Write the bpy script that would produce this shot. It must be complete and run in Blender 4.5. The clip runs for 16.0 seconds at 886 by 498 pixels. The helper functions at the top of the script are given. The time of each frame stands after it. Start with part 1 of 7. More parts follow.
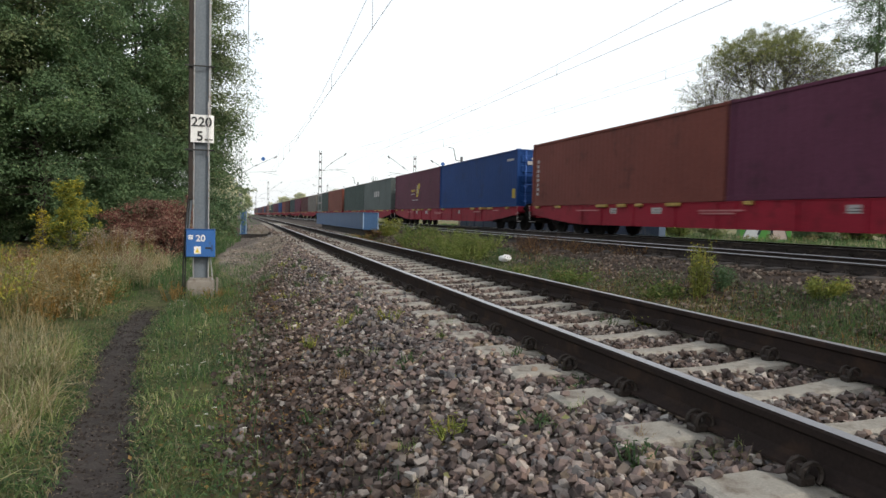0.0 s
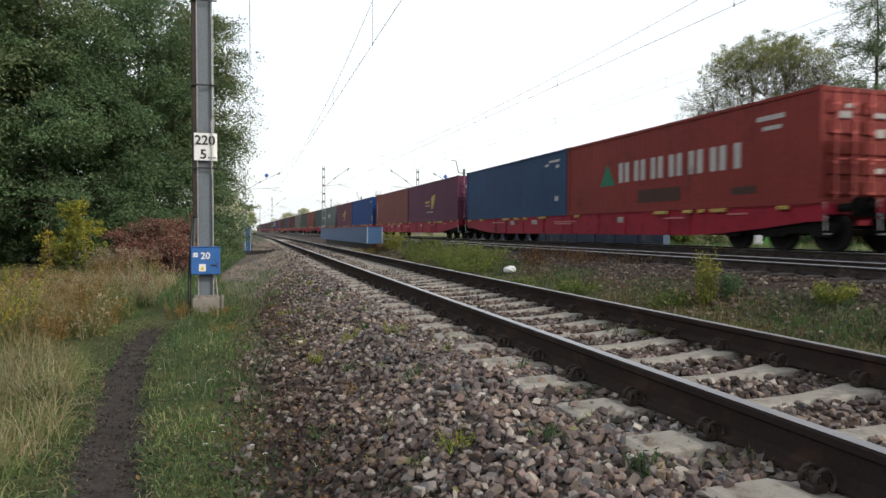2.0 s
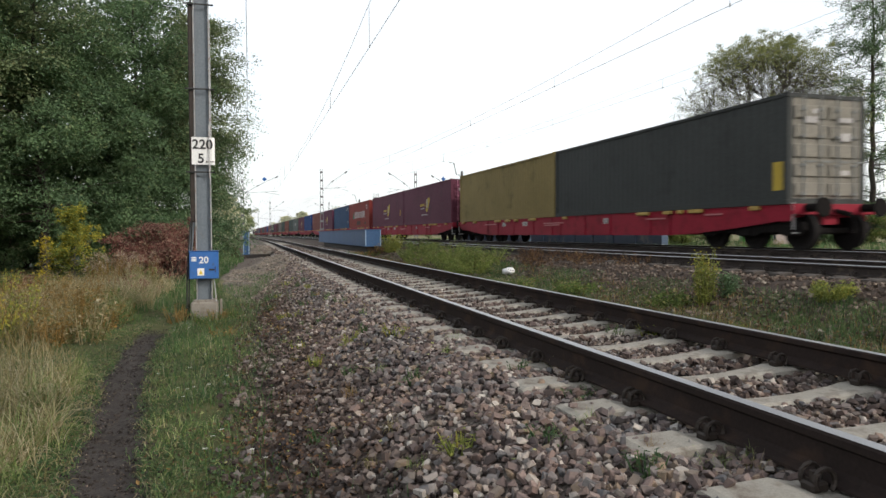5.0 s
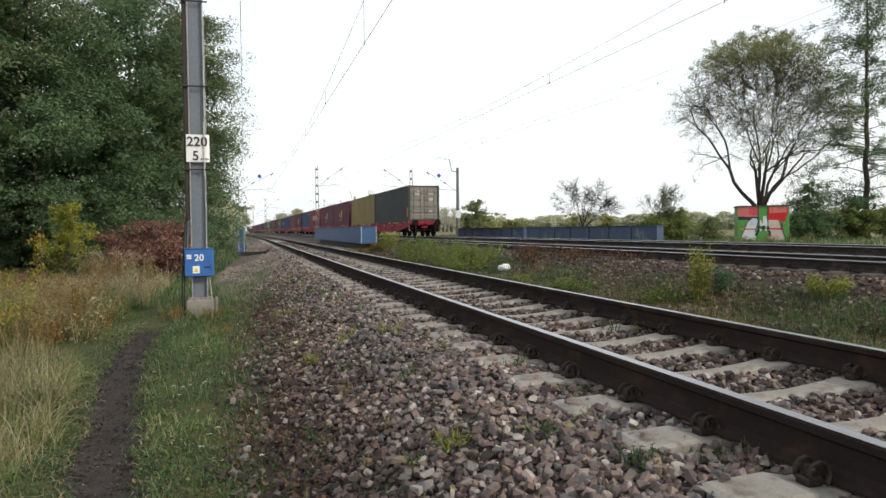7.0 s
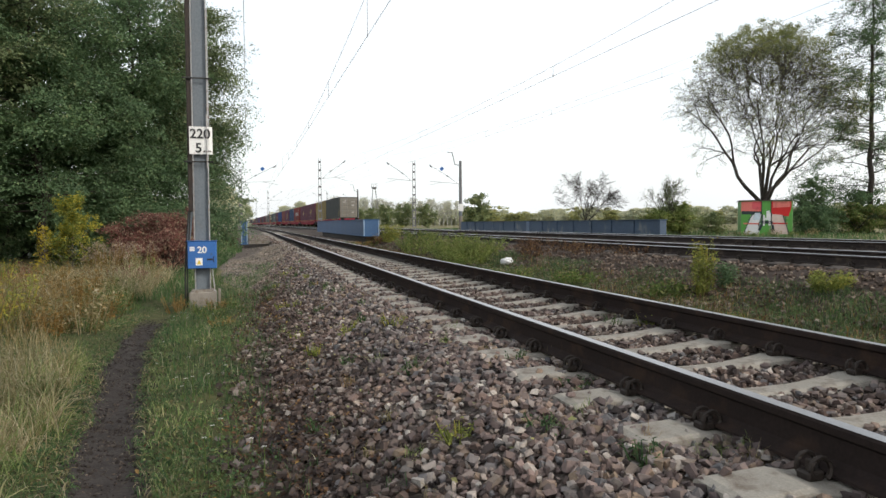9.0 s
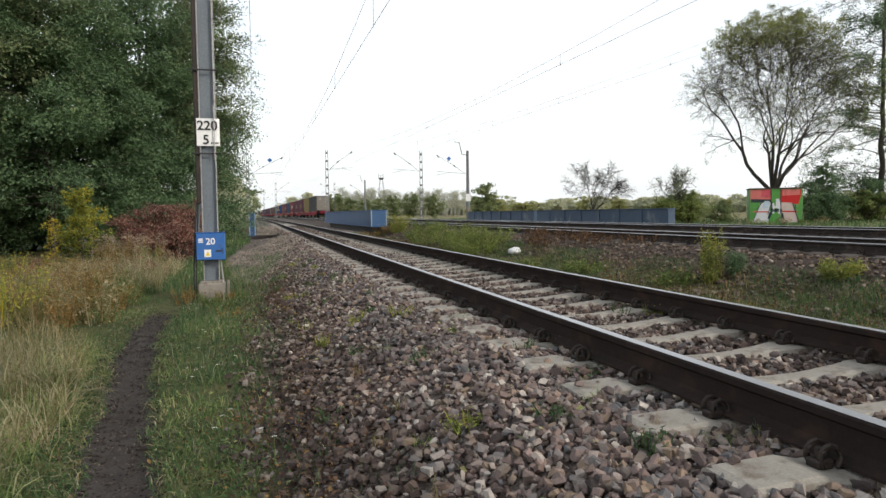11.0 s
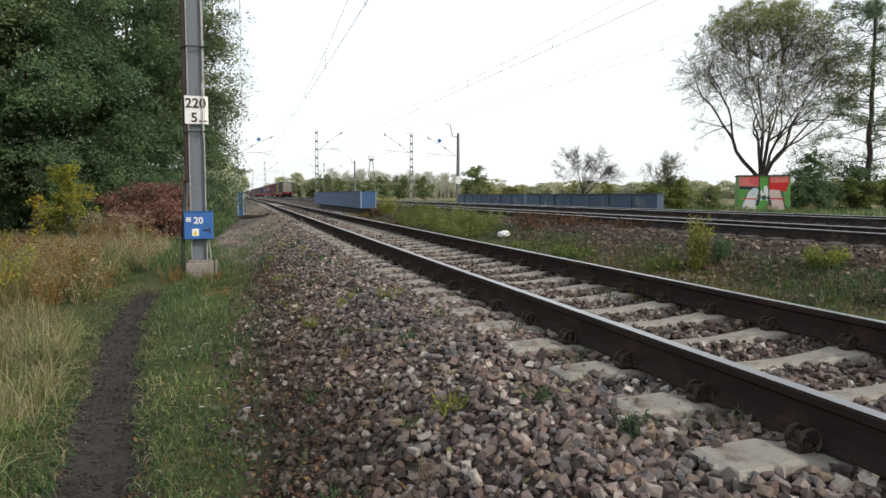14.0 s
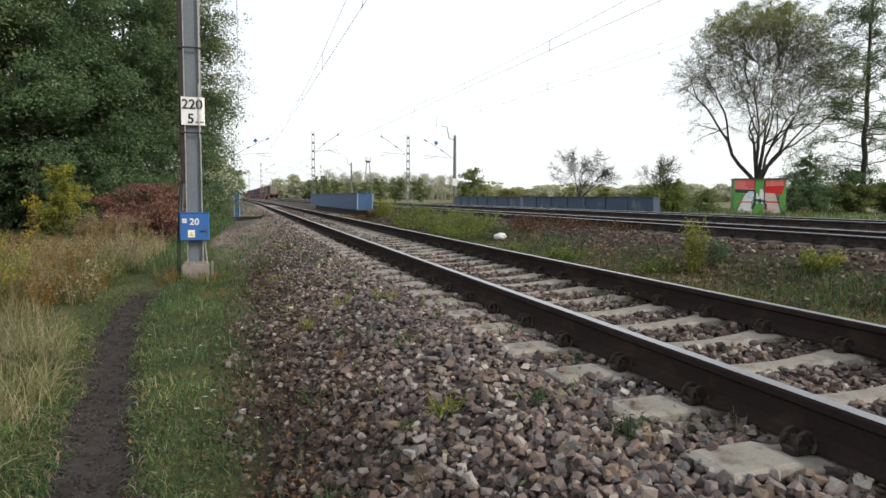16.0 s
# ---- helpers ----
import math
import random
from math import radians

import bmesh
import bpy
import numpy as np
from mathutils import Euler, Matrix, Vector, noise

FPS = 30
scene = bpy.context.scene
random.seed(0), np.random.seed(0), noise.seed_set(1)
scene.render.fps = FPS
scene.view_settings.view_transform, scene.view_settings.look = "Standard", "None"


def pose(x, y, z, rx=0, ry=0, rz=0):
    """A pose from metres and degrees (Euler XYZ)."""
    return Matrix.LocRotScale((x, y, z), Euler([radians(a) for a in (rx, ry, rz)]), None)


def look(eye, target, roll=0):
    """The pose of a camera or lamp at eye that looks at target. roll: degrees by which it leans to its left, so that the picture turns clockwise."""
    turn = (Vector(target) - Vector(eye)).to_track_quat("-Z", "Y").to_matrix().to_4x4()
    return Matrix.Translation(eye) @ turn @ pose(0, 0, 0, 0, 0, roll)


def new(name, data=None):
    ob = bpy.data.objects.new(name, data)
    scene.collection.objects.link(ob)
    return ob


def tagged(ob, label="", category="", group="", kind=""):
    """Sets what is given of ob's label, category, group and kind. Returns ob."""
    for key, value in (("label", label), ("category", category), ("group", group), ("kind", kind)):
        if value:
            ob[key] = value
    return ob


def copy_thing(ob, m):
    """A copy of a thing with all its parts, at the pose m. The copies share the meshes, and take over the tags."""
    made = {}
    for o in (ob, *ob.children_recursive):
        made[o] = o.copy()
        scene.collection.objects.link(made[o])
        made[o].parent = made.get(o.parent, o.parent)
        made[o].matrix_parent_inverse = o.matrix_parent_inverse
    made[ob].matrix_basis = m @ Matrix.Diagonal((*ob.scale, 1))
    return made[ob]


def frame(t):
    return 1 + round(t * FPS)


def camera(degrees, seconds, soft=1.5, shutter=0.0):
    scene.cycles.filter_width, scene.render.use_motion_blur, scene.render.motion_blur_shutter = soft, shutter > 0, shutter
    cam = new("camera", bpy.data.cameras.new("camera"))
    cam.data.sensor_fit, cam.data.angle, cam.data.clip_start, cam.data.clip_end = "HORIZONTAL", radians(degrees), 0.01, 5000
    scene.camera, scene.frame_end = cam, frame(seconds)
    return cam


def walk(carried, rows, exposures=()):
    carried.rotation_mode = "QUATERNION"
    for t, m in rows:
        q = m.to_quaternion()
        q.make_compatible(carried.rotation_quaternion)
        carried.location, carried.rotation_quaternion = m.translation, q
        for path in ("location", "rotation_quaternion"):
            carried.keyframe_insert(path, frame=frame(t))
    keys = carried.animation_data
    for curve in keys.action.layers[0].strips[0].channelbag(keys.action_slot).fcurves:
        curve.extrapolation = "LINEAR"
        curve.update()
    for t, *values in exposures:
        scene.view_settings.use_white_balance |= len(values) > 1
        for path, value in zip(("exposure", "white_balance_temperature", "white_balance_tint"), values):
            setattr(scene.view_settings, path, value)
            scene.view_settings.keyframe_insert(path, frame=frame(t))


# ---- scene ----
# The eye stands by the track on a trodden path; it only turns a little.
EYE = (0.0, 0.0, 0.90)
cam = camera(67.3, 16.0, soft=1.5, shutter=0.3)


def aim(yaw, pitch, roll):
    """Pose of the camera from degrees: yaw to the right of the track, pitch upwards, roll."""
    y, p = radians(yaw), radians(pitch)
    way = Vector((math.sin(y) * math.cos(p), math.cos(y) * math.cos(p), math.sin(p)))
    return look(EYE, Vector(EYE) + way * 10, roll)


TURNS = [
    (0.0, 16.478, -2.633, 1.307),
    (0.5, 16.313, -2.422, 0.730),
    (1.0, 16.240, -2.199, 0.559),
    (1.5, 16.164, -1.893, 0.440),
    (2.0, 16.093, -1.555, 0.108),
    (2.5, 15.987, -1.408, 0.153),
    (3.0, 15.998, -1.366, 0.022),
    (3.5, 16.002, -1.333, 0.007),
    (4.0, 16.058, -1.325, -0.089),
    (6.5, 16.434, -1.485, -0.710),
    (7.0, 16.583, -1.659, -0.590),
    (7.5, 16.633, -1.774, -0.534),
    (8.0, 16.682, -1.977, -0.652),
    (8.5, 16.572, -2.121, -0.462),
    (9.0, 16.358, -2.239, -0.352),
    (11.5, 15.639, -3.280, -0.721),
    (12.0, 15.636, -3.487, -0.667),
    (12.5, 15.914, -3.854, -0.768),
    (13.0, 16.115, -4.160, -0.498),
    (13.5, 16.444, -4.381, -0.104),
    (14.0, 16.621, -4.597, 0.124),
    (14.5, 16.577, -4.617, 0.079),
    (15.0, 16.564, -4.459, 0.338),
    (15.5, 16.756, -4.326, 0.575),
    (16.0, 16.932, -4.413, 0.336),
]
walk(cam, [(t, aim(a, b, c)) for t, a, b, c in TURNS])

# ---- light ----
SUN_AZ, SUN_EL = 140.0, 30.0          # degrees: east of the track's direction, above the horizon
scene.view_settings.exposure = 0.0
sun_way = Vector((math.sin(radians(SUN_AZ)) * math.cos(radians(SUN_EL)),
                  math.cos(radians(SUN_AZ)) * math.cos(radians(SUN_EL)), math.sin(radians(SUN_EL))))


def build_world():
    world = bpy.data.worlds.new("sky")
    scene.world = world
    world.use_nodes = True
    nt = world.node_tree
    nt.nodes.clear()
    n, l = nt.nodes.new, nt.links.new
    sky = n("ShaderNodeTexSky")
    sky.sky_type, sky.sun_disc = "NISHITA", False
    sky.sun_elevation, sky.sun_rotation = radians(SUN_EL), radians(SUN_AZ)
    sky.dust_density, sky.air_density, sky.ozone_density = 4.0, 1.2, 1.0
    bg_sky = n("ShaderNodeBackground")
    bg_sky.inputs["Strength"].default_value = 0.05
    l(sky.outputs[0], bg_sky.inputs["Color"])
    # bright veil low in the sky, greyer cloud overhead
    tc = n("ShaderNodeTexCoord")
    sep = n("ShaderNodeSeparateXYZ")
    l(tc.outputs["Generated"], sep.inputs[0])
    ramp = n("ShaderNodeMapRange")
    ramp.interpolation_type = "SMOOTHSTEP"
    ramp.inputs["From Min"].default_value, ramp.inputs["From Max"].default_value = 0.34, 0.85
    ramp.inputs["To Min"].default_value, ramp.inputs["To Max"].default_value = VEIL
    l(sep.outputs["Z"], ramp.inputs["Value"])
    cloud = n("ShaderNodeTexNoise")
    cloud.inputs["Scale"].default_value, cloud.inputs["Detail"].default_value = 2.2, 5.0
    l(tc.outputs["Generated"], cloud.inputs["Vector"])
    soft = n("ShaderNodeMapRange")
    soft.inputs["From Min"].default_value, soft.inputs["From Max"].default_value = 0.3, 0.7
    soft.inputs["To Min"].default_value, soft.inputs["To Max"].default_value = 0.9, 1.06
    l(cloud.outputs["Fac"], soft.inputs["Value"])
    mul = n("ShaderNodeMath")
    mul.operation = "MULTIPLY"
    l(ramp.outputs[0], mul.inputs[0])
    l(soft.outputs[0], mul.inputs[1])
    bg_veil = n("ShaderNodeBackground")
    bg_veil.inputs["Color"].default_value = (0.95, 0.98, 1.0, 1)
    l(mul.outputs[0], bg_veil.inputs["Strength"])
    add = n("ShaderNodeAddShader")
    l(bg_sky.outputs[0], add.inputs[0])
    l(bg_veil.outputs[0], add.inputs[1])
    out = n("ShaderNodeOutputWorld")
    l(add.outputs[0], out.inputs["Surface"])


VEIL = (1.02, 0.46)
build_world()
lamp = bpy.data.lights.new("sun", "SUN")
lamp.energy, lamp.angle, lamp.color = 1.95, radians(5), (1.0, 0.95, 0.88)
sun = new("sun", lamp)
sun.matrix_world = look((0, 0, 40), Vector((0, 0, 40)) - sun_way)


# ---- materials ----
def rgba(c):
    return (c[0], c[1], c[2], 1.0)


def base_nodes(name):
    m = bpy.data.materials.new(name)
    m.use_nodes = True
    nt = m.node_tree
    return m, nt, nt.nodes["Principled BSDF"]


def ramp_of(nt, source, stops):
    r = nt.nodes.new("ShaderNodeValToRGB")
    while len(r.color_ramp.elements) < len(stops):
        r.color_ramp.elements.new(0.5)
    for e, (p, c) in zip(r.color_ramp.elements, stops):
        e.position, e.color = p, rgba(c)
    nt.links.new(source, r.inputs["Fac"])
    return r.outputs["Color"]


def noise_of(nt, vec, scale, detail=4.0, rough=0.55):
    t = nt.nodes.new("ShaderNodeTexNoise")
    t.inputs["Scale"].default_value, t.inputs["Detail"].default_value = scale, detail
    t.inputs["Roughness"].default_value = rough
    nt.links.new(vec, t.inputs["Vector"])
    return t.outputs["Fac"]


def mix_of(nt, fac, a, b, mode="MIX"):
    x = nt.nodes.new("ShaderNodeMix")
    x.data_type, x.blend_type = "RGBA", mode
    for sock, val in ((x.inputs[0], fac), (x.inputs[6], a), (x.inputs[7], b)):
        if isinstance(val, (int, float)):
            sock.default_value = val
        elif isinstance(val, tuple):
            sock.default_value = rgba(val)
        else:
            nt.links.new(val, sock)
    return x.outputs[2]


def bump_to(nt, bsdf, height, strength, dist):
    b = nt.nodes.new("ShaderNodeBump")
    b.inputs["Strength"].default_value, b.inputs["Distance"].default_value = strength, dist
    nt.links.new(height, b.inputs["Height"])
    nt.links.new(b.outputs[0], bsdf.inputs["Normal"])


def obj_vec(nt):
    return nt.nodes.new("ShaderNodeTexCoord").outputs["Object"]


def surface(name, low, high, coarse=2.0, fine=40.0, rough=0.7, metal=0.0, bump=0.2, dist=0.01, dirt=None, dirt_amount=0.0, spec=0.5):
    """A weathered surface: colour between low and high on two scales, with fine relief and stains."""
    m, nt, b = base_nodes(name)
    v = obj_vec(nt)
    c = ramp_of(nt, noise_of(nt, v, coarse), [(0.3, low), (0.7, high)])
    grain = noise_of(nt, v, fine, 3.0)
    c = mix_of(nt, 0.35, c, ramp_of(nt, grain, [(0.25, tuple(x * 0.55 for x in low)), (0.75, tuple(min(1, x * 1.25) for x in high))]))
    if dirt:
        patch = nt.nodes.new("ShaderNodeMapRange")
        patch.inputs["From Min"].default_value, patch.inputs["From Max"].default_value = 0.62 - dirt_amount * 0.35, 0.78 - dirt_amount * 0.3
        nt.links.new(noise_of(nt, v, coarse * 2.7, 7.0, 0.65), patch.inputs["Value"])
        c = mix_of(nt, patch.outputs[0], c, dirt)
    nt.links.new(c, b.inputs["Base Color"])
    b.inputs["Roughness"].default_value, b.inputs["Metallic"].default_value = rough, metal
    b.inputs["Specular IOR Level"].default_value = spec
    bump_to(nt, b, grain, bump, dist)
    return m


def islands(name, stops, rough=0.75, fine=60.0, bump=0.3, leaf=0.0, own=False, spec=0.3):
    """Colour picked piece by piece, for stones, blades and leaves; leaf: how much light shines through."""
    m, nt, b = base_nodes(name)
    v = obj_vec(nt)
    if own:
        pick = nt.nodes.new("ShaderNodeObjectInfo").outputs["Random"]
    else:
        pick = nt.nodes.new("ShaderNodeNewGeometry").outputs["Random Per Island"]
    c = ramp_of(nt, pick, stops)
    grain = noise_of(nt, v, fine, 3.0)
    patch = noise_of(nt, v, 0.8 if leaf else 1.3, 3.0)
    c = mix_of(nt, 0.8, c, ramp_of(nt, patch, [(0.35, (0.62, 0.66, 0.66)), (0.65, (1.22, 1.16, 1.05))]), "MULTIPLY")
    c = mix_of(nt, 0.25 if leaf else 0.6, c, ramp_of(nt, grain, [(0.25, (0.6, 0.6, 0.6)), (0.75, (1.2, 1.2, 1.2))]), "MULTIPLY")
    nt.links.new(c, b.inputs["Base Color"])
    b.inputs["Roughness"].default_value = rough
    b.inputs["Specular IOR Level"].default_value = spec
    if leaf:
        tr = nt.nodes.new("ShaderNodeBsdfTranslucent")
        nt.links.new(c, tr.inputs["Color"])
        mx = nt.nodes.new("ShaderNodeMixShader")
        mx.inputs[0].default_value = leaf
        nt.links.new(b.outputs[0], mx.inputs[1])
        nt.links.new(tr.outputs[0], mx.inputs[2])
        nt.links.new(mx.outputs[0], nt.nodes["Material Output"].inputs["Surface"])
    else:
        bump_to(nt, b, grain, bump, 0.006)
    return m


def ground_material():
    """Soil under grass, trodden path and ballast fines, blended by the sheet's own masks."""
    m, nt, b = base_nodes("ground_soil")
    v = obj_vec(nt)
    att = nt.nodes.new("ShaderNodeAttribute")
    att.attribute_name = "zones"
    sep = nt.nodes.new("ShaderNodeSeparateColor")
    nt.links.new(att.outputs["Color"], sep.inputs[0])
    fine, mid, wide = noise_of(nt, v, 55.0, 4.0), noise_of(nt, v, 7.0, 5.0), noise_of(nt, v, 0.25, 4.0)
    soil = ramp_of(nt, mid, [(0.3, (0.055, 0.05, 0.028)), (0.5, (0.075, 0.085, 0.03)), (0.7, (0.14, 0.12, 0.06))])
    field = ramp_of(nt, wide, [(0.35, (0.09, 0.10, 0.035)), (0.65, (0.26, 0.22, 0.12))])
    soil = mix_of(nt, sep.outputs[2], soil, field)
    path = ramp_of(nt, fine, [(0.3, (0.016, 0.013, 0.012)), (0.7, (0.060, 0.051, 0.047))])
    path = mix_of(nt, 0.5, path, ramp_of(nt, mid, [(0.3, (0.024, 0.020, 0.018)), (0.7, (0.080, 0.070, 0.064))]))
    fines = ramp_of(nt, fine, [(0.3, (0.045, 0.035, 0.03)), (0.55, (0.12, 0.10, 0.085)), (0.75, (0.24, 0.21, 0.18))])

    def edge(mask):
        a = nt.nodes.new("ShaderNodeMath")
        a.operation = "ADD"
        nt.links.new(mask, a.inputs[0])
        nt.links.new(mid, a.inputs[1])
        r = nt.nodes.new("ShaderNodeMapRange")
        r.inputs["From Min"].default_value, r.inputs["From Max"].default_value = 0.88, 1.12
        nt.links.new(a.outputs[0], r.inputs["Value"])
        return r.outputs[0]

    old = nt.nodes.new("ShaderNodeAttribute")
    old.attribute_name = "old_ballast"
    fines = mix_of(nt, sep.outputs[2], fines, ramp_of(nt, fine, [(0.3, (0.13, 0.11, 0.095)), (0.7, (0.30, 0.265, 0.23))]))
    fines = mix_of(nt, old.outputs["Fac"], fines, ramp_of(nt, fine, [(0.3, (0.030, 0.022, 0.018)), (0.6, (0.078, 0.058, 0.047)), (0.8, (0.14, 0.11, 0.092))]))
    c = mix_of(nt, edge(sep.outputs[0]), soil, fines)
    c = mix_of(nt, edge(sep.outputs[1]), c, path)
    nt.links.new(c, b.inputs["Base Color"])
    b.inputs["Roughness"].default_value, b.inputs["Specular IOR Level"].default_value = 0.9, 0.2
    bump_to(nt, b, fine, 0.6, 0.012)
    return m


MAT = {}
MAT["ground"] = ground_material()
STONES = [(0.0, (0.044, 0.035, 0.034)), (0.14, (0.101, 0.078, 0.078)), (0.26, (0.198, 0.152, 0.145)), (0.38, (0.147, 0.103, 0.092)), (0.50, (0.235, 0.204, 0.198)),
          (0.60, (0.115, 0.115, 0.127)), (0.70, (0.262, 0.195, 0.143)), (0.80, (0.230, 0.175, 0.167)), (0.91, (0.340, 0.296, 0.276)), (1.0, (0.478, 0.442, 0.414))]
MAT["stones"] = islands("ballast_stone", STONES, 0.85, 90.0, 0.12)
MAT["stone_own"] = islands("ballast_stone_single", STONES, 0.85, 90.0, 0.12, own=True)
MAT["stones_dark"] = islands("old_ballast", [(0.0, (0.059, 0.044, 0.035)), (0.5, (0.136, 0.100, 0.083)), (0.85, (0.212, 0.165, 0.142)), (1.0, (0.342, 0.295, 0.248))], 0.85, 80.0, 0.4)
SOILED = [(0.0, (0.038, 0.029, 0.026)), (0.3, (0.080, 0.057, 0.051)), (0.6, (0.122, 0.088, 0.076)), (0.85, (0.165, 0.134, 0.124)), (1.0, (0.34, 0.29, 0.26))]
MAT["stone_own_soiled"] = islands("soiled_stone_single", SOILED, 0.9, 90.0, 0.12, own=True)
MAT["stones_soiled"] = islands("soiled_ballast_stone", SOILED, 0.9, 90.0, 0.12)
MAT["soil"] = islands("trodden_soil", [(0.0, (0.018, 0.014, 0.013)), (0.6, (0.042, 0.035, 0.032)), (1.0, (0.085, 0.074, 0.068))], 0.95, 90.0, 0.3)
MAT["gravel_pale"] = islands("pale_gravel", [(0.0, (0.11, 0.092, 0.08)), (0.5, (0.22, 0.19, 0.165)), (1.0, (0.36, 0.32, 0.28))], 0.9, 60.0, 0.2)
MAT["gravel"] = surface("trodden_gravel", (0.09, 0.075, 0.062), (0.20, 0.17, 0.145), 6.0, 14.0, 0.9, bump=0.8, dist=0.02)
MAT["sleeper"] = surface("sleeper_concrete", (0.240, 0.221, 0.188), (0.352, 0.328, 0.282), 3.0, 120.0, 0.85, bump=0.5, dist=0.006, dirt=(0.15, 0.12, 0.095), dirt_amount=0.32)
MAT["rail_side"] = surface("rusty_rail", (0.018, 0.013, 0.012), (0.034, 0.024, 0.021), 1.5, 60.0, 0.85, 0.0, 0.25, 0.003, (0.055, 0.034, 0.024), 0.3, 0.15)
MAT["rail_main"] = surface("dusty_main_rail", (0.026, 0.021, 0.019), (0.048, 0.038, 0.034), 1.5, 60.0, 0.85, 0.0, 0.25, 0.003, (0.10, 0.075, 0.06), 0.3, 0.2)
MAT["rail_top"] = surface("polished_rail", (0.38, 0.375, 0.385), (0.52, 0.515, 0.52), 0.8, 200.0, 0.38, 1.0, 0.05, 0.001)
MAT["sleeper_dark"] = surface("dark_sleeper", (0.045, 0.037, 0.032), (0.080, 0.067, 0.058), 3.0, 80.0, 0.9, bump=0.5, dirt=(0.05, 0.04, 0.033), dirt_amount=0.4)
MAT["clip"] = surface("fastening_iron", (0.022, 0.018, 0.016), (0.05, 0.036, 0.028), 8.0, 90.0, 0.6, 0.4, 0.3, 0.002)
MAT["pole"] = surface("grey_painted_steel", (0.115, 0.14, 0.165), (0.155, 0.18, 0.205), 1.2, 30.0, 0.5, 0.0, 0.1, 0.002, (0.14, 0.13, 0.12), 0.15)
# Paler than the beam's web: brightness of sunward edges put into the colour.
MAT["pole_edge"] = surface("worn_pale_steel", (0.27, 0.28, 0.29), (0.42, 0.42, 0.42), 6.0, 60.0, 0.5, 0.0, 0.1, 0.002, (0.2, 0.12, 0.08), 0.35)
MAT["mast"] = surface("far_mast_steel", (0.12, 0.122, 0.128), (0.19, 0.192, 0.20), 1.0, 20.0, 0.6, 0.2)
MAT["wire"] = surface("overhead_wire", (0.20, 0.20, 0.20), (0.30, 0.29, 0.28), 1.0, 20.0, 0.5, 0.5)
MAT["black"] = surface("black_rubber", (0.012, 0.012, 0.012), (0.025, 0.024, 0.023), 4.0, 60.0, 0.6)
MAT["concrete"] = surface("old_concrete", (0.17, 0.15, 0.125), (0.28, 0.255, 0.22), 2.5, 70.0, 0.9, bump=0.5, dirt=(0.14, 0.11, 0.08), dirt_amount=0.4)
MAT["blue_box"] = surface("blue_enamel", (0.022, 0.105, 0.33), (0.032, 0.135, 0.40), 4.0, 60.0, 0.4, dirt=(0.05, 0.075, 0.12), dirt_amount=0.12)
MAT["white"] = surface("white_enamel", (0.70, 0.70, 0.69), (0.82, 0.82, 0.80), 6.0, 80.0, 0.45, bump=0.05, dirt=(0.5, 0.47, 0.42), dirt_amount=0.1)
MAT["ink"] = surface("black_lettering", (0.015, 0.016, 0.018), (0.03, 0.03, 0.032), 8.0, 80.0, 0.5)
MAT["yellow"] = surface("warning_yellow", (0.62, 0.42, 0.03), (0.75, 0.55, 0.06), 5.0, 60.0, 0.5)
MAT["girder"] = surface("blue_bridge_paint", (0.024, 0.075, 0.172), (0.036, 0.100, 0.220), 0.5, 14.0, 0.6, dirt=(0.055, 0.10, 0.17), dirt_amount=0.2)
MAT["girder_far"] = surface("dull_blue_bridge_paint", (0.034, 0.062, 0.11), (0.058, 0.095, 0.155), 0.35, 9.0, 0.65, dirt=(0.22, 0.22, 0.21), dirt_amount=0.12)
MAT["girder_edge"] = surface("pale_corner_angle", (0.22, 0.32, 0.46), (0.30, 0.40, 0.54), 2.0, 30.0, 0.6)
MAT["wagon_red"] = surface("wagon_red_paint", (0.23, 0.011, 0.026), (0.30, 0.019, 0.038), 0.7, 25.0, 0.65, dirt=(0.16, 0.012, 0.02), dirt_amount=0.3, spec=0.2)
MAT["faded"] = surface("faded_sill_lettering", (0.40, 0.12, 0.13), (0.48, 0.20, 0.20), 6.0, 60.0, 0.7)
# Bogie and wheel tones near-black: shade below the wagons is in the colour.
MAT["bogie"] = surface("bogie_grime_shade", (0.007, 0.006, 0.006), (0.015, 0.013, 0.012), 3.0, 40.0, 0.9, spec=0.1)
MAT["tread"] = surface("wheel_steel", (0.010, 0.009, 0.009), (0.022, 0.019, 0.018), 3.0, 40.0, 0.8, spec=0.15)
MAT["lock"] = surface("ochre_paint", (0.36, 0.22, 0.05), (0.50, 0.34, 0.09), 4.0, 40.0, 0.6, dirt=(0.12, 0.08, 0.04), dirt_amount=0.25)
MAT["bark"] = surface("dark_bark", (0.022, 0.018, 0.014), (0.06, 0.05, 0.04), 5.0, 30.0, 0.9, bump=0.8, dist=0.03)
MAT["bark_grey"] = surface("pale_bark", (0.10, 0.09, 0.075), (0.20, 0.18, 0.155), 3.0, 25.0, 0.9, bump=0.6, dist=0.02)
MAT["leaf_alder"] = islands("alder_leaf", [(0.0, (0.098, 0.168, 0.084)), (0.5, (0.129, 0.215, 0.107)), (0.9, (0.163, 0.256, 0.126)), (1.0, (0.257, 0.298, 0.153))], 0.55, 3.0, leaf=0.45, spec=0.35)
MAT["leaf_willow"] = islands("willow_leaf", [(0.0, (0.147, 0.202, 0.096)), (0.5, (0.186, 0.241, 0.120)), (0.9, (0.232, 0.290, 0.152)), (1.0, (0.325, 0.322, 0.184))], 0.6, 3.0, leaf=0.35, spec=0.35)
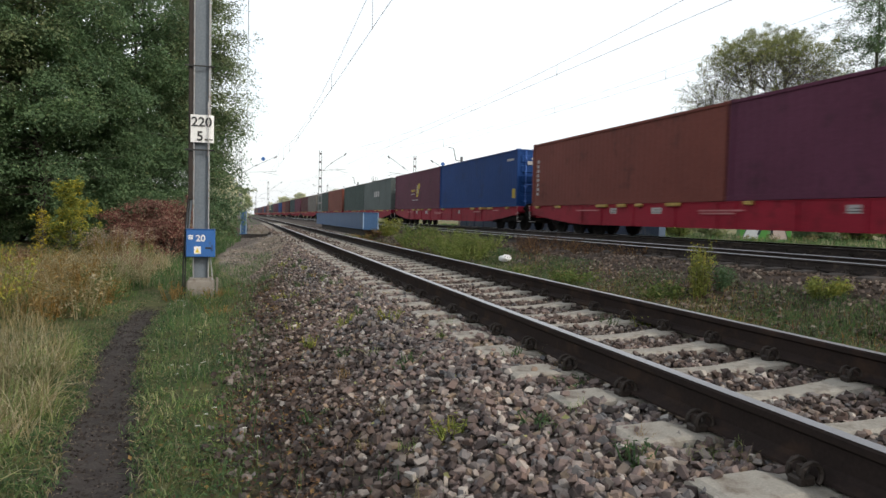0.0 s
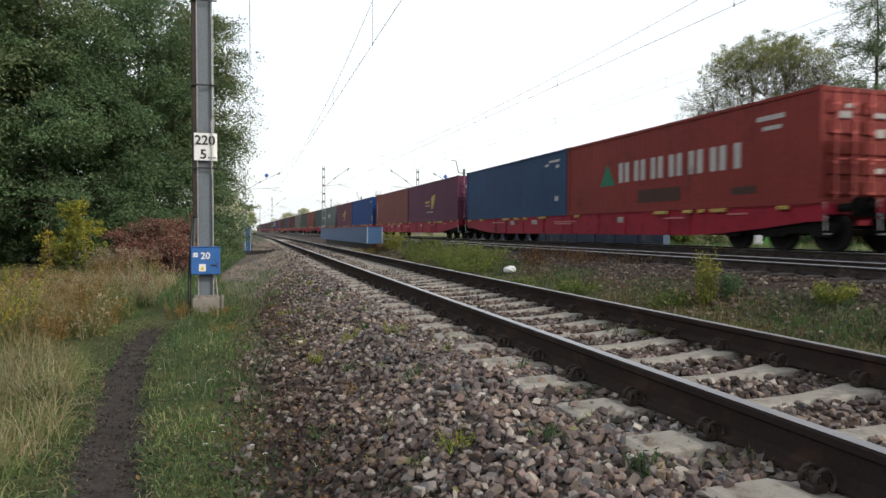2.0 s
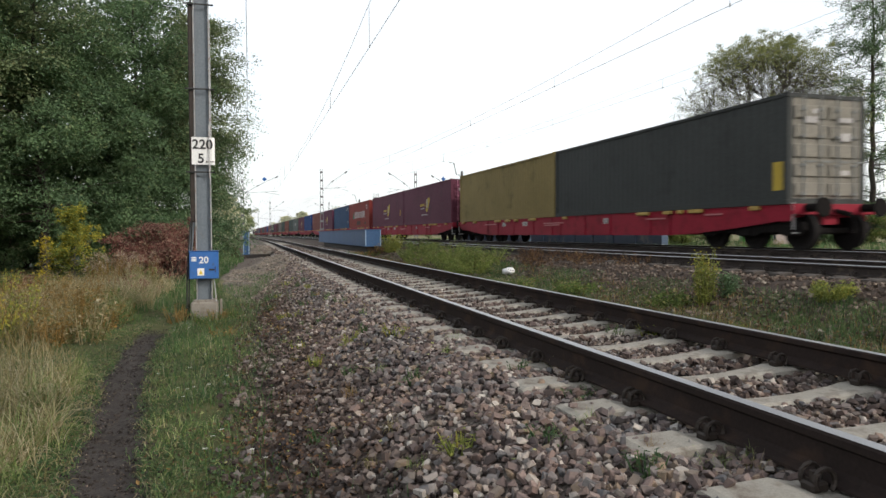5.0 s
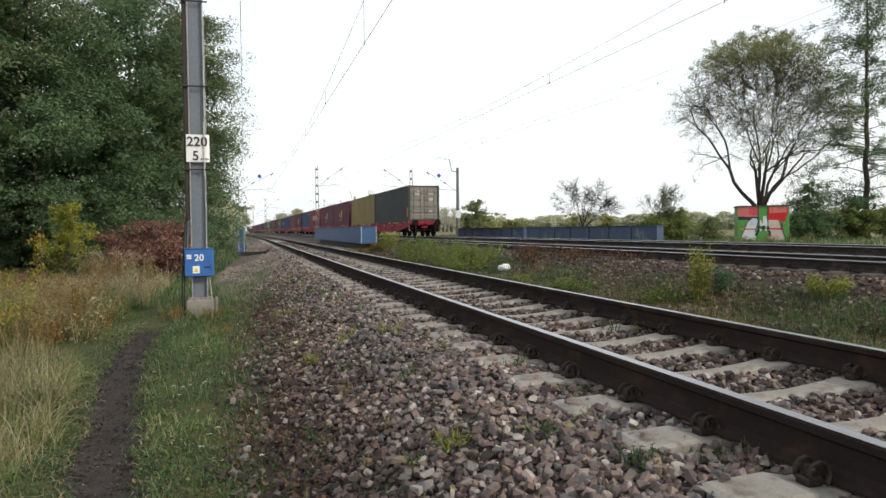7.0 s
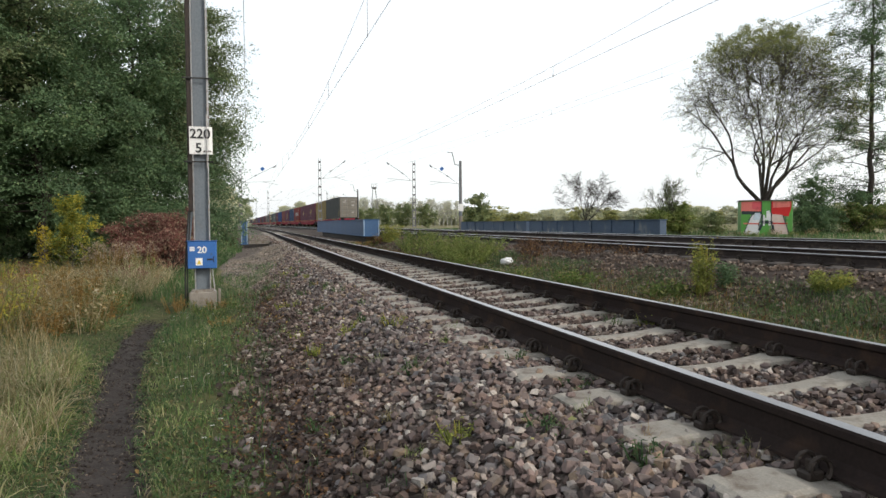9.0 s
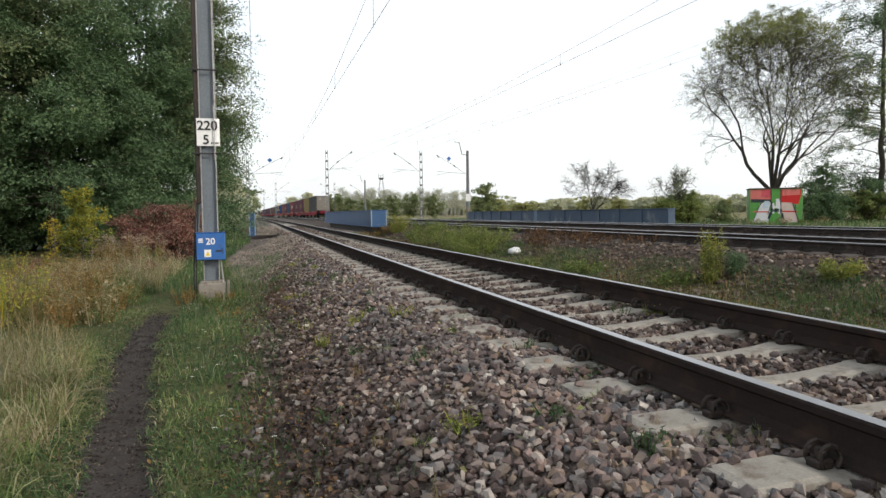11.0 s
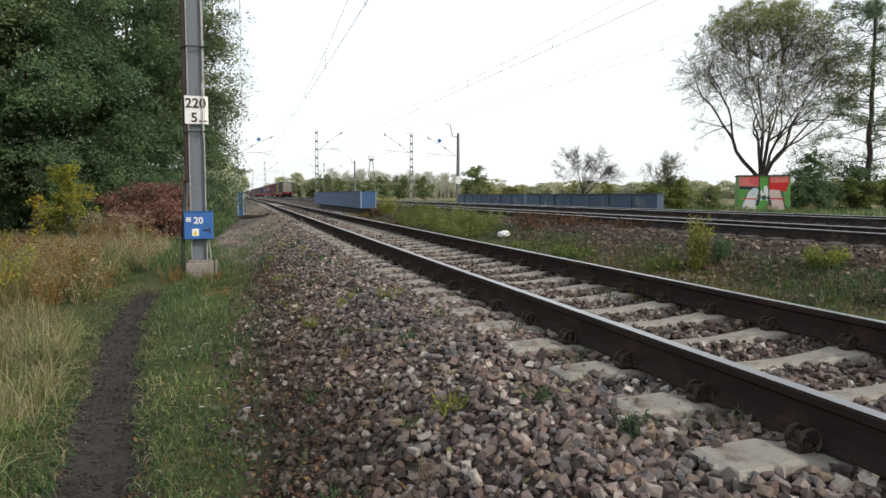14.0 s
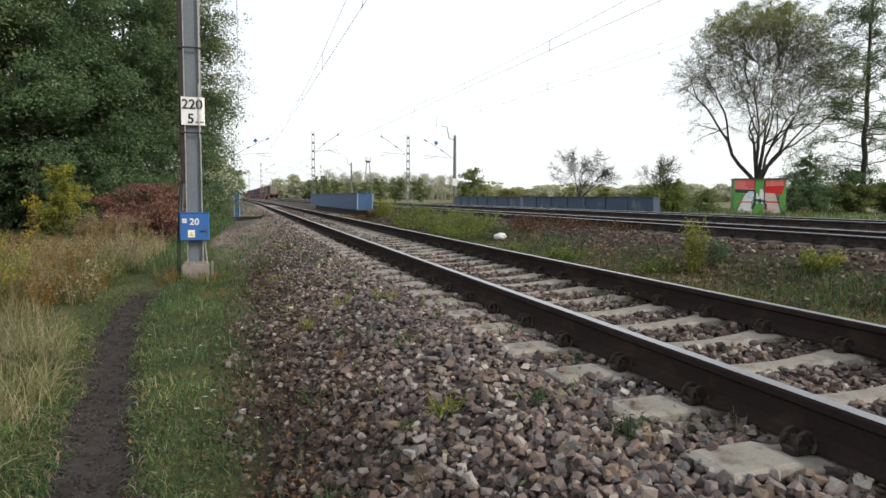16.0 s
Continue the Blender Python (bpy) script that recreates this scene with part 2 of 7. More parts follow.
# Greens lightened so that some haze sits in the leaf colour.
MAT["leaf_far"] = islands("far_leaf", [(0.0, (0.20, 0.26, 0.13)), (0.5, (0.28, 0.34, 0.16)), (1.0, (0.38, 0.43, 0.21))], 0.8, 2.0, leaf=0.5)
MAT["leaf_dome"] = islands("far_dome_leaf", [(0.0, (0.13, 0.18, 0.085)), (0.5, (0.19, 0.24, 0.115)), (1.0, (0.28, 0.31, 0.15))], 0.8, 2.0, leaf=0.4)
MAT["leaf_crown"] = islands("olive_crown_leaf", [(0.0, (0.204, 0.240, 0.090)), (0.5, (0.276, 0.312, 0.120)), (1.0, (0.408, 0.408, 0.168))], 0.6, 3.0, leaf=0.5, spec=0.35)
# Willow green lightened to paint in how the sun brightens the treetops.
MAT["leaf_sunlit"] = islands("sunlit_willow_leaf", [(0.0, (0.150, 0.205, 0.105)), (0.5, (0.200, 0.262, 0.135)), (0.9, (0.260, 0.320, 0.165)), (1.0, (0.34, 0.34, 0.17))], 0.6, 3.0, leaf=0.45, spec=0.35)
# The next three are paled: distance haze is painted into their colours.
MAT["leaf_hazed"] = islands("hazed_leaf", [(0.0, (0.46, 0.50, 0.40)), (0.5, (0.55, 0.58, 0.44)), (1.0, (0.66, 0.64, 0.45))], 0.9, 2.0, leaf=0.5)
MAT["bark_hazed"] = surface("hazed_bark", (0.34, 0.34, 0.32), (0.46, 0.45, 0.42), 1.0, 9.0, 0.9)
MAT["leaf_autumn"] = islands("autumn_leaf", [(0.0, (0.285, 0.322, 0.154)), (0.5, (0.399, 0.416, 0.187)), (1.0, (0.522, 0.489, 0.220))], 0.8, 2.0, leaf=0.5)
MAT["leaf_yellow"] = islands("yellowing_leaf", [(0.0, (0.190, 0.250, 0.065)), (0.35, (0.330, 0.380, 0.095)), (0.65, (0.520, 0.500, 0.110)), (1.0, (0.70, 0.56, 0.07))], 0.65, 4.0, leaf=0.55)
MAT["leaf_red"] = islands("russet_leaf", [(0.0, (0.120, 0.050, 0.042)), (0.5, (0.270, 0.115, 0.095)), (0.82, (0.390, 0.215, 0.170)), (1.0, (0.47, 0.42, 0.29))], 0.75, 4.0, leaf=0.3)
MAT["leaf_weed"] = islands("weed_leaf", [(0.0, (0.075, 0.115, 0.036)), (0.45, (0.145, 0.212, 0.056)), (0.78, (0.235, 0.285, 0.085)), (0.92, (0.290, 0.235, 0.115)), (1.0, (0.38, 0.31, 0.18))], 0.7, 4.0, leaf=0.4)
MAT["leaf_golden"] = islands("goldenrod_leaf", [(0.0, (0.170, 0.210, 0.055)), (0.5, (0.290, 0.330, 0.085)), (0.85, (0.390, 0.400, 0.100)), (1.0, (0.52, 0.42, 0.10))], 0.65, 4.0, leaf=0.45)
MAT["leaf_bright"] = islands("light_weed_leaf", [(0.0, (0.120, 0.175, 0.045)), (0.5, (0.215, 0.275, 0.075)), (0.85, (0.300, 0.345, 0.110)), (1.0, (0.38, 0.33, 0.15))], 0.65, 4.0, leaf=0.45)
MAT["flower"] = islands("yellow_flower", [(0.0, (0.35, 0.30, 0.03)), (1.0, (0.60, 0.48, 0.05))], 0.7, 4.0, leaf=0.3)
MAT["fluff"] = islands("seed_fluff", [(0.0, (0.34, 0.27, 0.21)), (1.0, (0.55, 0.47, 0.38))], 0.9, 4.0, leaf=0.3)
MAT["petal"] = islands("white_petal", [(0.0, (0.6, 0.6, 0.55)), (1.0, (0.8, 0.8, 0.76))], 0.7, 4.0, leaf=0.2)
MAT["grass"] = islands("green_grass", [(0.0, (0.041, 0.088, 0.035)), (0.40, (0.077, 0.154, 0.054)), (0.72, (0.121, 0.211, 0.078)), (0.83, (0.166, 0.165, 0.093)), (0.93, (0.276, 0.268, 0.162)), (1.0, (0.432, 0.412, 0.292))], 0.7, 5.0, leaf=0.35)
MAT["grass_fresh"] = islands("fresh_grass", [(0.0, (0.055, 0.105, 0.034)), (0.5, (0.102, 0.185, 0.058)), (0.85, (0.165, 0.245, 0.085)), (1.0, (0.31, 0.30, 0.16))], 0.7, 5.0, leaf=0.4)
MAT["grass_pale"] = islands("pale_grass", [(0.0, (0.111, 0.176, 0.055)), (0.4, (0.215, 0.305, 0.094)), (0.75, (0.325, 0.390, 0.156)), (1.0, (0.520, 0.494, 0.273))], 0.65, 5.0, leaf=0.4)
MAT["clover"] = islands("verge_clover", [(0.0, (0.044, 0.088, 0.038)), (0.5, (0.086, 0.156, 0.063)), (0.8, (0.141, 0.213, 0.089)), (1.0, (0.194, 0.177, 0.105))], 0.7, 5.0, leaf=0.4)
MAT["straw"] = islands("pale_straw", [(0.0, (0.22, 0.19, 0.09)), (0.4, (0.38, 0.32, 0.18)), (0.8, (0.54, 0.47, 0.32)), (1.0, (0.62, 0.56, 0.42))], 0.75, 5.0, leaf=0.4)
MAT["litter"] = islands("dead_litter", [(0.0, (0.05, 0.030, 0.022)), (0.5, (0.12, 0.070, 0.045)), (0.85, (0.20, 0.11, 0.06)), (1.0, (0.34, 0.22, 0.07))], 0.8, 5.0, leaf=0.2)
MAT["grass_dry"] = islands("dry_grass", [(0.0, (0.111, 0.119, 0.038)), (0.3, (0.212, 0.183, 0.076)), (0.6, (0.323, 0.264, 0.140)), (0.85, (0.425, 0.357, 0.221)), (1.0, (0.510, 0.451, 0.323))], 0.75, 5.0, leaf=0.35)
MAT["grass_rust"] = islands("rusty_grass", [(0.0, (0.13, 0.105, 0.035)), (0.35, (0.265, 0.160, 0.050)), (0.7, (0.37, 0.225, 0.075)), (1.0, (0.43, 0.32, 0.15))], 0.75, 5.0, leaf=0.4)
MAT["bag"] = surface("white_plastic", (0.68, 0.69, 0.70), (0.85, 0.85, 0.86), 6.0, 40.0, 0.4, bump=0.3, dirt=(0.3, 0.29, 0.27), dirt_amount=0.2)
PAINT = {}


def paint(key, c):
    """Container or wall paint in one hue, faded, streaked and chipped."""
    if key not in PAINT:
        low, high = tuple(x * 0.82 for x in c), tuple(min(1, x * 1.15) for x in c)
        PAINT[key] = surface(key + "_paint", low, high, 0.45, 18.0, 0.7, 0.0, 0.12, 0.004, tuple(x * 0.5 + 0.008 for x in c), 0.18, 0.18)
    return PAINT[key]


# ---- mesh helpers ----
def link_mesh(name, me, mats, parent=None, label="", smooth=False):
    for m in mats:
        me.materials.append(m)
    if smooth:
        me.polygons.foreach_set("use_smooth", np.ones(len(me.polygons), dtype=bool))
    ob = new(name, me)
    if parent is not None:
        ob.parent = parent
    if label:
        ob["label"] = label
    return ob


def part(name, bm, material, parent=None, label="", smooth=False):
    """Links a bmesh as ONE mesh object under a thing or under a part."""
    me = bpy.data.meshes.new(name)
    bm.to_mesh(me)
    bm.free()
    mats = material if isinstance(material, (list, tuple)) else [material]
    return link_mesh(name, me, mats, parent, label, smooth)


def fast_mesh(name, verts, faces, mat_index=None):
    """A mesh from arrays: verts (n, 3), faces (m, k), all with k corners."""
    verts, faces = np.asarray(verts, np.float32), np.asarray(faces, np.int32)
    me = bpy.data.meshes.new(name)
    me.vertices.add(len(verts))
    me.vertices.foreach_set("co", verts.ravel())
    k = faces.shape[1]
    me.loops.add(faces.size)
    me.loops.foreach_set("vertex_index", faces.ravel())
    me.polygons.add(len(faces))
    me.polygons.foreach_set("loop_start", np.arange(0, faces.size, k, dtype=np.int32))
    me.polygons.foreach_set("use_smooth", np.zeros(len(faces), dtype=bool))
    if mat_index is not None:
        me.polygons.foreach_set("material_index", np.asarray(mat_index, np.int32))
    me.update(calc_edges=True)
    me.validate()
    return me


def box(bm, x0, x1, y0, y1, z0, z1, bevel=0.0, mat=0):
    """Adds an axis-aligned block, with chamfered edges where bevel is given."""
    vs = [bm.verts.new((x, y, z)) for z in (z0, z1) for y in (y0, y1) for x in (x0, x1)]
    fs = [bm.faces.new([vs[i] for i in q]) for q in ((0, 2, 3, 1), (4, 5, 7, 6), (0, 1, 5, 4), (2, 6, 7, 3), (0, 4, 6, 2), (1, 3, 7, 5))]
    for f in fs:
        f.material_index = mat
    if bevel:
        es = list({e for f in fs for e in f.edges})
        r = bmesh.ops.bevel(bm, geom=es, offset=bevel, segments=1, affect="EDGES", profile=0.5)
        for f in r["faces"]:
            f.material_index = mat
    return fs


def tube(bm, pts, radii, sides=8, mat=0, cap=True):
    """Adds a round bar along pts; radii one number or one a point."""
    pts = [Vector(p) for p in pts]
    if isinstance(radii, (int, float)):
        radii = [radii] * len(pts)
    rings = []
    for i, p in enumerate(pts):
        d = (pts[min(i + 1, len(pts) - 1)] - pts[max(i - 1, 0)]).normalized()
        a = Vector((1, 0, 0)) if abs(d.x) < 0.8 else Vector((0, 1, 0))
        u = d.cross(a).normalized()
        w = d.cross(u)
        rings.append([bm.verts.new(p + (u * math.cos(k * math.tau / sides) + w * math.sin(k * math.tau / sides)) * radii[i]) for k in range(sides)])
    for r0, r1 in zip(rings, rings[1:]):
        for k in range(sides):
            bm.faces.new((r0[k], r0[(k + 1) % sides], r1[(k + 1) % sides], r1[k])).material_index = mat
    if cap:
        bm.faces.new(rings[0][::-1]).material_index = mat
        bm.faces.new(rings[-1]).material_index = mat


def prism(bm, outline, axis, a, b, mat=0):
    """Adds a flat outline (pairs) drawn out along an axis from a to b."""
    def at(p, t):
        return {"x": (t, p[0], p[1]), "y": (p[0], t, p[1]), "z": (p[0], p[1], t)}[axis]
    lo, hi = [bm.verts.new(at(p, a)) for p in outline], [bm.verts.new(at(p, b)) for p in outline]
    n = len(outline)
    fs = [bm.faces.new((lo[i], lo[(i + 1) % n], hi[(i + 1) % n], hi[i])) for i in range(n)]
    fs += [bm.faces.new(lo[::-1]), bm.faces.new(hi)]
    for f in fs:
        f.material_index = mat
    bmesh.ops.recalc_face_normals(bm, faces=fs)
    return fs


def empty(name, m=None, label="", category="", group="", kind=""):
    ob = new(name)
    ob.empty_display_size = 0.2
    if m is not None:
        ob.matrix_basis = m
    return tagged(ob, label, category, group, kind)


def lettering(text, size, material, parent, m, name="lettering"):
    """Raised flat characters in the built-in font, as a mesh."""
    cu = bpy.data.curves.new(name, "FONT")
    cu.body, cu.size, cu.extrude, cu.align_x, cu.resolution_u = text, size, 0.001, "CENTER", 4
    cu.offset = size * 0.02
    tmp = new(name, cu)
    bpy.context.view_layer.update()
    me = bpy.data.meshes.new_from_object(tmp.evaluated_get(bpy.context.evaluated_depsgraph_get()))
    bpy.data.objects.remove(tmp)
    me.materials.clear()
    ob = link_mesh(name, me, [material], parent)
    ob.matrix_basis = m
    return ob


# ---- plan ----
NEAR_X = 2.75            # middle of the near track
RAIL_TOP = 0.182
MAIN_A, MAIN_B = 10.0, 13.98   # middles of the two main tracks at y = 0
Z_A, Z_B = 0.355, 0.430         # their rail tops
SLANT = -0.02                  # the main tracks draw slowly towards the near one
BRIDGE = (35.4, 57.0)


def near_shift(y):
    """Sideways bend of the near track: straight, then easing left into the main tracks' line."""
    y = np.asarray(y, float)
    return np.where(y < 55, 0.0, np.where(y < 115, -((y - 55) ** 2) / 6000.0, -0.6 - 0.02 * (y - 115)))


def smooth_step(a, b, x):
    t = np.clip((np.asarray(x, float) - a) / (b - a), 0, 1)
    return t * t * (3 - 2 * t)


def lumps(x, y, s=1.0, seed=0.0):
    """Cheap smooth unevenness from crossed sines."""
    x, y = np.asarray(x) * s, np.asarray(y) * s
    return (np.sin(x * 1.7 + seed + 1.3 * np.sin(y * 0.9)) * np.cos(y * 1.3 - seed) + 0.5 * np.sin(x * 3.9 - y * 2.3 + seed * 2) + 0.25 * np.sin(x * 7.7 + y * 8.9)) / 1.75


def path_x(y):
    """Middle of the trodden path."""
    return np.interp(y, [0, 3.3, 4.4, 5.9, 7.2, 8.4, 10, 12, 17], [-0.35, -0.69, -0.85, -1.05, -1.21, -1.29, -1.33, -1.3, -1.5])


def ground_z(x, y):
    x, y = np.asarray(x, float), np.asarray(y, float)
    xn = x - near_shift(y)
    xm = x - SLANT * y
    z = -0.50 + 0.035 * lumps(x, y, 0.8) + 0.02 * lumps(x, y, 2.7, 2.0)
    z = z - 0.045 * np.exp(-((x - path_x(y)) / 0.2) ** 2) * (y < 16)
    # verge climbs to the bridge on the left
    z = z + 0.34 * smooth_step(14, 30, y) * smooth_step(-3.2, -1.2, xn) * (1 - smooth_step(5.0, 7.0, xn))
    near = np.interp(xn + 0.12 * lumps(x, y, 1.6, 7.0) * (1 - smooth_step(0.2, 1.0, xn)), [-0.15, 0.15, 1.15, 1.5, 2.0, 2.15, 3.35, 3.5, 4.05, 4.4, 5.3, 5.7], [-9, -0.47, -0.060, -0.040, -0.055, -0.085, -0.085, -0.055, -0.040, -0.06, -0.45, -9])
    z = np.maximum(z, near + 0.012 * lumps(x, y, 2.2, 1.0))
    z = np.maximum(z, np.interp(xn, [5.0, 5.6, 6.6, 7.4], [-9, -0.42, -0.33, -9]) + 0.05 * lumps(x, y, 1.3, 3))
    main = np.interp(xm, [6.6, 6.9, 7.4, 8.35, 11.4, 12.3, 15.6, 17.2, 19.5, 23], [-9, -0.34, -0.16, Z_A - 0.235, Z_A - 0.23, Z_B - 0.225, Z_B - 0.23, 0.10, -0.05, -9])
    z = np.maximum(z, main + 0.025 * lumps(x, y, 1.1, 5.0))
    z = np.where(xm > 19, np.maximum(z, -0.08 + 0.06 * lumps(x, y, 0.5, 4.0)), z)
    # underpass below the near bridge
    dip = smooth_step(-5.0, -4.0, xn) * (1 - smooth_step(5.2, 5.9, xn)) * smooth_step(BRIDGE[0] - 0.1, BRIDGE[0] + 0.5, y) * (1 - smooth_step(BRIDGE[1] - 0.5, BRIDGE[1], y))
    # hollow beside the track where the bank ends before the bridge
    brink = np.interp(y, [28.5, 31, 34, 40], [-0.75, 0.2, 0.95, 1.25])
    hollow = smooth_step(28.6, 30.5, y) * (1 - smooth_step(-0.25, 0.1, xn - brink)) * smooth_step(-1.3, -0.6, xn) * (y < 58)
    return z - 2.4 * dip - 1.1 * hollow * (1 - dip)


def walkway(y):
    """Left and right edge of the pale gravel walkway that climbs to the bridge."""
    left = np.interp(y, [13, 17, 20, 23, 26, 30, 36], [0.2, -0.65, -0.7, -0.45, 0.35, 0.75, 0.9])
    return left, left + np.interp(y, [13, 17, 20, 23, 26, 30, 36], [0.05, 1.1, 1.7, 1.75, 1.1, 0.6, 0.3])


def build_ground():
    xs = np.unique(np.concatenate([np.arange(-9, 9, 0.15), np.arange(9, 24, 0.3), np.arange(-40, -9, 1.2), np.arange(24, 90, 2.0),
                                   -40 - 12 * 1.35 ** np.arange(1, 16), 90 + 15 * 1.35 ** np.arange(1, 15)]))
    ys = np.unique(np.concatenate([np.arange(-4, 12, 0.16), np.arange(12, 40, 0.35), np.arange(40, 110, 1.5), -4 - 4 * 1.6 ** np.arange(1, 13), 110 + 10 * 1.3 ** np.arange(1, 21)]))
    gx, gy = np.meshgrid(xs, ys)
    gz = ground_z(gx, gy)
    v = np.stack([gx, gy, gz], -1).reshape(-1, 3)
    w = len(xs)
    i = (np.arange(len(ys) - 1)[:, None] * w + np.arange(w - 1)[None, :]).ravel()
    me = fast_mesh("ground", v, np.stack([i, i + 1, i + w + 1, i + w], 1))
    x, y = v[:, 0], v[:, 1]
    xn, xm = x - near_shift(y), x - SLANT * y
    edge = 0.18 * lumps(x, y, 2.0, 7.0)
    stone = np.clip(smooth_step(-0.3, 0.25, xn + edge) * (1 - smooth_step(5.0, 5.6, xn + edge)) + smooth_step(6.9, 7.6, xm + edge) * (1 - smooth_step(16.3, 17.6, xm)), 0, 1)
    stone = np.maximum(stone, smooth_step(14, 24, y) * smooth_step(-1.15, -0.55, xn + edge) * (1 - smooth_step(0.0, 1.0, xn)) * (y < 60))
    path = (1 - smooth_step(0.10, 0.36, np.abs(x - path_x(y) + 0.07 * lumps(x, y, 3.0)) * (1 + 0.02 * y))) * (1 - smooth_step(9.0, 11.5, y + 0.5 * lumps(x, y, 2.1)))
    lane = walkway(y)
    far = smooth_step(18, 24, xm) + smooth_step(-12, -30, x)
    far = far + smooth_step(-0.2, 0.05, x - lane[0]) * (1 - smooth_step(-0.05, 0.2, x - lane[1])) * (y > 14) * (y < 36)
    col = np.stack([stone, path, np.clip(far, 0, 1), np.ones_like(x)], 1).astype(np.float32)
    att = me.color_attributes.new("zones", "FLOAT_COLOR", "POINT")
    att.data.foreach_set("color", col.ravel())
    old = me.attributes.new("old_ballast", "FLOAT", "POINT")
    old.data.foreach_set("value", np.maximum(smooth_step(5.6, 6.4, x), (1 - smooth_step(0.25, 0.7, x + 0.2 * lumps(x, y, 1.7))) * (y < 15)).astype(np.float32))
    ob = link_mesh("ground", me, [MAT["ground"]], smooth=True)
    tagged(ob, "grassy railway verge with trodden earth path and gravel", "ground", kind="structure")


build_ground()

# ---- tracks ----
RAIL_SHAPE = [(-0.075, 0.0), (0.075, 0.0), (0.075, 0.011), (0.03, 0.026), (0.010, 0.042), (0.009, 0.118), (0.034, 0.134), (0.036, 0.160), (0.029, 0.170),
              (-0.029, 0.170), (-0.036, 0.160), (-0.034, 0.134), (-0.009, 0.118), (-0.010, 0.042), (-0.03, 0.026), (-0.075, 0.011)]


def rail(parent, x_at, z_top, ys, side="rail_side"):
    """One rail along the line x_at(y): rusty sides and a bright running surface."""
    n = len(RAIL_SHAPE)
    v = np.array([(x_at(y) + a, y, z_top - 0.170 + b) for y in ys for a, b in RAIL_SHAPE])
    i = np.arange(len(ys) - 1)[:, None] * n
    k = np.arange(n)[None, :]
    kk = (k + 1) % n
    f = np.stack([i + k, i + n + k, i + n + kk, i + kk], -1).reshape(-1, 4)
    worn = (8,) if side == "rail_side" else (7, 8, 9)     # worn bright round the corners on the main line only, to fit the view
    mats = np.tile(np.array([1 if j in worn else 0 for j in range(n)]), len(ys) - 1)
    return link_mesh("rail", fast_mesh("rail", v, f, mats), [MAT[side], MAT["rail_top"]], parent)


def sleeper_mesh(mat):
    """Concrete sleeper: deep rail seats, a lower waisted middle and chamfered flanks."""
    bm = bmesh.new()
    st = [(-1.25, 0.0, .135), (-1.22, 0.012, .125), (-0.98, 0.022, .12), (-0.88, -0.002, .12), (-0.60, -0.002, .112), (-0.48, -0.014, .098), (-0.22, -0.034, .082), (0.0, -0.038, .078), (0.22, -0.034, .082),
          (0.48, -0.014, .098), (0.60, 0.0, .112), (0.88, -0.002, .12), (0.98, 0.022, .12), (1.22, 0.012, .125), (1.25, 0.0, .135)]
    rows = []
    for x, z, w in st:
        rows.append([bm.verts.new(p) for p in ((x, -0.15, -0.2), (x, -w, z - 0.012), (x, -w + 0.02, z), (x, w - 0.02, z), (x, w, z - 0.012), (x, 0.15, -0.2))])
    for a, b in zip(rows, rows[1:]):
        for j in range(5):
            bm.faces.new((a[j], a[j + 1], b[j + 1], b[j]))
    bm.faces.new(rows[0])
    bm.faces.new(rows[-1][::-1])
    bmesh.ops.recalc_face_normals(bm, faces=bm.faces)
    me = bpy.data.meshes.new("sleeper")
    bm.to_mesh(me)
    bm.free()
    me.materials.append(MAT[mat])
    return me


def clip_mesh():
    """Sprung rail fastening: an iron shoulder and two looped rods that bear on the rail's foot."""
    bm = bmesh.new()
    box(bm, -0.045, 0.03, -0.03, 0.03, 0.0, 0.035, 0.008)
    for y in (-0.036, 0.036):
        pts = [(0.046 * math.cos(a) + 0.012, y + 0.010 * math.sin(a * 0.5), 0.050 + 0.046 * math.sin(a)) for a in [radians(d) for d in range(-60, 241, 30)]]
        tube(bm, [(x * 0.85, y * 0.85, z * 0.85) for x, y, z in pts], 0.010, 6)
    tube(bm, [(-0.01, 0, 0.03), (-0.01, 0, 0.07)], 0.016, 6)
    me = bpy.data.meshes.new("rail_clip")
    bm.to_mesh(me)
    bm.free()
    me.materials.append(MAT["clip"])
    return me


SLEEPER, SLEEPER_DARK, CLIP = sleeper_mesh("sleeper"), sleeper_mesh("sleeper_dark"), clip_mesh()


def build_track(name, x_at, z_top, y_from, y_to, clips_to, label, kind_of):
    tr = empty("railway_track", None, label, "track", kind="structure")
    ys = np.unique(np.concatenate([np.arange(-150, -6, 12.0), np.arange(-6, 60, 3.0), np.arange(60, 260, 5.0), np.arange(260, 900, 20.0)]))
    for s in (-0.7535, 0.7535):
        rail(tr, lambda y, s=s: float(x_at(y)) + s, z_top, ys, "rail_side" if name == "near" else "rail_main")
    rng = random.Random(name)
    y = y_from
    while y < y_to:
        ob = new("sleeper", kind_of)
        ob.parent = tr
        ob.matrix_basis = pose(float(x_at(y)) + rng.uniform(-.015, .015), y, z_top - 0.182 + rng.uniform(-.004, .004), 0, 0, rng.uniform(-.5, .5))
        if y < clips_to:
            for s in (-0.7535, 0.7535):
                for side in (-1, 1):
                    c = new("rail_clip", CLIP)
                    c.parent = ob
                    c.matrix_basis = pose(s + side * 0.112, 0, 0.0, 0, 0, 0 if side < 0 else 180)
        y += 0.6
    return tr


build_track("near", lambda y: NEAR_X + near_shift(y), RAIL_TOP, 1.83 - 0.6 * 4, 75, 15, "single railway track with rusty rails on pale concrete sleepers", SLEEPER)
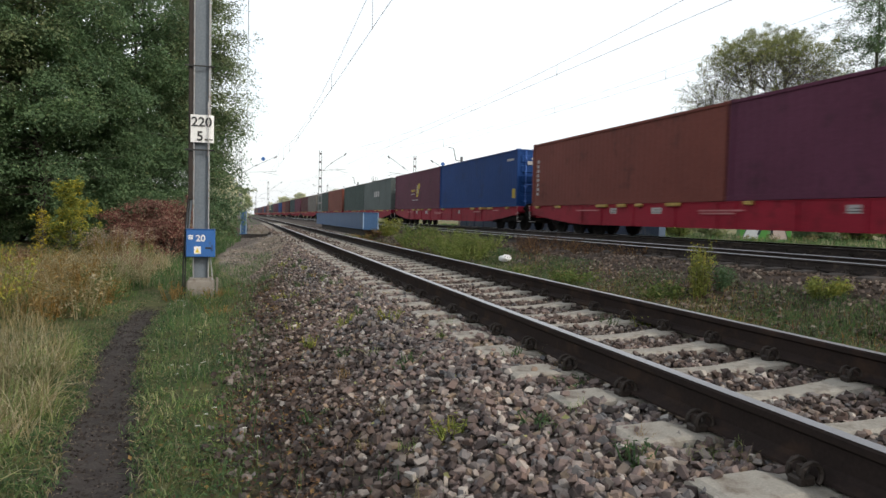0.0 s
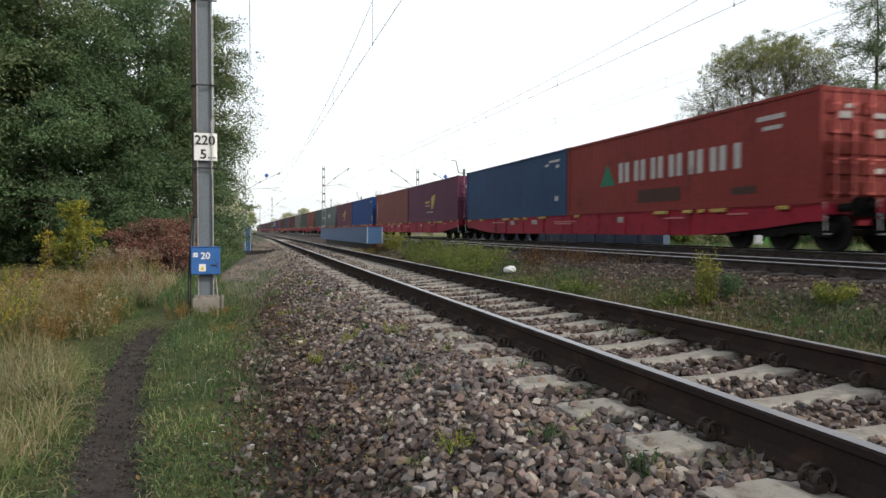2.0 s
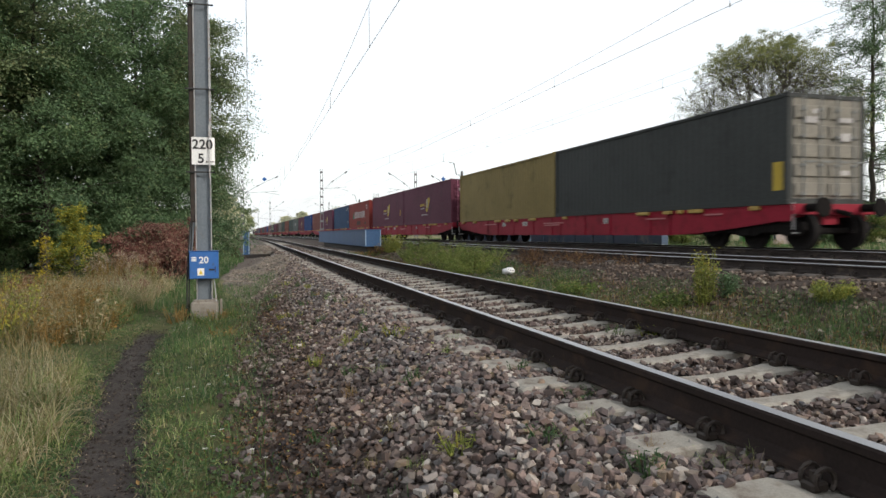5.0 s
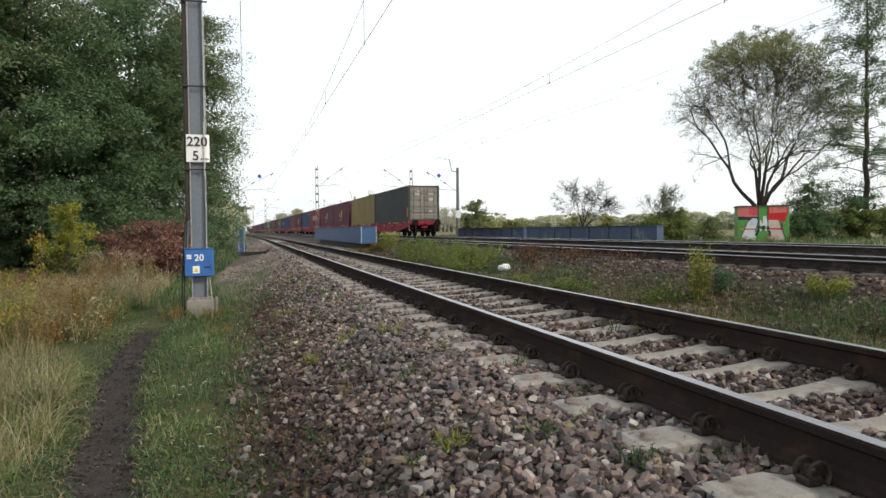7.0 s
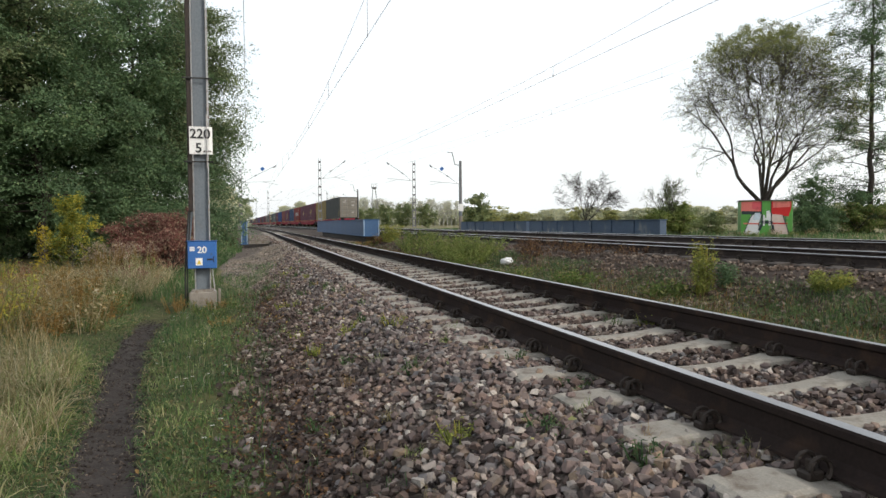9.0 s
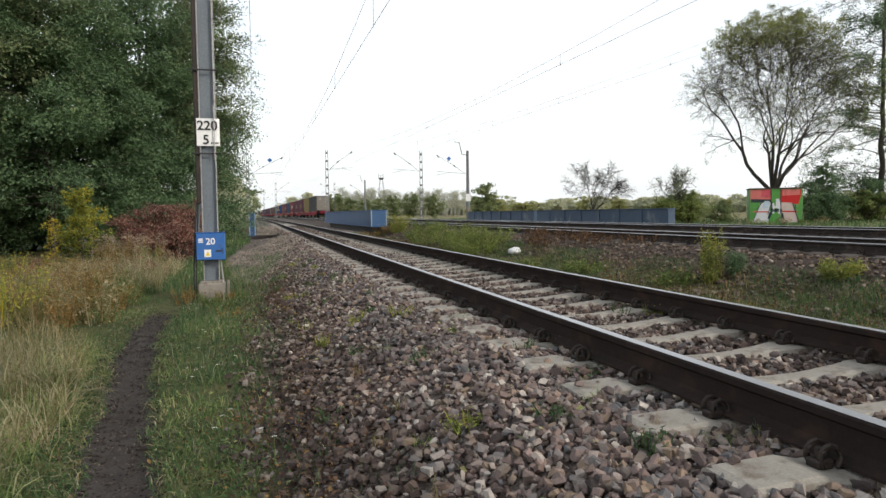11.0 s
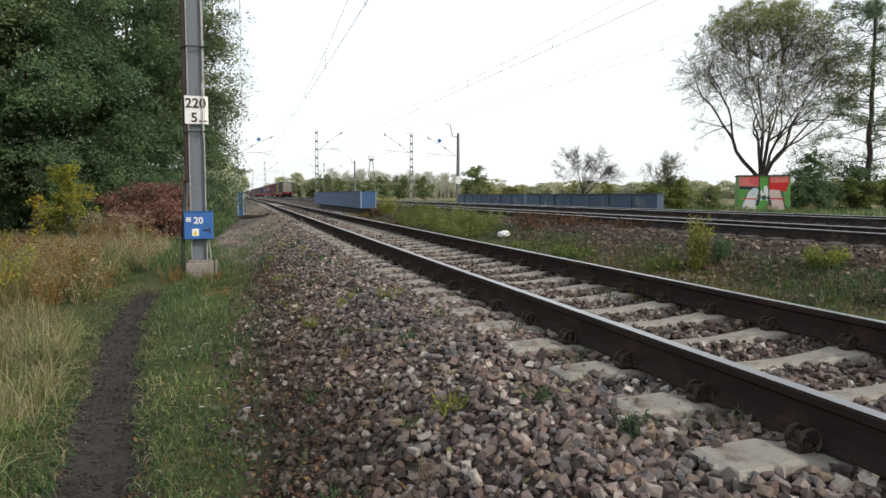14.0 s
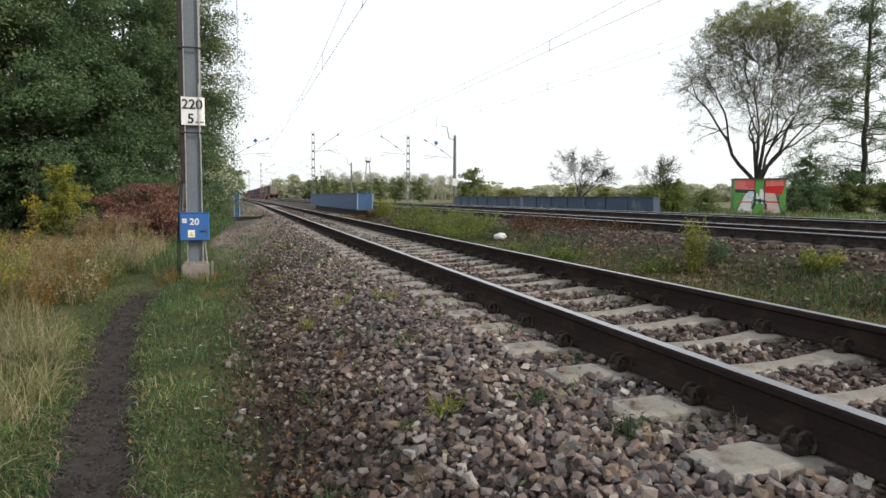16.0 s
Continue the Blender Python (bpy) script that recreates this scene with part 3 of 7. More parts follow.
build_track("main_a", lambda y: MAIN_A + SLANT * y, Z_A, 0.3, 70, 20, "main line track with dark rails on raised ballast", SLEEPER_DARK)
build_track("main_b", lambda y: MAIN_B + SLANT * y, Z_B, 0.2, 70, 16, "main line track carrying the container train", SLEEPER_DARK)


# ---- ballast ----
def stone_shapes(count, points, seed):
    """Broken, angular stones about one unit across: hulls of scattered points, as (verts, triangles)."""
    rng = random.Random(seed)
    out = []
    for _ in range(count):
        bm = bmesh.new()
        sx, sy, sz = rng.uniform(.8, 1.25), rng.uniform(.6, 1.0), rng.uniform(.45, .8)
        for k in range(points):
            c = Vector(((k & 1) * 2 - 1, (k >> 1 & 1) * 2 - 1, (k >> 2 & 1) * 2 - 1)) * 0.36 if k < 8 else Vector((rng.gauss(0, 1), rng.gauss(0, 1), rng.gauss(0, 1))).normalized() * 0.52
            d = c + Vector((rng.uniform(-.17, .17), rng.uniform(-.17, .17), rng.uniform(-.17, .17)))
            bm.verts.new((d.x * sx, d.y * sy, d.z * sz))
        r = bmesh.ops.convex_hull(bm, input=bm.verts)
        bmesh.ops.delete(bm, geom=[g for g in r["geom_interior"] if isinstance(g, bmesh.types.BMVert)], context="VERTS")
        bmesh.ops.triangulate(bm, faces=bm.faces)
        bm.verts.index_update()
        out.append((np.array([v.co[:] for v in bm.verts]), np.array([[v.index for v in f.verts] for f in bm.faces])))
        bm.free()
    return out


def turns(n, rng):
    """n random rotation matrices."""
    q = rng.normal(size=(n, 4))
    q /= np.linalg.norm(q, axis=1)[:, None]
    w, x, y, z = q.T
    return np.stack([np.stack([1 - 2 * (y * y + z * z), 2 * (x * y - z * w), 2 * (x * z + y * w)], -1),
                     np.stack([2 * (x * y + z * w), 1 - 2 * (x * x + z * z), 2 * (y * z - x * w)], -1),
                     np.stack([2 * (x * z - y * w), 2 * (y * z + x * w), 1 - 2 * (x * x + y * y)], -1)], 1)


def scatter_mesh(name, shapes, pos, size, rng):
    """Many stones in one mesh, each turned and scaled."""
    vs, fs, base = [], [], 0
    which = rng.integers(0, len(shapes), len(pos))
    for k, (sv, sf) in enumerate(shapes):
        idx = np.where(which == k)[0]
        if not len(idx):
            continue
        r = turns(len(idx), rng)
        v = np.einsum("nij,vj->nvi", r, sv) * size[idx, None, None]
        v[:, :, 2] *= 0.85
        v += pos[idx, None, :]
        f = sf[None] + (np.arange(len(idx)) * len(sv))[:, None, None] + base
        vs.append(v.reshape(-1, 3))
        fs.append(f.reshape(-1, 3))
        base += len(idx) * len(sv)
    return fast_mesh(name, np.concatenate(vs), np.concatenate(fs))


def on_sleeper(x, y, grow=0.0):
    """Whether a spot lies on a near sleeper's top or on a rail's foot."""
    k = (y - 1.83 + 0.3) % 0.6 - 0.3
    d = x - NEAR_X
    return ((np.abs(k) < np.where(np.abs(d) < 0.66, 0.072, np.where(y > 8, 0.088, 0.098)) + grow) & (np.abs(d) < 1.22 + grow)) | (np.abs(np.abs(d) - 0.7535) < 0.045 + grow)


def build_ballast():
    rng = np.random.default_rng(11)
    bed = empty("ballast_bed", None, "grey and reddish broken stone ballast around the track", "ballast", kind="structure")
    fine, rough, far = stone_shapes(30, 11, 1), stone_shapes(12, 8, 2), stone_shapes(8, 7, 3)

    def spots(x0, x1, y0, y1, density):
        n = int((x1 - x0) * (y1 - y0) * density)
        return rng.uniform(x0, x1, n), rng.uniform(y0, y1, n)

    def settle(x, y, size, sink):
        z = ground_z(x, y)
        crib = (np.abs(x - NEAR_X) < 1.26)
        z = np.where(crib, z + 0.016, z)
        deck = (y > BRIDGE[0]) & (y < BRIDGE[1]) & (x > 1.2)
        z = np.where(deck, np.maximum(z, -0.055), z)
        return np.stack([x, y, z + size * (0.30 + sink)], 1)

    # the stones at the foot of the eye: things one can pick apart
    x, y = spots(0.55, 2.1, 1.75, 2.75, 460)
    s = rng.uniform(0.028, 0.054, len(x))
    ok = ~on_sleeper(x, y, 0.02)
    x, y, s = x[ok][:300], y[ok][:300], s[ok][:300]
    meshes = {}
    for tone in ("stone_own", "stone_own_soiled"):
        meshes[tone] = []
        for sv, sf in fine:
            me = fast_mesh("stone", sv, sf)
            me.materials.append(MAT[tone])
            meshes[tone].append(me)
    p = settle(x, y, s, 0.25)
    for i in range(len(x)):
        clean = rng.random() < float(smooth_step(0.35, 1.25, x[i] + 0.22 * lumps(x[i], y[i], 1.4, 2.0))) + 0.08
        ob = new("stone", meshes["stone_own" if clean else "stone_own_soiled"][i % len(fine)])
        ob.parent = bed
        ob.matrix_basis = Matrix.LocRotScale(p[i], Euler(rng.uniform(0, 6.28, 3)), Vector((s[i],) * 3))
    # near, middle and far bands in joined meshes
    for name, (x0, x1, y0, y1, dens), shapes, (a, b) in (
            ("ballast_stones", (-0.25, 5.4, 1.0, 5.5, 1150), fine, (0.026, 0.056)),
            ("ballast_stones", (-0.25, 5.4, 5.5, 10.0, 820), rough, (0.030, 0.062)),
            ("ballast_stones", (-0.2, 5.5, 10.0, 21.0, 480), rough, (0.028, 0.058)),
            ("ballast_stones", (-0.6, 5.5, 21.0, 57.0, 110), far, (0.05, 0.09))):
        x, y = spots(x0, x1, y0, y1, dens)
        s = rng.uniform(a, b, len(x)) * rng.choice([1, 1, 1, 0.7, 0.55, 1.15], len(x))
        keep = ~on_sleeper(x, y, 0.005) | (rng.random(len(x)) < 0.05 * (np.abs(x - NEAR_X) > 0.9))
        thin = smooth_step(-0.35, 0.55, x + 0.2 * lumps(x, y, 1.7)) * (1 - smooth_step(4.9, 5.4, x + 0.15 * lumps(x, y, 2.0)))
        keep &= (rng.random(len(x)) < thin + 0.012) & (x < 1.45 * y + 0.3) & ((x < 4.15) | (rng.random(len(x)) < 0.35))
        keep &= (x > walkway(y)[1] - 0.12 * lumps(x, y, 2.0)) | (y < 15.5) | (rng.random(len(x)) < 0.06)
        x, y, s = x[keep], y[keep], s[keep]
        pos = settle(x, y, s, rng.uniform(-0.30, 0.42, len(x)))
        pos[:, 2] += np.where(on_sleeper(x, y), 0.03, 0)
        # the slope's foot is older and darker with soil
        foot = (rng.random(len(x)) > 0.3 * smooth_step(14, 17, y)) & (y < 24) & (rng.random(len(x)) > smooth_step(0.30, 1.20, x + 0.22 * lumps(x, y, 1.4, 2.0)) + 0.08)
        foot |= (np.abs(x - NEAR_X) < 0.72) & (rng.random(len(x)) < 0.55)
        for sel, mat in ((~foot, "stones"), (foot, "stones_soiled")):
            ob = link_mesh(name, scatter_mesh(name, shapes, pos[sel], s[sel], rng), [MAT[mat]], bed)
            ob["kind"] = "stuff"
    # fine pale gravel of the walkway that leads to the bridge
    n = 10000
    y = 13.5 + 17 * rng.random(n) ** 0.9
    near_edge, far_edge = walkway(y)
    x = near_edge + (far_edge - near_edge + 0.25) * rng.random(n) ** 1.15 + 0.10 * lumps(x=y, y=y, s=2.0)
    s = rng.uniform(0.026, 0.056, n)
    z = ground_z(x, y)
    x2, y2 = rng.uniform(0.08, 1.2, 2500), rng.uniform(38.5, 56.0, 2500)
    x, y, z, s = np.append(x, x2), np.append(y, y2), np.append(z, 0 * x2), np.append(s, rng.uniform(0.03, 0.07, 2500))
    ob = link_mesh("walkway_gravel", scatter_mesh("walkway_gravel", far, np.stack([x, y, z + s * 0.2], 1), s, rng), [MAT["gravel_pale"]], bed)
    ob["kind"] = "stuff"
    # old dark ballast on the main line's shoulder
    xm, y = rng.uniform(6.4, 9.5, 11000), 2.5 + 36 * rng.random(11000) ** 1.6
    x = xm + SLANT * y
    s = rng.uniform(0.04, 0.09, len(x))
    pos = np.stack([x, y, ground_z(x, y) + s * 0.25], 1)
    ob = link_mesh("old_ballast_stones", scatter_mesh("old_ballast_stones", far, pos, s, rng), [MAT["stones_dark"]], bed)
    ob["kind"] = "stuff"


build_ballast()


# ---- bridge ----
def plate_girder(name, x0, x1, y0, y1, z0, z1, mat, label, slant=0.0, stiff=1.8, edge=True):
    """Riveted plate girder: web, flanges, stiffeners along its face and a pale angle at its corner."""
    ob = empty(name, pose(x0, y0, z0, 0, 0, math.degrees(-math.atan(slant))), label, "bridge girder", "bridge girders")
    w, l, h = x1 - x0, y1 - y0, z1 - z0
    bm = bmesh.new()
    box(bm, 0.02, w - 0.02, 0.02, l - 0.02, 0.03, h - 0.03)
    part("web_plate", bm, mat, ob)
    bm = bmesh.new()
    box(bm, -0.05, w + 0.05, -0.03, l, h - 0.035, h, 0.006)
    part("top_flange", bm, mat, ob)
    bm = bmesh.new()
    box(bm, -0.05, w + 0.05, -0.03, l, 0.0, 0.035, 0.006)
    part("bottom_flange", bm, mat, ob)
    y = stiff
    while y < l - 0.3:
        bm = bmesh.new()
        box(bm, -0.028, 0.02, y - 0.007, y + 0.007, 0.036, h - 0.036)
        part("stiffener", bm, mat, ob)
        y += stiff
    if edge:
        for x in (-0.012, w - 0.03):
            bm = bmesh.new()
            box(bm, x, x + 0.05, -0.012, 0.055, 0.036, h - 0.036)
            part("corner_angle", bm, MAT["girder_edge"], ob)
    return ob


plate_girder("bridge_girder", 5.98, 6.80, 35.4, 60.3, 0.20, 1.13, MAT["girder"], "sky-blue painted steel plate girder of the railway bridge", 0.0, 70.0)
plate_girder("bridge_girder", -0.30, -0.02, 35.6, 57.0, -0.15, 1.06, MAT["girder"], "narrow blue steel girder at the track's outer edge")
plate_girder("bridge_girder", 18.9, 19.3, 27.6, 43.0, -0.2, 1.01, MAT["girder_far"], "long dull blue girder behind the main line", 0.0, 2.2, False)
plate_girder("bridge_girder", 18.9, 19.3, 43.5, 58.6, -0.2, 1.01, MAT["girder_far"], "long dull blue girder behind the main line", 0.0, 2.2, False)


def build_deck():
    deck = empty("bridge_deck", None, "concrete deck and abutment edge under the track", "bridge deck", kind="structure")
    bm = bmesh.new()
    box(bm, 1.26, 5.7, BRIDGE[0] + 0.05, BRIDGE[1] - 0.05, -0.40, -0.10, 0.01)
    part("deck_slab", bm, MAT["concrete"], deck)
    bm = bmesh.new()
    box(bm, 0.04, 1.25, 38.2, 57.2, -0.20, -0.05, 0.01)
    part("walkway_slab", bm, MAT["concrete"], deck)
    bm = bmesh.new()
    box(bm, -4.6, 5.9, 35.05, 35.45, -2.9, -0.42, 0.01)
    part("abutment", bm, MAT["concrete"], deck)
    bm = bmesh.new()
    box(bm, 6.12, 6.66, 35.75, 57.2, -2.9, 0.195, 0.01)
    # Fills the gap below the girder, in the dark sleeper tone.
    part("bearing_wall", bm, MAT["sleeper_dark"], deck)
    bm = bmesh.new()
    box(bm, 1.2, 4.5, BRIDGE[0], BRIDGE[1], -0.098, -0.062)
    part("gravel_layer", bm, MAT["gravel"], deck)
    bm = bmesh.new()
    box(bm, 0.06, 1.19, 38.45, BRIDGE[1], -0.049, 0.0, 0.02)
    part("gravel_layer", bm, MAT["gravel"], deck)


build_deck()


# ---- the near mast with its signs ----
def build_near_mast():
    px, py, gz = -0.725, 11.75, -0.19
    mast = empty("overhead_line_mast", pose(px, py, gz), "grey painted steel beam mast on a concrete footing", "mast")
    d, fl, top = 0.118, 0.075, 8.2
    bm = bmesh.new()
    box(bm, -d + 0.012, d - 0.012, -0.006, 0.006, 0, top)
    part("web", bm, MAT["pole"], mast)
    for s in (-1, 1):
        bm = bmesh.new()
        box(bm, s * d - 0.006, s * d + 0.006, -fl, fl, 0, top, 0.002)
        part("flange", bm, MAT["pole_edge"], mast, "worn steel edge, paled as if lit")
    bm = bmesh.new()
    box(bm, -0.21, 0.21, -0.2, 0.2, -0.42, -0.02, 0.02)
    box(bm, -0.17, 0.17, -0.15, 0.15, -0.02, 0.012, 0.004)
    part("footing", bm, MAT["concrete"], mast, "weathered concrete footing")
    bm = bmesh.new()
    box(bm, 0.245, 0.285, -0.2, -0.16, -0.5, 0.03, 0.006)
    part("marker_stake", bm, MAT["concrete"], mast, "short pale stake")
    # cables and pipe on the side
    bm = bmesh.new()
    box(bm, -0.20, -0.126, -0.06, 0.01, 1.3, 4.84, 0.012)
    part("conduit_pipe", bm, MAT["clip"], mast, "dark rusty conduit pipe")
    bm = bmesh.new()
    tube(bm, [(-0.16, -0.02, 4.83), (-0.155, -0.02, 4.95), (-0.19, -0.02, 5.15), (-0.26, -0.02, 5.5), (-0.3, -0.02, 6.6)], 0.02, 6)
    part("cable", bm, MAT["black"], mast, "black cable")
    bm = bmesh.new()
    tube(bm, [(-0.20, -0.04, 1.32), (-0.235, -0.04, 0.9), (-0.27, -0.04, 0.3), (-0.275, -0.04, -0.1), (-0.30, -0.04, -0.32)], 0.014, 6)
    part("cable", bm, MAT["black"], mast, "black cable")
    bm = bmesh.new()
    tube(bm, [(-0.175, -0.03, 1.32), (-0.20, -0.03, 0.9), (-0.235, -0.03, 0.3), (-0.25, -0.03, -0.3)], 0.012, 6)
    part("cable", bm, MAT["black"], mast, "black cable")
    bm = bmesh.new()
    prism(bm, [(-0.27, 0.35), (-0.235, 0.35), (-0.125, 1.35), (-0.15, 1.40), (-0.2, 1.25)], "y", -0.03, 0.0)
    part("cable_guard", bm, MAT["pole"], mast)
    for z in (4.86, 3.48, 2.12):
        bm = bmesh.new()
        box(bm, -0.255, d + 0.085, -fl - 0.03, -fl - 0.012, z - 0.012, z + 0.012, 0.003)
        box(bm, -0.2, -0.13, -0.08, 0.04, z - 0.025, z + 0.025, 0.006)
        tube(bm, [(d - 0.01, -fl - 0.05, z), (d - 0.01, -fl + 0.0, z)], 0.012, 6)
        part("band_clamp", bm, MAT["black"], mast)
    bm = bmesh.new()
    tube(bm, [(d + 0.02, -fl, 4.6), (d + 0.022, -fl, 2.7), (d + 0.02, -fl, 2.3)], 0.009, 6)
    part("earth_wire", bm, MAT["pole_edge"], mast)
    bm = bmesh.new()
    tube(bm, [(d + 0.035, -fl, 0.35), (d + 0.06, -fl, 0.1), (d + 0.07, -fl, -0.1)], 0.011, 6)
    part("earth_wire", bm, MAT["pole_edge"], mast)
    bm = bmesh.new()
    tube(bm, [(d - 0.01, -0.118, 2.02), (d - 0.008, -0.122, 2.46), (d - 0.01, -0.118, 2.9)], 0.009, 6)
    part("earth_wire", bm, MAT["pole_edge"], mast)

    sign = empty("distance_sign", pose(-0.715, 11.655, 2.278, 0, 0, 0), "white enamel track distance sign with black numerals", "sign")
    bm = bmesh.new()
    prism(bm, [(-0.175, -0.002), (0.14, 0.006), (0.185, 0.030), (0.185, 0.033), (0.138, 0.010), (-0.175, 0.003)], "z", -0.225, 0.225)
    part("plate", bm, MAT["white"], sign)
    up = pose(0, 0, 0, 90)
    lettering("220", 0.215, MAT["ink"], sign, pose(-0.005, -0.008, 0.035) @ up)
    lettering("5", 0.215, MAT["ink"], sign, pose(-0.03, -0.006, -0.195) @ up)
    bm = bmesh.new()
    box(bm, 0.045, 0.07, -0.008, -0.002, -0.19, -0.165)
    for k in range(3):
        box(bm, 0.085 + 0.03 * k, 0.105 + 0.03 * k, -0.006, 0.002, -0.185, -0.165)
    part("small_print", bm, MAT["clip"], sign)

    case = empty("switch_box", pose(-0.72, 11.575, 0.40), "blue enamel switch box with white numerals and warning sticker", "switch box")
    bm = bmesh.new()
    box(bm, -0.225, 0.225, 0.0, 0.12, -0.225, 0.225, 0.008)
    part("body", bm, MAT["blue_box"], case)
    bm = bmesh.new()
    box(bm, -0.218, 0.218, -0.014, -0.001, -0.218, 0.218, 0.004)
    part("door", bm, MAT["blue_box"], case)
    bm = bmesh.new()
    box(bm, -0.235, 0.235, -0.02, 0.13, 0.226, 0.236, 0.003)
    part("rain_lid", bm, MAT["blue_box"], case)
    lettering("20", 0.15, MAT["white"], case, pose(0.0, -0.018, 0.035) @ up)
    bm = bmesh.new()
    for k in range(3):
        box(bm, -0.19, -0.115, -0.019, -0.015, 0.065 + k * 0.026, 0.084 + k * 0.026)
    part("label_mark", bm, MAT["white"], case)
    bm = bmesh.new()
    box(bm, -0.10, 0.005, -0.018, -0.0145, -0.17, -0.05)
    part("sticker", bm, MAT["white"], case, "white warning sticker")
    bm = bmesh.new()
    prism(bm, [(-0.085, -0.15), (-0.012, -0.15), (-0.048, -0.075)], "y", -0.022, -0.0185)
    part("warning_triangle", bm, MAT["yellow"], case, "yellow warning triangle")
    bm = bmesh.new()
    box(bm, 0.075, 0.165, -0.022, -0.0145, -0.09, -0.06, 0.003)
    tube(bm, [(0.18, -0.03, -0.02), (0.18, -0.03, -0.12)], 0.006, 6)
    part("latch", bm, MAT["ink"], case)


build_near_mast()


# ---- far masts and wires ----
def lattice_mast(m, height, arm, arm_z, label, battens=9, group="line masts", sign=False):
    """Two slim uprights joined by battens, with a slanted bracket arm towards the wires (arm in metres, negative to the left)."""
    ob = empty("overhead_line_mast", m, label, "mast", group)
    for s in (-1, 1):
        bm = bmesh.new()
        prism(bm, [(s * 0.18, -0.05), (s * 0.13, -0.05), (s * 0.13, 0.05), (s * 0.18, 0.05)], "z", 0, height)
        for v in bm.verts:
            v.co.x *= 1 - 0.35 * v.co.z / height
        part("upright", bm, MAT["mast"], ob)
    for k in range(battens):
        z = height * (k + 0.6) / battens
        w = 0.18 * (1 - 0.35 * z / height)
        bm = bmesh.new()
        box(bm, -w, w, -0.055, 0.055, z - 0.09, z + 0.09)
        part("batten", bm, MAT["mast"], ob)
    bracket(ob, arm, arm_z, sign)
    return ob


def bracket(ob, arm, arm_z, sign=False):
    s = 1 if arm > 0 else -1
    bm = bmesh.new()
    tube(bm, [(s * 0.2, 0, arm_z), (arm * 0.42, 0, arm_z + 0.75), (arm, 0, arm_z + 1.75)], 0.018, 6)
    part("bracket_arm", bm, MAT["mast"], ob)
    bm = bmesh.new()
    tube(bm, [(arm * 0.40, 0, arm_z + 0.70), (arm * 0.46, 0, arm_z + 0.82)], 0.06, 8)
    part("insulator", bm, MAT["mast"], ob)
    bm = bmesh.new()
    tube(bm, [(arm * 0.93, 0, arm_z + 1.55), (arm * 1.0, 0, arm_z + 1.75)], 0.06, 8)
    part("insulator", bm, MAT["mast"], ob)
    bm = bmesh.new()
    tube(bm, [(s * 0.2, 0, arm_z + 0.05), (arm * 1.0, 0, arm_z + 0.25)], 0.014, 6)
    tube(bm, [(arm * 0.6, 0, arm_z + 0.16), (arm * 1.05, 0, arm_z - 0.12)], 0.012, 6)
    part("steady_arm", bm, MAT["mast"], ob)
    if sign:
        bm = bmesh.new()
        c = Vector((arm * 0.62, -0.08, arm_z + 1.42))
        prism(bm, [(c.x - 0.23, c.z), (c.x, c.z - 0.23), (c.x + 0.23, c.z), (c.x, c.z + 0.23)], "y", -0.10, -0.08)
        part("diamond_plate", bm, MAT["blue_box"], ob, "blue diamond plate")


def solid_mast(m, height, arm, arm_z, label, sign=True):
    ob = empty("overhead_line_mast", m, label, "mast", "line masts")
    bm = bmesh.new()
    tube(bm, [(0, 0, 2.6), (0, 0, height)], [0.16, 0.12], 10)
    part("shaft", bm, MAT["mast"], ob)
    bm = bmesh.new()
    tube(bm, [(0, 0, 0), (0, 0, 1.6)], [0.17, 0.165], 10)
    part("foot", bm, MAT["concrete" if sign else "mast"], ob, "pale painted foot" if sign else "")
    bm = bmesh.new()
    tube(bm, [(0, 0, 1.6), (0, 0, 2.6)], [0.165, 0.16], 10)
    part("lower_shaft", bm, MAT["pole"], ob)
    if sign:
        bm = bmesh.new()
        box(bm, -0.22, 0.22, -0.2, -0.16, 2.05, 2.75)
        part("number_plate", bm, MAT["white"], ob)
    if arm:
        bracket(ob, arm, arm_z, sign)
        bm = bmesh.new()
        tube(bm, [(-0.1, 0, height - 0.4), (-0.55, 0, height - 0.35), (-0.8, 0, height + 0.75), (-1.3, 0, height + 0.8)], 0.04, 6)
        part("feeder_bracket", bm, MAT["mast"], ob)
    return ob


lattice_mast(pose(6.6, 63.5, 0.1), 6.9, 2.4, 5.0, "slim lattice mast with bracket arm beside the bridge")
lattice_mast(pose(15.2, 61.4, 0.25), 6.5, -2.6, 4.6, "slim lattice mast with bracket arm behind the main line")
solid_mast(pose(19.4, 60.1, -0.05), 6.8, -3.0, 4.6, "round steel mast with white number plate and bracket arm")
lattice_mast(pose(-0.6, 68.0, -0.2), 7.4, 3.4, 5.1, "slim lattice mast with bracket arm beside trees", sign=True)
for i, y in enumerate((125, 190, 255, 320)):
    lattice_mast(pose(6.4 + SLANT * y - 0.2, y, 0.1), 6.9, 2.4, 5.0, "distant slim lattice mast along the line", 7)
    lattice_mast(pose(16.6 + SLANT * y, y - 2, 0.2), 6.6, -2.6, 4.6, "distant slim lattice mast along the line", 7)
    lattice_mast(pose(-2.6 + float(near_shift(y)), y + 2, 0.0), 7.2, 2.8, 4.6, "distant slim lattice mast along the line", 7)
solid_mast(pose(18.9, 118, 0.0), 7.0, -2.6, 4.4, "distant round steel mast with bracket arm", False)


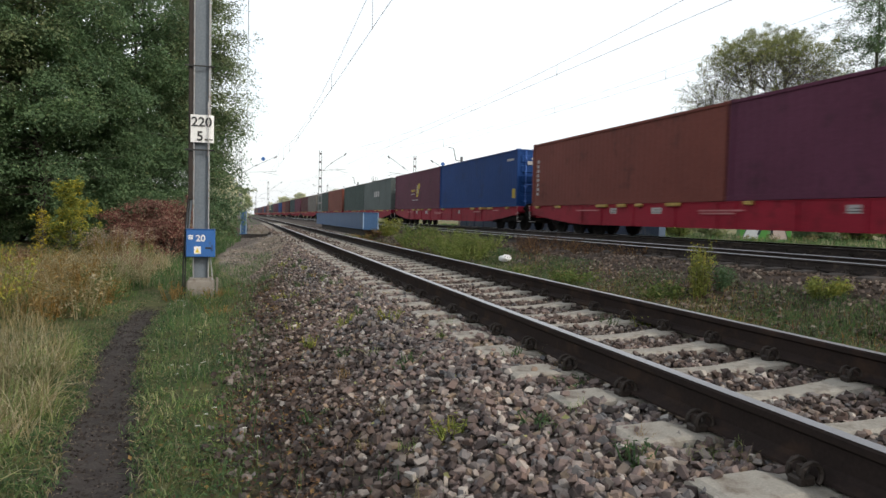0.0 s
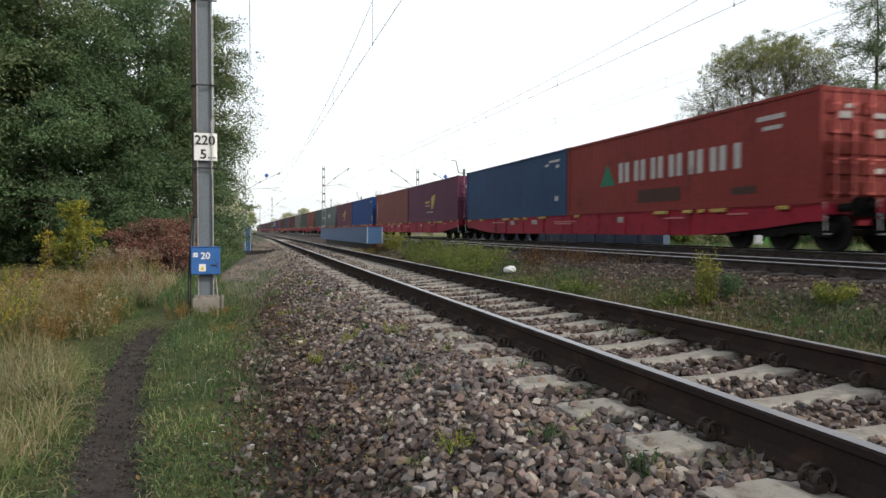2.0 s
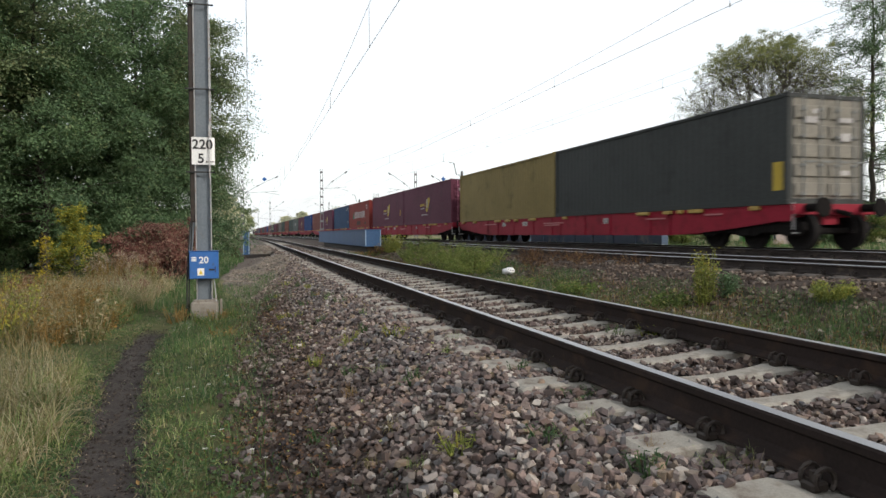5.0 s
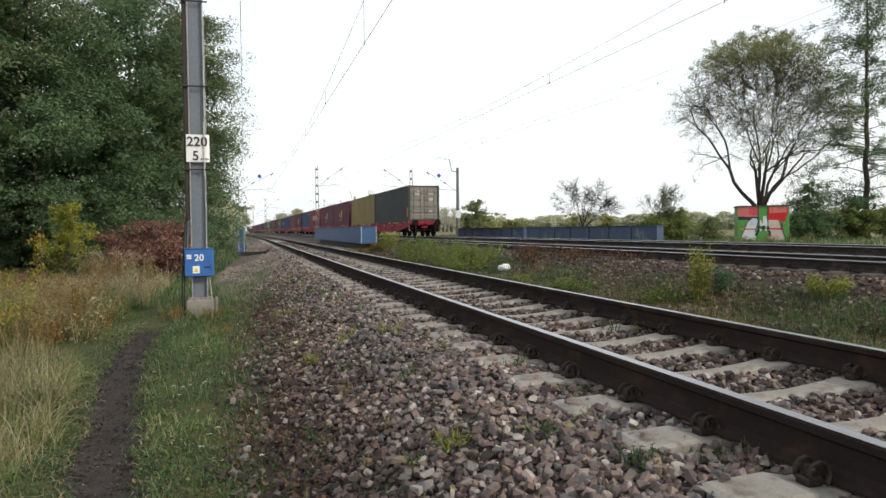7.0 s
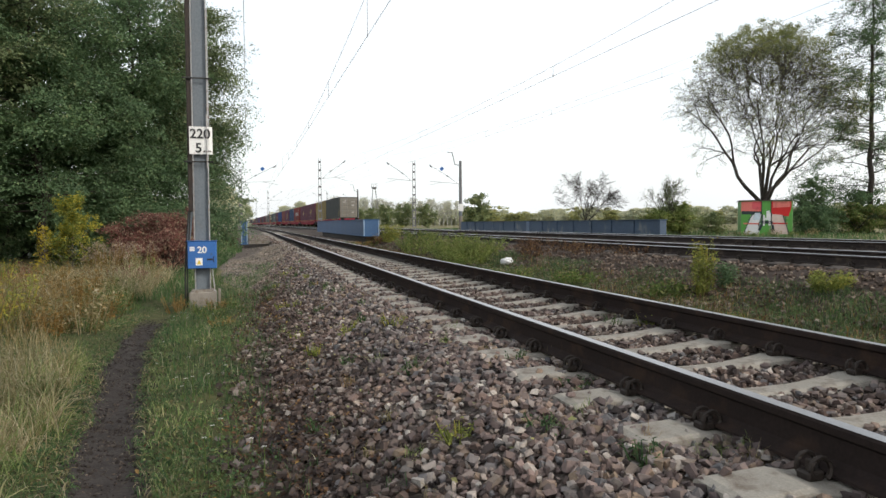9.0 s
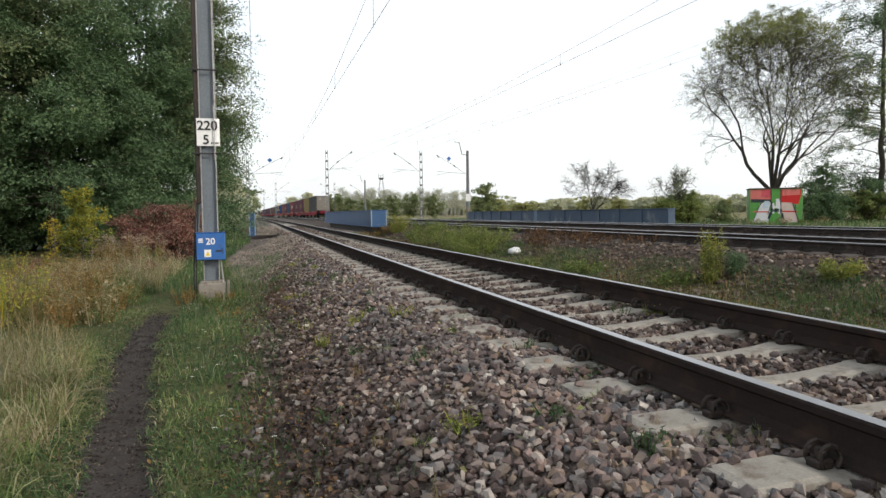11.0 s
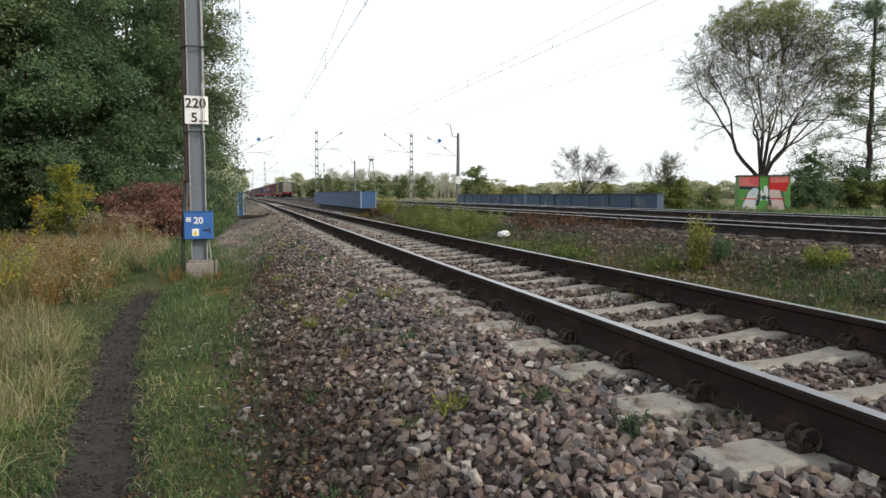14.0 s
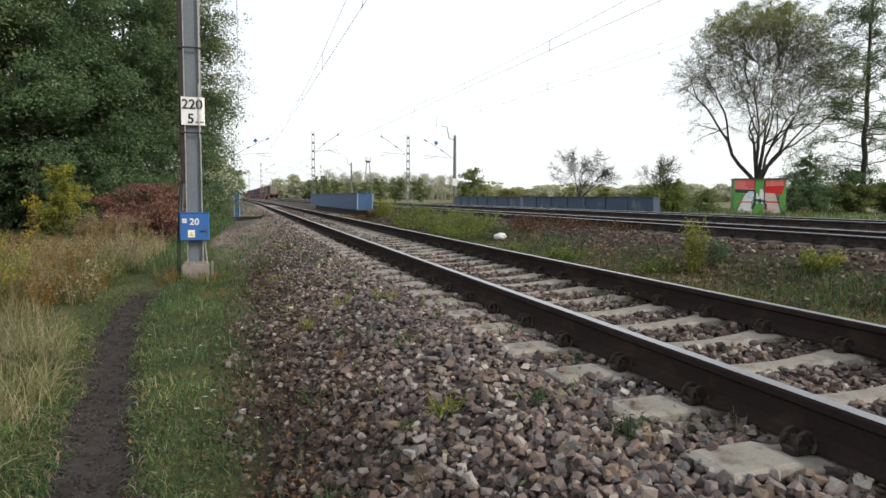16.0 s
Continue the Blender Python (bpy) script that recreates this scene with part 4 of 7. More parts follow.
def wire(name, label, x_at, supports, z_sup, z_contact, droppers=True, r=0.0062):
    """A contact wire with its sagging carrier wire and thin droppers."""
    ob = empty(name, None, label, "overhead wire", "overhead wires")
    bm = bmesh.new()
    ys = list(np.arange(supports[0], supports[-1] + 0.1, 3.0))
    tube(bm, [(float(x_at(y)), y, z_contact) for y in ys], r, 5)
    part("contact_wire", bm, MAT["wire"], ob)
    bm = bmesh.new()
    pts = []

    def carrier(y):
        for a, b in zip(supports, supports[1:]):
            if a <= y <= b:
                t = (y - a) / (b - a) * 2 - 1
                return z_contact + 0.25 + (z_sup - z_contact - 0.25) * t * t
        return z_sup
    tube(bm, [(float(x_at(y)), y, carrier(y)) for y in ys], r * 0.9, 5)
    part("carrier_wire", bm, MAT["wire"], ob)
    if droppers:
        y = supports[0] + 6.0
        while y < min(supports[-1], 75):
            bm = bmesh.new()
            tube(bm, [(float(x_at(y)), y, z_contact), (float(x_at(y)), y, carrier(y))], 0.006, 4)
            tube(bm, [(float(x_at(y)), y, z_contact - 0.03), (float(x_at(y)), y, z_contact + 0.05)], 0.014, 6)
            part("dropper", bm, MAT["wire"], ob)
            y += 8.5
    return ob


wire("overhead_line", "dark contact and carrier wire over the near track", lambda y: 3.02 + near_shift(y), [11, 66, 127, 192, 257, 322], 7.3, 5.68)
wire("overhead_line", "thin contact and carrier wire over the main line", lambda y: 10.55 + SLANT * y, [-2, 62, 125, 190, 255, 320], 7.2, 5.9, r=0.0062)
wire("overhead_line", "thin contact and carrier wire over the main line", lambda y: 15.1 + SLANT * 1.6 * y, [-2, 61, 123, 188, 253, 318], 7.3, 6.1, r=0.0046)


def build_feeder():
    ob = empty("feeder_wire", None, "single thin feeder wire along the masts", "overhead wire", "overhead wires")
    bm = bmesh.new()
    tube(bm, [(0.0 + float(near_shift(y)) * 0.5, y, 7.6 - 0.5 * math.sin(math.pi * ((y - 11) % 55) / 55)) for y in np.arange(11, 230, 4.0)], 0.009, 5)
    part("strand", bm, MAT["wire"], ob)


build_feeder()


# ---- the train ----
SPEED, FRONT, WAGON = 17.735, 53.674, 26.179     # metres a second; first wagon's container front at the start; wagon pitch
SIDE_X, FLOOR = 12.763, 1.545                    # near side of the containers at y = 0, their underside
HEADING = math.degrees(math.atan(-SLANT))
L40, W40, H40 = 12.192, 2.438, 2.716
TRAIN = []                                       # (thing, distance of its middle behind the first front)


def corrugated(length, z0, z1, pitch=0.28, deep=0.008):
    """Outline of a corrugated side seen from above: (along, inward) pairs."""
    n = int(length / pitch)
    p, out = length / n, []
    for i in range(n):
        a = i * p
        out += [(a, 0.0), (a + p * 0.30, 0.0), (a + p * 0.45, deep), (a + p * 0.85, deep)]
    return out + [(length, 0.0)]


LITE, GOLD = paint("mark_white", (0.44, 0.42, 0.41)), paint("mark_gold", (0.50, 0.36, 0.06))
GREEN, GREYISH = paint("mark_green", (0.03, 0.16, 0.10)), paint("mark_grey", (0.065, 0.036, 0.030))
DOORS = {"slate": (0.42, 0.39, 0.33)}   # beige door leaves, lightened to paint in the light on the rear


def container_meshes(colour):
    """The meshes of a forty-foot box in one paint; the box stands on z = 0, its doors at -y."""
    mat, out = paint(colour[0], tuple(0.55 * c for c in colour[1])), {}
    hl, hw, h = L40 / 2, W40 / 2, H40

    def keep(key, bm, mats):
        me = bpy.data.meshes.new(key)
        bm.to_mesh(me)
        bm.free()
        for x in mats:
            me.materials.append(x)
        out[key] = me

    bm = bmesh.new()
    for x in (-1, 1):
        for y in (-1, 1):
            xa, xb = sorted((x * hw, x * (hw - 0.15)))
            ya, yb = sorted((y * hl, y * (hl - 0.16)))
            box(bm, xa, xb, ya, yb, 0.12, h - 0.12, 0.008)
            box(bm, xa - 0.004, xb + 0.004, ya - 0.004, yb + 0.004, 0.0, 0.118, 0.01)
            box(bm, xa - 0.004, xb + 0.004, ya - 0.004, yb + 0.004, h - 0.118, h, 0.01)
        xa, xb = sorted((x * hw, x * (hw - 0.06)))
        box(bm, xa, xb, -hl + 0.161, hl - 0.161, 0.0, 0.15, 0.006)
        box(bm, xa, xb, -hl + 0.161, hl - 0.161, h - 0.11, h - 0.02, 0.006)
    for y in (-1, 1):
        ya, yb = sorted((y * hl, y * (hl - 0.08)))
        box(bm, -hw + 0.151, hw - 0.151, ya, yb, 0.0, 0.14, 0.006)
        box(bm, -hw + 0.151, hw - 0.151, ya, yb, h - 0.13, h - 0.02, 0.006)
    keep("frame", bm, [mat])
    # side panel: vertical corrugations, flattened to fit the camera's view
    bm = bmesh.new()
    line = corrugated(L40 - 0.33, 0.15, h - 0.11)
    lo = [bm.verts.new((-hw + 0.030 + d, -hl + 0.165 + a, 0.148)) for a, d in line]
    hi = [bm.verts.new((-hw + 0.030 + d, -hl + 0.165 + a, h - 0.108)) for a, d in line]
    for i in range(len(line) - 1):
        bm.faces.new((lo[i + 1], lo[i], hi[i], hi[i + 1]))
    keep("side_panel", bm, [mat])
    bm = bmesh.new()
    box(bm, -hw + 0.061, hw - 0.061, -hl + 0.02, hl - 0.02, h - 0.06, h - 0.025)
    for k in range(20):
        y = -hl + 0.4 + k * (L40 - 0.8) / 19
        box(bm, -hw + 0.2, hw - 0.2, y - 0.13, y + 0.13, h - 0.0249, h - 0.012)
    keep("roof", bm, [mat])
    bm = bmesh.new()
    box(bm, -hw + 0.061, hw - 0.061, -hl + 0.09, hl - 0.09, 0.05, 0.12)
    keep("floor", bm, [MAT["bogie"]])
    bm = bmesh.new()
    line = corrugated(W40 - 0.31, 0, 0, 0.25, 0.045)
    lo = [bm.verts.new((-hw + 0.155 + a, hl - 0.012 - d, 0.142)) for a, d in line]
    hi = [bm.verts.new((-hw + 0.155 + a, hl - 0.012 - d, h - 0.132)) for a, d in line]
    for i in range(len(line) - 1):
        bm.faces.new((lo[i], lo[i + 1], hi[i + 1], hi[i]))
    keep("front_wall", bm, [mat])
    # door leaf with five pressed horizontal panels
    bm = bmesh.new()
    w = hw - 0.157
    box(bm, 0.006, w, -0.03, 0.03, 0.142, h - 0.132, 0.006)
    for k in range(5):
        z = 0.20 + k * 0.47
        box(bm, 0.05, w - 0.05, -0.085, -0.0302, z, z + 0.33, 0.022)
    leaf = paint("door_" + colour[0], tuple(0.55 * c for c in DOORS.get(colour[0], colour[1])))
    keep("door", bm, [leaf])
    bm = bmesh.new()
    tube(bm, [(0, -0.115, 0.10), (0, -0.115, h - 0.09)], 0.022, 6)
    for z in (0.25, 0.95, 1.65, 2.3):
        box(bm, -0.06, 0.06, -0.14, -0.03, z - 0.035, z + 0.035, 0.006)
    box(bm, -0.02, 0.34, -0.15, -0.12, 1.02, 1.06, 0.004)
    keep("locking_bar", bm, [paint("bar_" + colour[0], tuple(min(1, c * 1.5 + 0.06) for c in colour[1]))])
    return out


SHELLS = {}


def shipping_container(colour, label, marks=()):
    if colour[0] not in SHELLS:
        SHELLS[colour[0]] = container_meshes(colour)
    me = SHELLS[colour[0]]
    ob = empty("shipping_container", None, label, "container", "containers on the train")

    def put(key, m=None, parent=ob):
        c = new(key, me[key])
        c.parent = parent
        if m is not None:
            c.matrix_basis = m
        return c
    for key in ("frame", "side_panel", "roof", "floor", "front_wall"):
        put(key)
    put("side_panel", pose(0, 0, 0, 0, 0, 180))
    for s in (0, 1):
        door = put("door", pose(0, -L40 / 2 + 0.06, 0) if not s else Matrix.Diagonal((-1, 1, 1, 1)) @ pose(0, -L40 / 2 + 0.06, 0))
        if s:
            door.matrix_basis = pose(-(W40 / 2 - 0.151), -L40 / 2 + 0.06, 0)
        for x in (0.27, 0.80):
            put("locking_bar", pose(x, 0, 0), door)
        # placards and codes on the leaf, as plain plates
        for x, z, w, h in (((0.36, 1.98, 0.36, 0.16), (0.56, 2.22, 0.28, 0.10)) if s else ((0.40, 1.56, 0.30, 0.20), (0.34, 2.02, 0.42, 0.12), (0.40, 0.72, 0.26, 0.12))):
            bm = bmesh.new()
            box(bm, x, x + w, -0.094, -0.0852, z, z + h, 0.002)
            part("placard", bm, LITE, door, "pale placard")
    for mark in marks:
        side_mark(ob, *mark)
    return ob


def side_mark(ob, name, kind, along, z, w, h, mat, lean=0.0):
    """A painted mark on the near side: a plain block, or the outline of a shape; along runs from the front end to the rear."""
    y = L40 / 2 - along
    x = -W40 / 2
    bm = bmesh.new()
    if kind == "bar":
        out = [(y, z), (y - w, z), (y - w + lean, z + h), (y + lean, z + h)]
    elif kind == "triangle":
        out = [(y, z), (y - w, z), (y - w / 2, z + h)]
    else:
        out = [(y - w * a, z + h * b) for a, b in ((.05, .0), (.45, .0), (.8, .45), (1.0, .85), (.85, 1.0), (.5, .93), (.12, .78), (.1, .4))]
    prism(bm, out, "x", x + 0.024, x + 0.034)
    part(name, bm, mat, ob)


def shield_marks():
    """Gold and white shield with two lines of lettering as bars."""
    m = [("shield", "shield", 6.35, 0.86, 1.05, 0.98, GOLD), ("shield_half", "bar", 6.56, 1.12, 0.32, 0.58, LITE, 0.02), *[("caption", "bar", 4.95 + 0.23 * k, 1.26, 0.15, 0.16, GOLD) for k in range(5)], *[("caption", "bar", 4.95 + 0.16 * k, 1.06, 0.11, 0.07, LITE) for k in range(7)],
         ("caption", "bar", 5.25, 0.62, 1.6, 0.06, LITE), ("stripe", "bar", 6.45, 1.38, 0.8, 0.03, MAT["ink"]), ("stripe", "bar", 6.5, 1.08, 0.7, 0.03, MAT["ink"])]
    return m


def word_marks():
    """A green triangle and a row of plain white blocks."""
    m = [("emblem", "triangle", 2.5, 0.98, 1.0, 0.78, GREEN)]
    for k in range(7):
        m.append(("word_block", "bar", 3.75 + 0.94 * k, 1.04, 0.24, 0.68, LITE))
        if k < 6:
            m.append(("word_block", "bar", 4.13 + 0.94 * k, 1.04, 0.24, 0.68, LITE))
    m += [("patch", "bar", 4.9, 0.30, 2.2, 0.42, GREYISH), ("patch", "bar", 9.3, 0.34, 0.9, 0.2, GREYISH), ("code", "bar", 10.2, 2.15, 0.9, 0.12, LITE), ("code", "bar", 10.4, 1.9, 0.6, 0.1, LITE)]
    return m


def code_marks(n=3):
    return [("code", "bar", 10.6, 2.25, 0.95, 0.10, LITE), ("code", "bar", 10.2, 2.12, 0.35, 0.1, LITE), ("code", "bar", 11.2, 2.0, 0.3, 0.12, LITE), ("code", "bar", 11.15, 0.62, 0.3, 0.2, LITE)][:n + 1]


def upright_marks():
    return [("caption", "bar", 0.42, 0.45 + 0.2 * k, 0.16 + 0.05 * (k % 2), 0.13, LITE) for k in range(8)]


HUES = {"maroon": (0.200, 0.058, 0.098), "plum": (0.190, 0.058, 0.110), "brown": (0.32, 0.100, 0.080), "navy": (0.050, 0.118, 0.250), "blue": (0.016, 0.085, 0.32), "red": (0.37, 0.066, 0.056),
        "ochre": (0.43, 0.325, 0.125), "slate": (0.092, 0.098, 0.095), "grey": (0.19, 0.225, 0.215), "green_grey": (0.085, 0.125, 0.115), "salmon": (0.32, 0.105, 0.075), "pale": (0.30, 0.27, 0.24), "wine": (0.14, 0.035, 0.04), "teal": (0.06, 0.11, 0.12)}
WORDS = {"maroon": "dark maroon", "plum": "dark plum", "brown": "rusty brown", "navy": "navy blue", "blue": "bright blue", "red": "brick red", "ochre": "dull ochre yellow", "slate": "dark slate grey",
         "grey": "pale grey", "green_grey": "grey-green", "salmon": "faded salmon red", "pale": "pale beige", "wine": "wine red", "teal": "dull teal"}


def wheel_set():
    bm = bmesh.new()
    tube(bm, [(-1.0, 0, 0), (1.0, 0, 0)], 0.085, 8)
    for s in (-0.75, 0.75):
        tube(bm, [(s - 0.065, 0, 0), (s + 0.065, 0, 0)], 0.46, 24, 1)
        tube(bm, [(s - 0.07 * (1 if s < 0 else -1) * -1 - 0.01, 0, 0), (s - 0.07 * (1 if s < 0 else -1) * -1 + 0.01, 0, 0)], 0.485, 24, 1)
        o = 1 if s > 0 else -1
        tube(bm, [(s + o * 0.066, 0, 0), (s + o * 0.085, 0, 0)], 0.36, 20, 0)
        tube(bm, [(s + o * 0.086, 0, 0), (s + o * 0.20, 0, 0)], [0.15, 0.12], 12, 0)
    me = bpy.data.meshes.new("wheelset")
    bm.to_mesh(me)
    bm.free()
    me.materials.append(MAT["bogie"])
    me.materials.append(MAT["tread"])
    return me


WHEELSET = wheel_set()
WHEELS = []


def flat_wagon():
    """Long red container wagon with deep side sills on two three-axle bogies; y = 0 at its middle, z = 0 on the rail."""
    ob = empty("container_wagon", None, "long red container flat wagon with deep sills on dark bogies", "wagon", "wagons of the train")
    hl = 12.32
    for s in (-1, 1):
        bm = bmesh.new()
        end = [(hl, 0.72), (hl - 0.5, 0.70), (hl - 1.9, 0.55), (hl - 3.4, 0.42), (hl - 4.7, 0.36)]
        out = [(-y, z) for y, z in end] + end[::-1] + [(hl, 1.09), (-hl, 1.09)]
        xa, xb = sorted((s * 1.18, s * 1.15))
        prism(bm, out, "x", xa, xb)
        part("side_sill", bm, MAT["wagon_red"], ob)
        bm = bmesh.new()
        xa, xb = sorted((s * 1.20, s * 1.05))
        box(bm, xa, xb, -hl, hl, 1.075, 1.109, 0.005)
        part("top_flange", bm, MAT["wagon_red"], ob)
        for y in (-7.6, -6.6, -4.2, -2.4, -0.35, 0.35, 2.2, 4.4, 6.4, 7.8):
            bm = bmesh.new()
            xa, xb = sorted((s * 1.165, s * 1.215))
            box(bm, xa, xb, y - 0.06, y + 0.06, 0.38 if abs(y) < 7.4 else 0.41, 1.07, 0.004)
            part("sill_rib", bm, MAT["wagon_red"], ob)
        for y, w in ((-11.2, .16), (-8.9, .30), (-8.2, .12), (-7.6, .2), (-6.3, .34), (-0.9, .16), (2.2, .34), (4.0, .18), (5.0, .26), (6.3, .36), (9.7, .2), (11.6, .16)):
            bm = bmesh.new()
            xa, xb = sorted((s * 1.19, s * 1.29))
            box(bm, xa, xb, y - w, y + w, 1.0, 1.108, 0.02)
            part("twist_lock", bm, MAT["lock"], ob, "ochre painted bracket")
        for y, w in ((3.1, 0.26), (5.6, 0.20), (-4.0, 0.24)):
            bm = bmesh.new()
            xa, xb = sorted((s * 1.176, s * 1.19))
            box(bm, xa, xb, y - w, y + w, 0.78, 0.97)
            for k in range(2):
                box(bm, xa - 0.002, xb + 0.002, y - w + 0.04, y + w - 0.04 - 0.1 * k, 0.815 + 0.07 * k, 0.835 + 0.07 * k, mat=1)
            part("data_panel", bm, [LITE, MAT["ink"]], ob, "white data panel")
        # faded lines of lettering along the sill, as thin bars
        for y, w, z in ((0.2, 0.9, 0.84), (0.3, 0.7, 0.76), (7.4, 0.8, 0.88), (-6.9, 0.5, 0.86), (-9.6, 0.35, 0.92)):
            bm = bmesh.new()
            xa, xb = sorted((s * 1.217, s * 1.176))
            box(bm, xa, xb, y - w, y + w, z, z + 0.045)
            part("faded_lettering", bm, MAT["faded"], ob)
    bm = bmesh.new()
    box(bm, -0.25, 0.25, -hl, hl, 0.62, 1.0)
    for y in np.linspace(-hl + 0.1, hl - 0.1, 9):
        box(bm, -1.14, 1.14, y - 0.09, y + 0.09, 0.80, 1.06)
    part("centre_frame", bm, MAT["wagon_red"], ob)
    for e in (-1, 1):
        bm = bmesh.new()
        ya, yb = sorted((e * hl, e * (hl + 0.16)))
        box(bm, -1.25, 1.25, ya, yb, 0.86, 1.12, 0.01)
        part("headstock", bm, MAT["wagon_red"], ob)
        for x in (-0.875, 0.875):
            bm = bmesh.new()
            tube(bm, [(x, e * (hl + 0.15), 1.02), (x, e * (hl + 0.62), 1.02)], 0.10, 10)
            tube(bm, [(x, e * (hl + 0.62), 1.02), (x, e * (hl + 0.67), 1.02)], [0.24, 0.23], 14)
            part("buffer", bm, MAT["bogie"], ob)
        bm = bmesh.new()
        tube(bm, [(0, e * (hl + 0.15), 0.95), (0, e * (hl + 0.6), 0.85)], 0.06, 8)
        tube(bm, [(0.5, e * (hl + 0.17), 0.85), (0.48, e * (hl + 0.3), 0.5), (0.35, e * (hl + 0.36), 0.4)], 0.03, 6)
        part("coupling", bm, MAT["bogie"], ob)
        bm = bmesh.new()
        tube(bm, [(-1.22, e * (hl + 0.1), 0.5), (-1.24, e * (hl + 0.1), 1.15)], 0.018, 6)
        tube(bm, [(-1.24, e * (hl + 0.1), 0.42), (-0.95, e * (hl + 0.1), 0.42)], 0.018, 6)
        part("hand_rail", bm, LITE, ob)
        mid = e * (hl - 1.6 if e < 0 else hl - 3.6)
        bogie = empty("bogie", pose(0, mid, 0))
        bogie.parent = ob
        bm = bmesh.new()
        for s in (-1, 1):
            prism(bm, [(-1.85, 0.50), (-1.7, 0.34), (-1.25, 0.34), (-1.0, 0.46), (-0.55, 0.46), (-0.3, 0.34), (0.3, 0.34), (0.55, 0.46), (1.0, 0.46), (1.25, 0.34), (1.7, 0.34), (1.85, 0.50), (1.8, 0.68), (-1.8, 0.68)], "x", s * 1.0 - 0.06, s * 1.0 + 0.06)
            for y in (-1.5, 0, 1.5):
                box(bm, s * 1.0 - 0.11, s * 1.0 + 0.11, y - 0.17, y + 0.17, 0.34, 0.60, 0.02)
            for y in (-0.75, 0.75):
                for k in (-0.13, 0.13):
                    tube(bm, [(s * 1.0, y + k, 0.42), (s * 1.0, y + k, 0.62)], 0.075, 8)
        box(bm, -1.0, 1.0, -0.3, 0.3, 0.42, 0.72)
        box(bm, -1.0, 1.0, -0.9, -0.6, 0.42, 0.62)
        box(bm, -1.0, 1.0, 0.6, 0.9, 0.42, 0.62)
        part("bogie_frame", bm, MAT["bogie"], bogie)
        for y in (-1.5, 0, 1.5):
            w = new("wheelset", WHEELSET)
            w.parent = bogie
            w.matrix_basis = pose(0, y, 0.46)
    return ob


def build_train():
    # front container and rear container of each wagon, from far ahead to the last
    loads = [("wine", "slate"), ("maroon", "grey"), ("brown", "navy"), ("plum", "teal"), ("maroon", "brown"), ("navy", "wine"), ("red", "slate"), ("green_grey", "maroon"), ("maroon", "blue"), ("brown", "wine"),
             ("teal", "maroon"), ("wine", "pale"), ("green_grey", "salmon"), ("green_grey", "grey"), ("maroon", "blue"), ("brown", "plum"), ("navy", "red"), ("maroon", "maroon"), ("ochre", "slate")]
    first = flat_wagon()
    for i, load in enumerate(loads):
        k = i - (len(loads) - 5)
        wagon = first if i == 0 else copy_thing(first, Matrix())
        TRAIN.append((wagon, WAGON * k + 12.24, 0.0, -0.004))
        for j, hue in enumerate(load):
            marks = ()
            if k >= -2:
                marks = {(0, 0): shield_marks(), (1, 0): upright_marks(), (1, 1): shield_marks(), (2, 0): code_marks(), (2, 1): word_marks(), (3, 0): shield_marks() + [("tag", "bar", 11.0, 0.75, 0.3, 0.5, paint("mark_ochre", (0.35, 0.2, 0.05)))],
                         (3, 1): shield_marks(), (0, 1): [("tag", "bar", 11.6, 0.4, 0.35, 0.45, GOLD), ("code", "bar", 10.9, 2.2, 0.8, 0.1, LITE)], (4, 0): [],
                         (-1, 1): [("caption", "bar", 5.2 + 0.8 * q, 1.2, 0.55, 0.5, LITE) for q in range(3)], (4, 1): [("tag", "bar", 11.7, 0.35, 0.4, 0.7, GOLD)]}.get((k, j), ())
            c = shipping_container((hue, HUES[hue]), WORDS[hue] + " corrugated steel container riding on a wagon", marks)
            TRAIN.append((c, WAGON * k + L40 / 2 + j * (L40 + 0.098), FLOOR - Z_B + 0.0, 0.0))


build_train()


def motions():
    """The train rolls straight on at an even speed, every wagon with its two boxes."""
    times = [0, 1 / 30, 0.5] + [float(t) for t in range(1, 16)] + [15.5, 16 - 1 / 30, 16]
    for thing, back, lift, drop in TRAIN:
        rows = []
        for t in times:
            y = FRONT + SPEED * t - back
            rows.append((t, pose(SIDE_X + W40 / 2 + SLANT * y, y, Z_B + lift + drop, 0, 0, HEADING)))
        walk(thing, rows)
    # the wheels of the last wagons turn as they roll
    step = SPEED / 0.46 / 30.0
    turning = [(i / 30.0, i * step) for i in range(0, 481)]
    for thing, back, lift, drop in TRAIN:
        if thing.name.startswith("container_wagon") and back > 4.0 * WAGON:
            for w in thing.children_recursive:
                if w.name.startswith("wheelset"):
                    y = w.location.y
                    walk(w, [(t, Matrix.Translation((0, y, 0.46)) @ Matrix.Rotation(-a, 4, "X")) for t, a in turning])


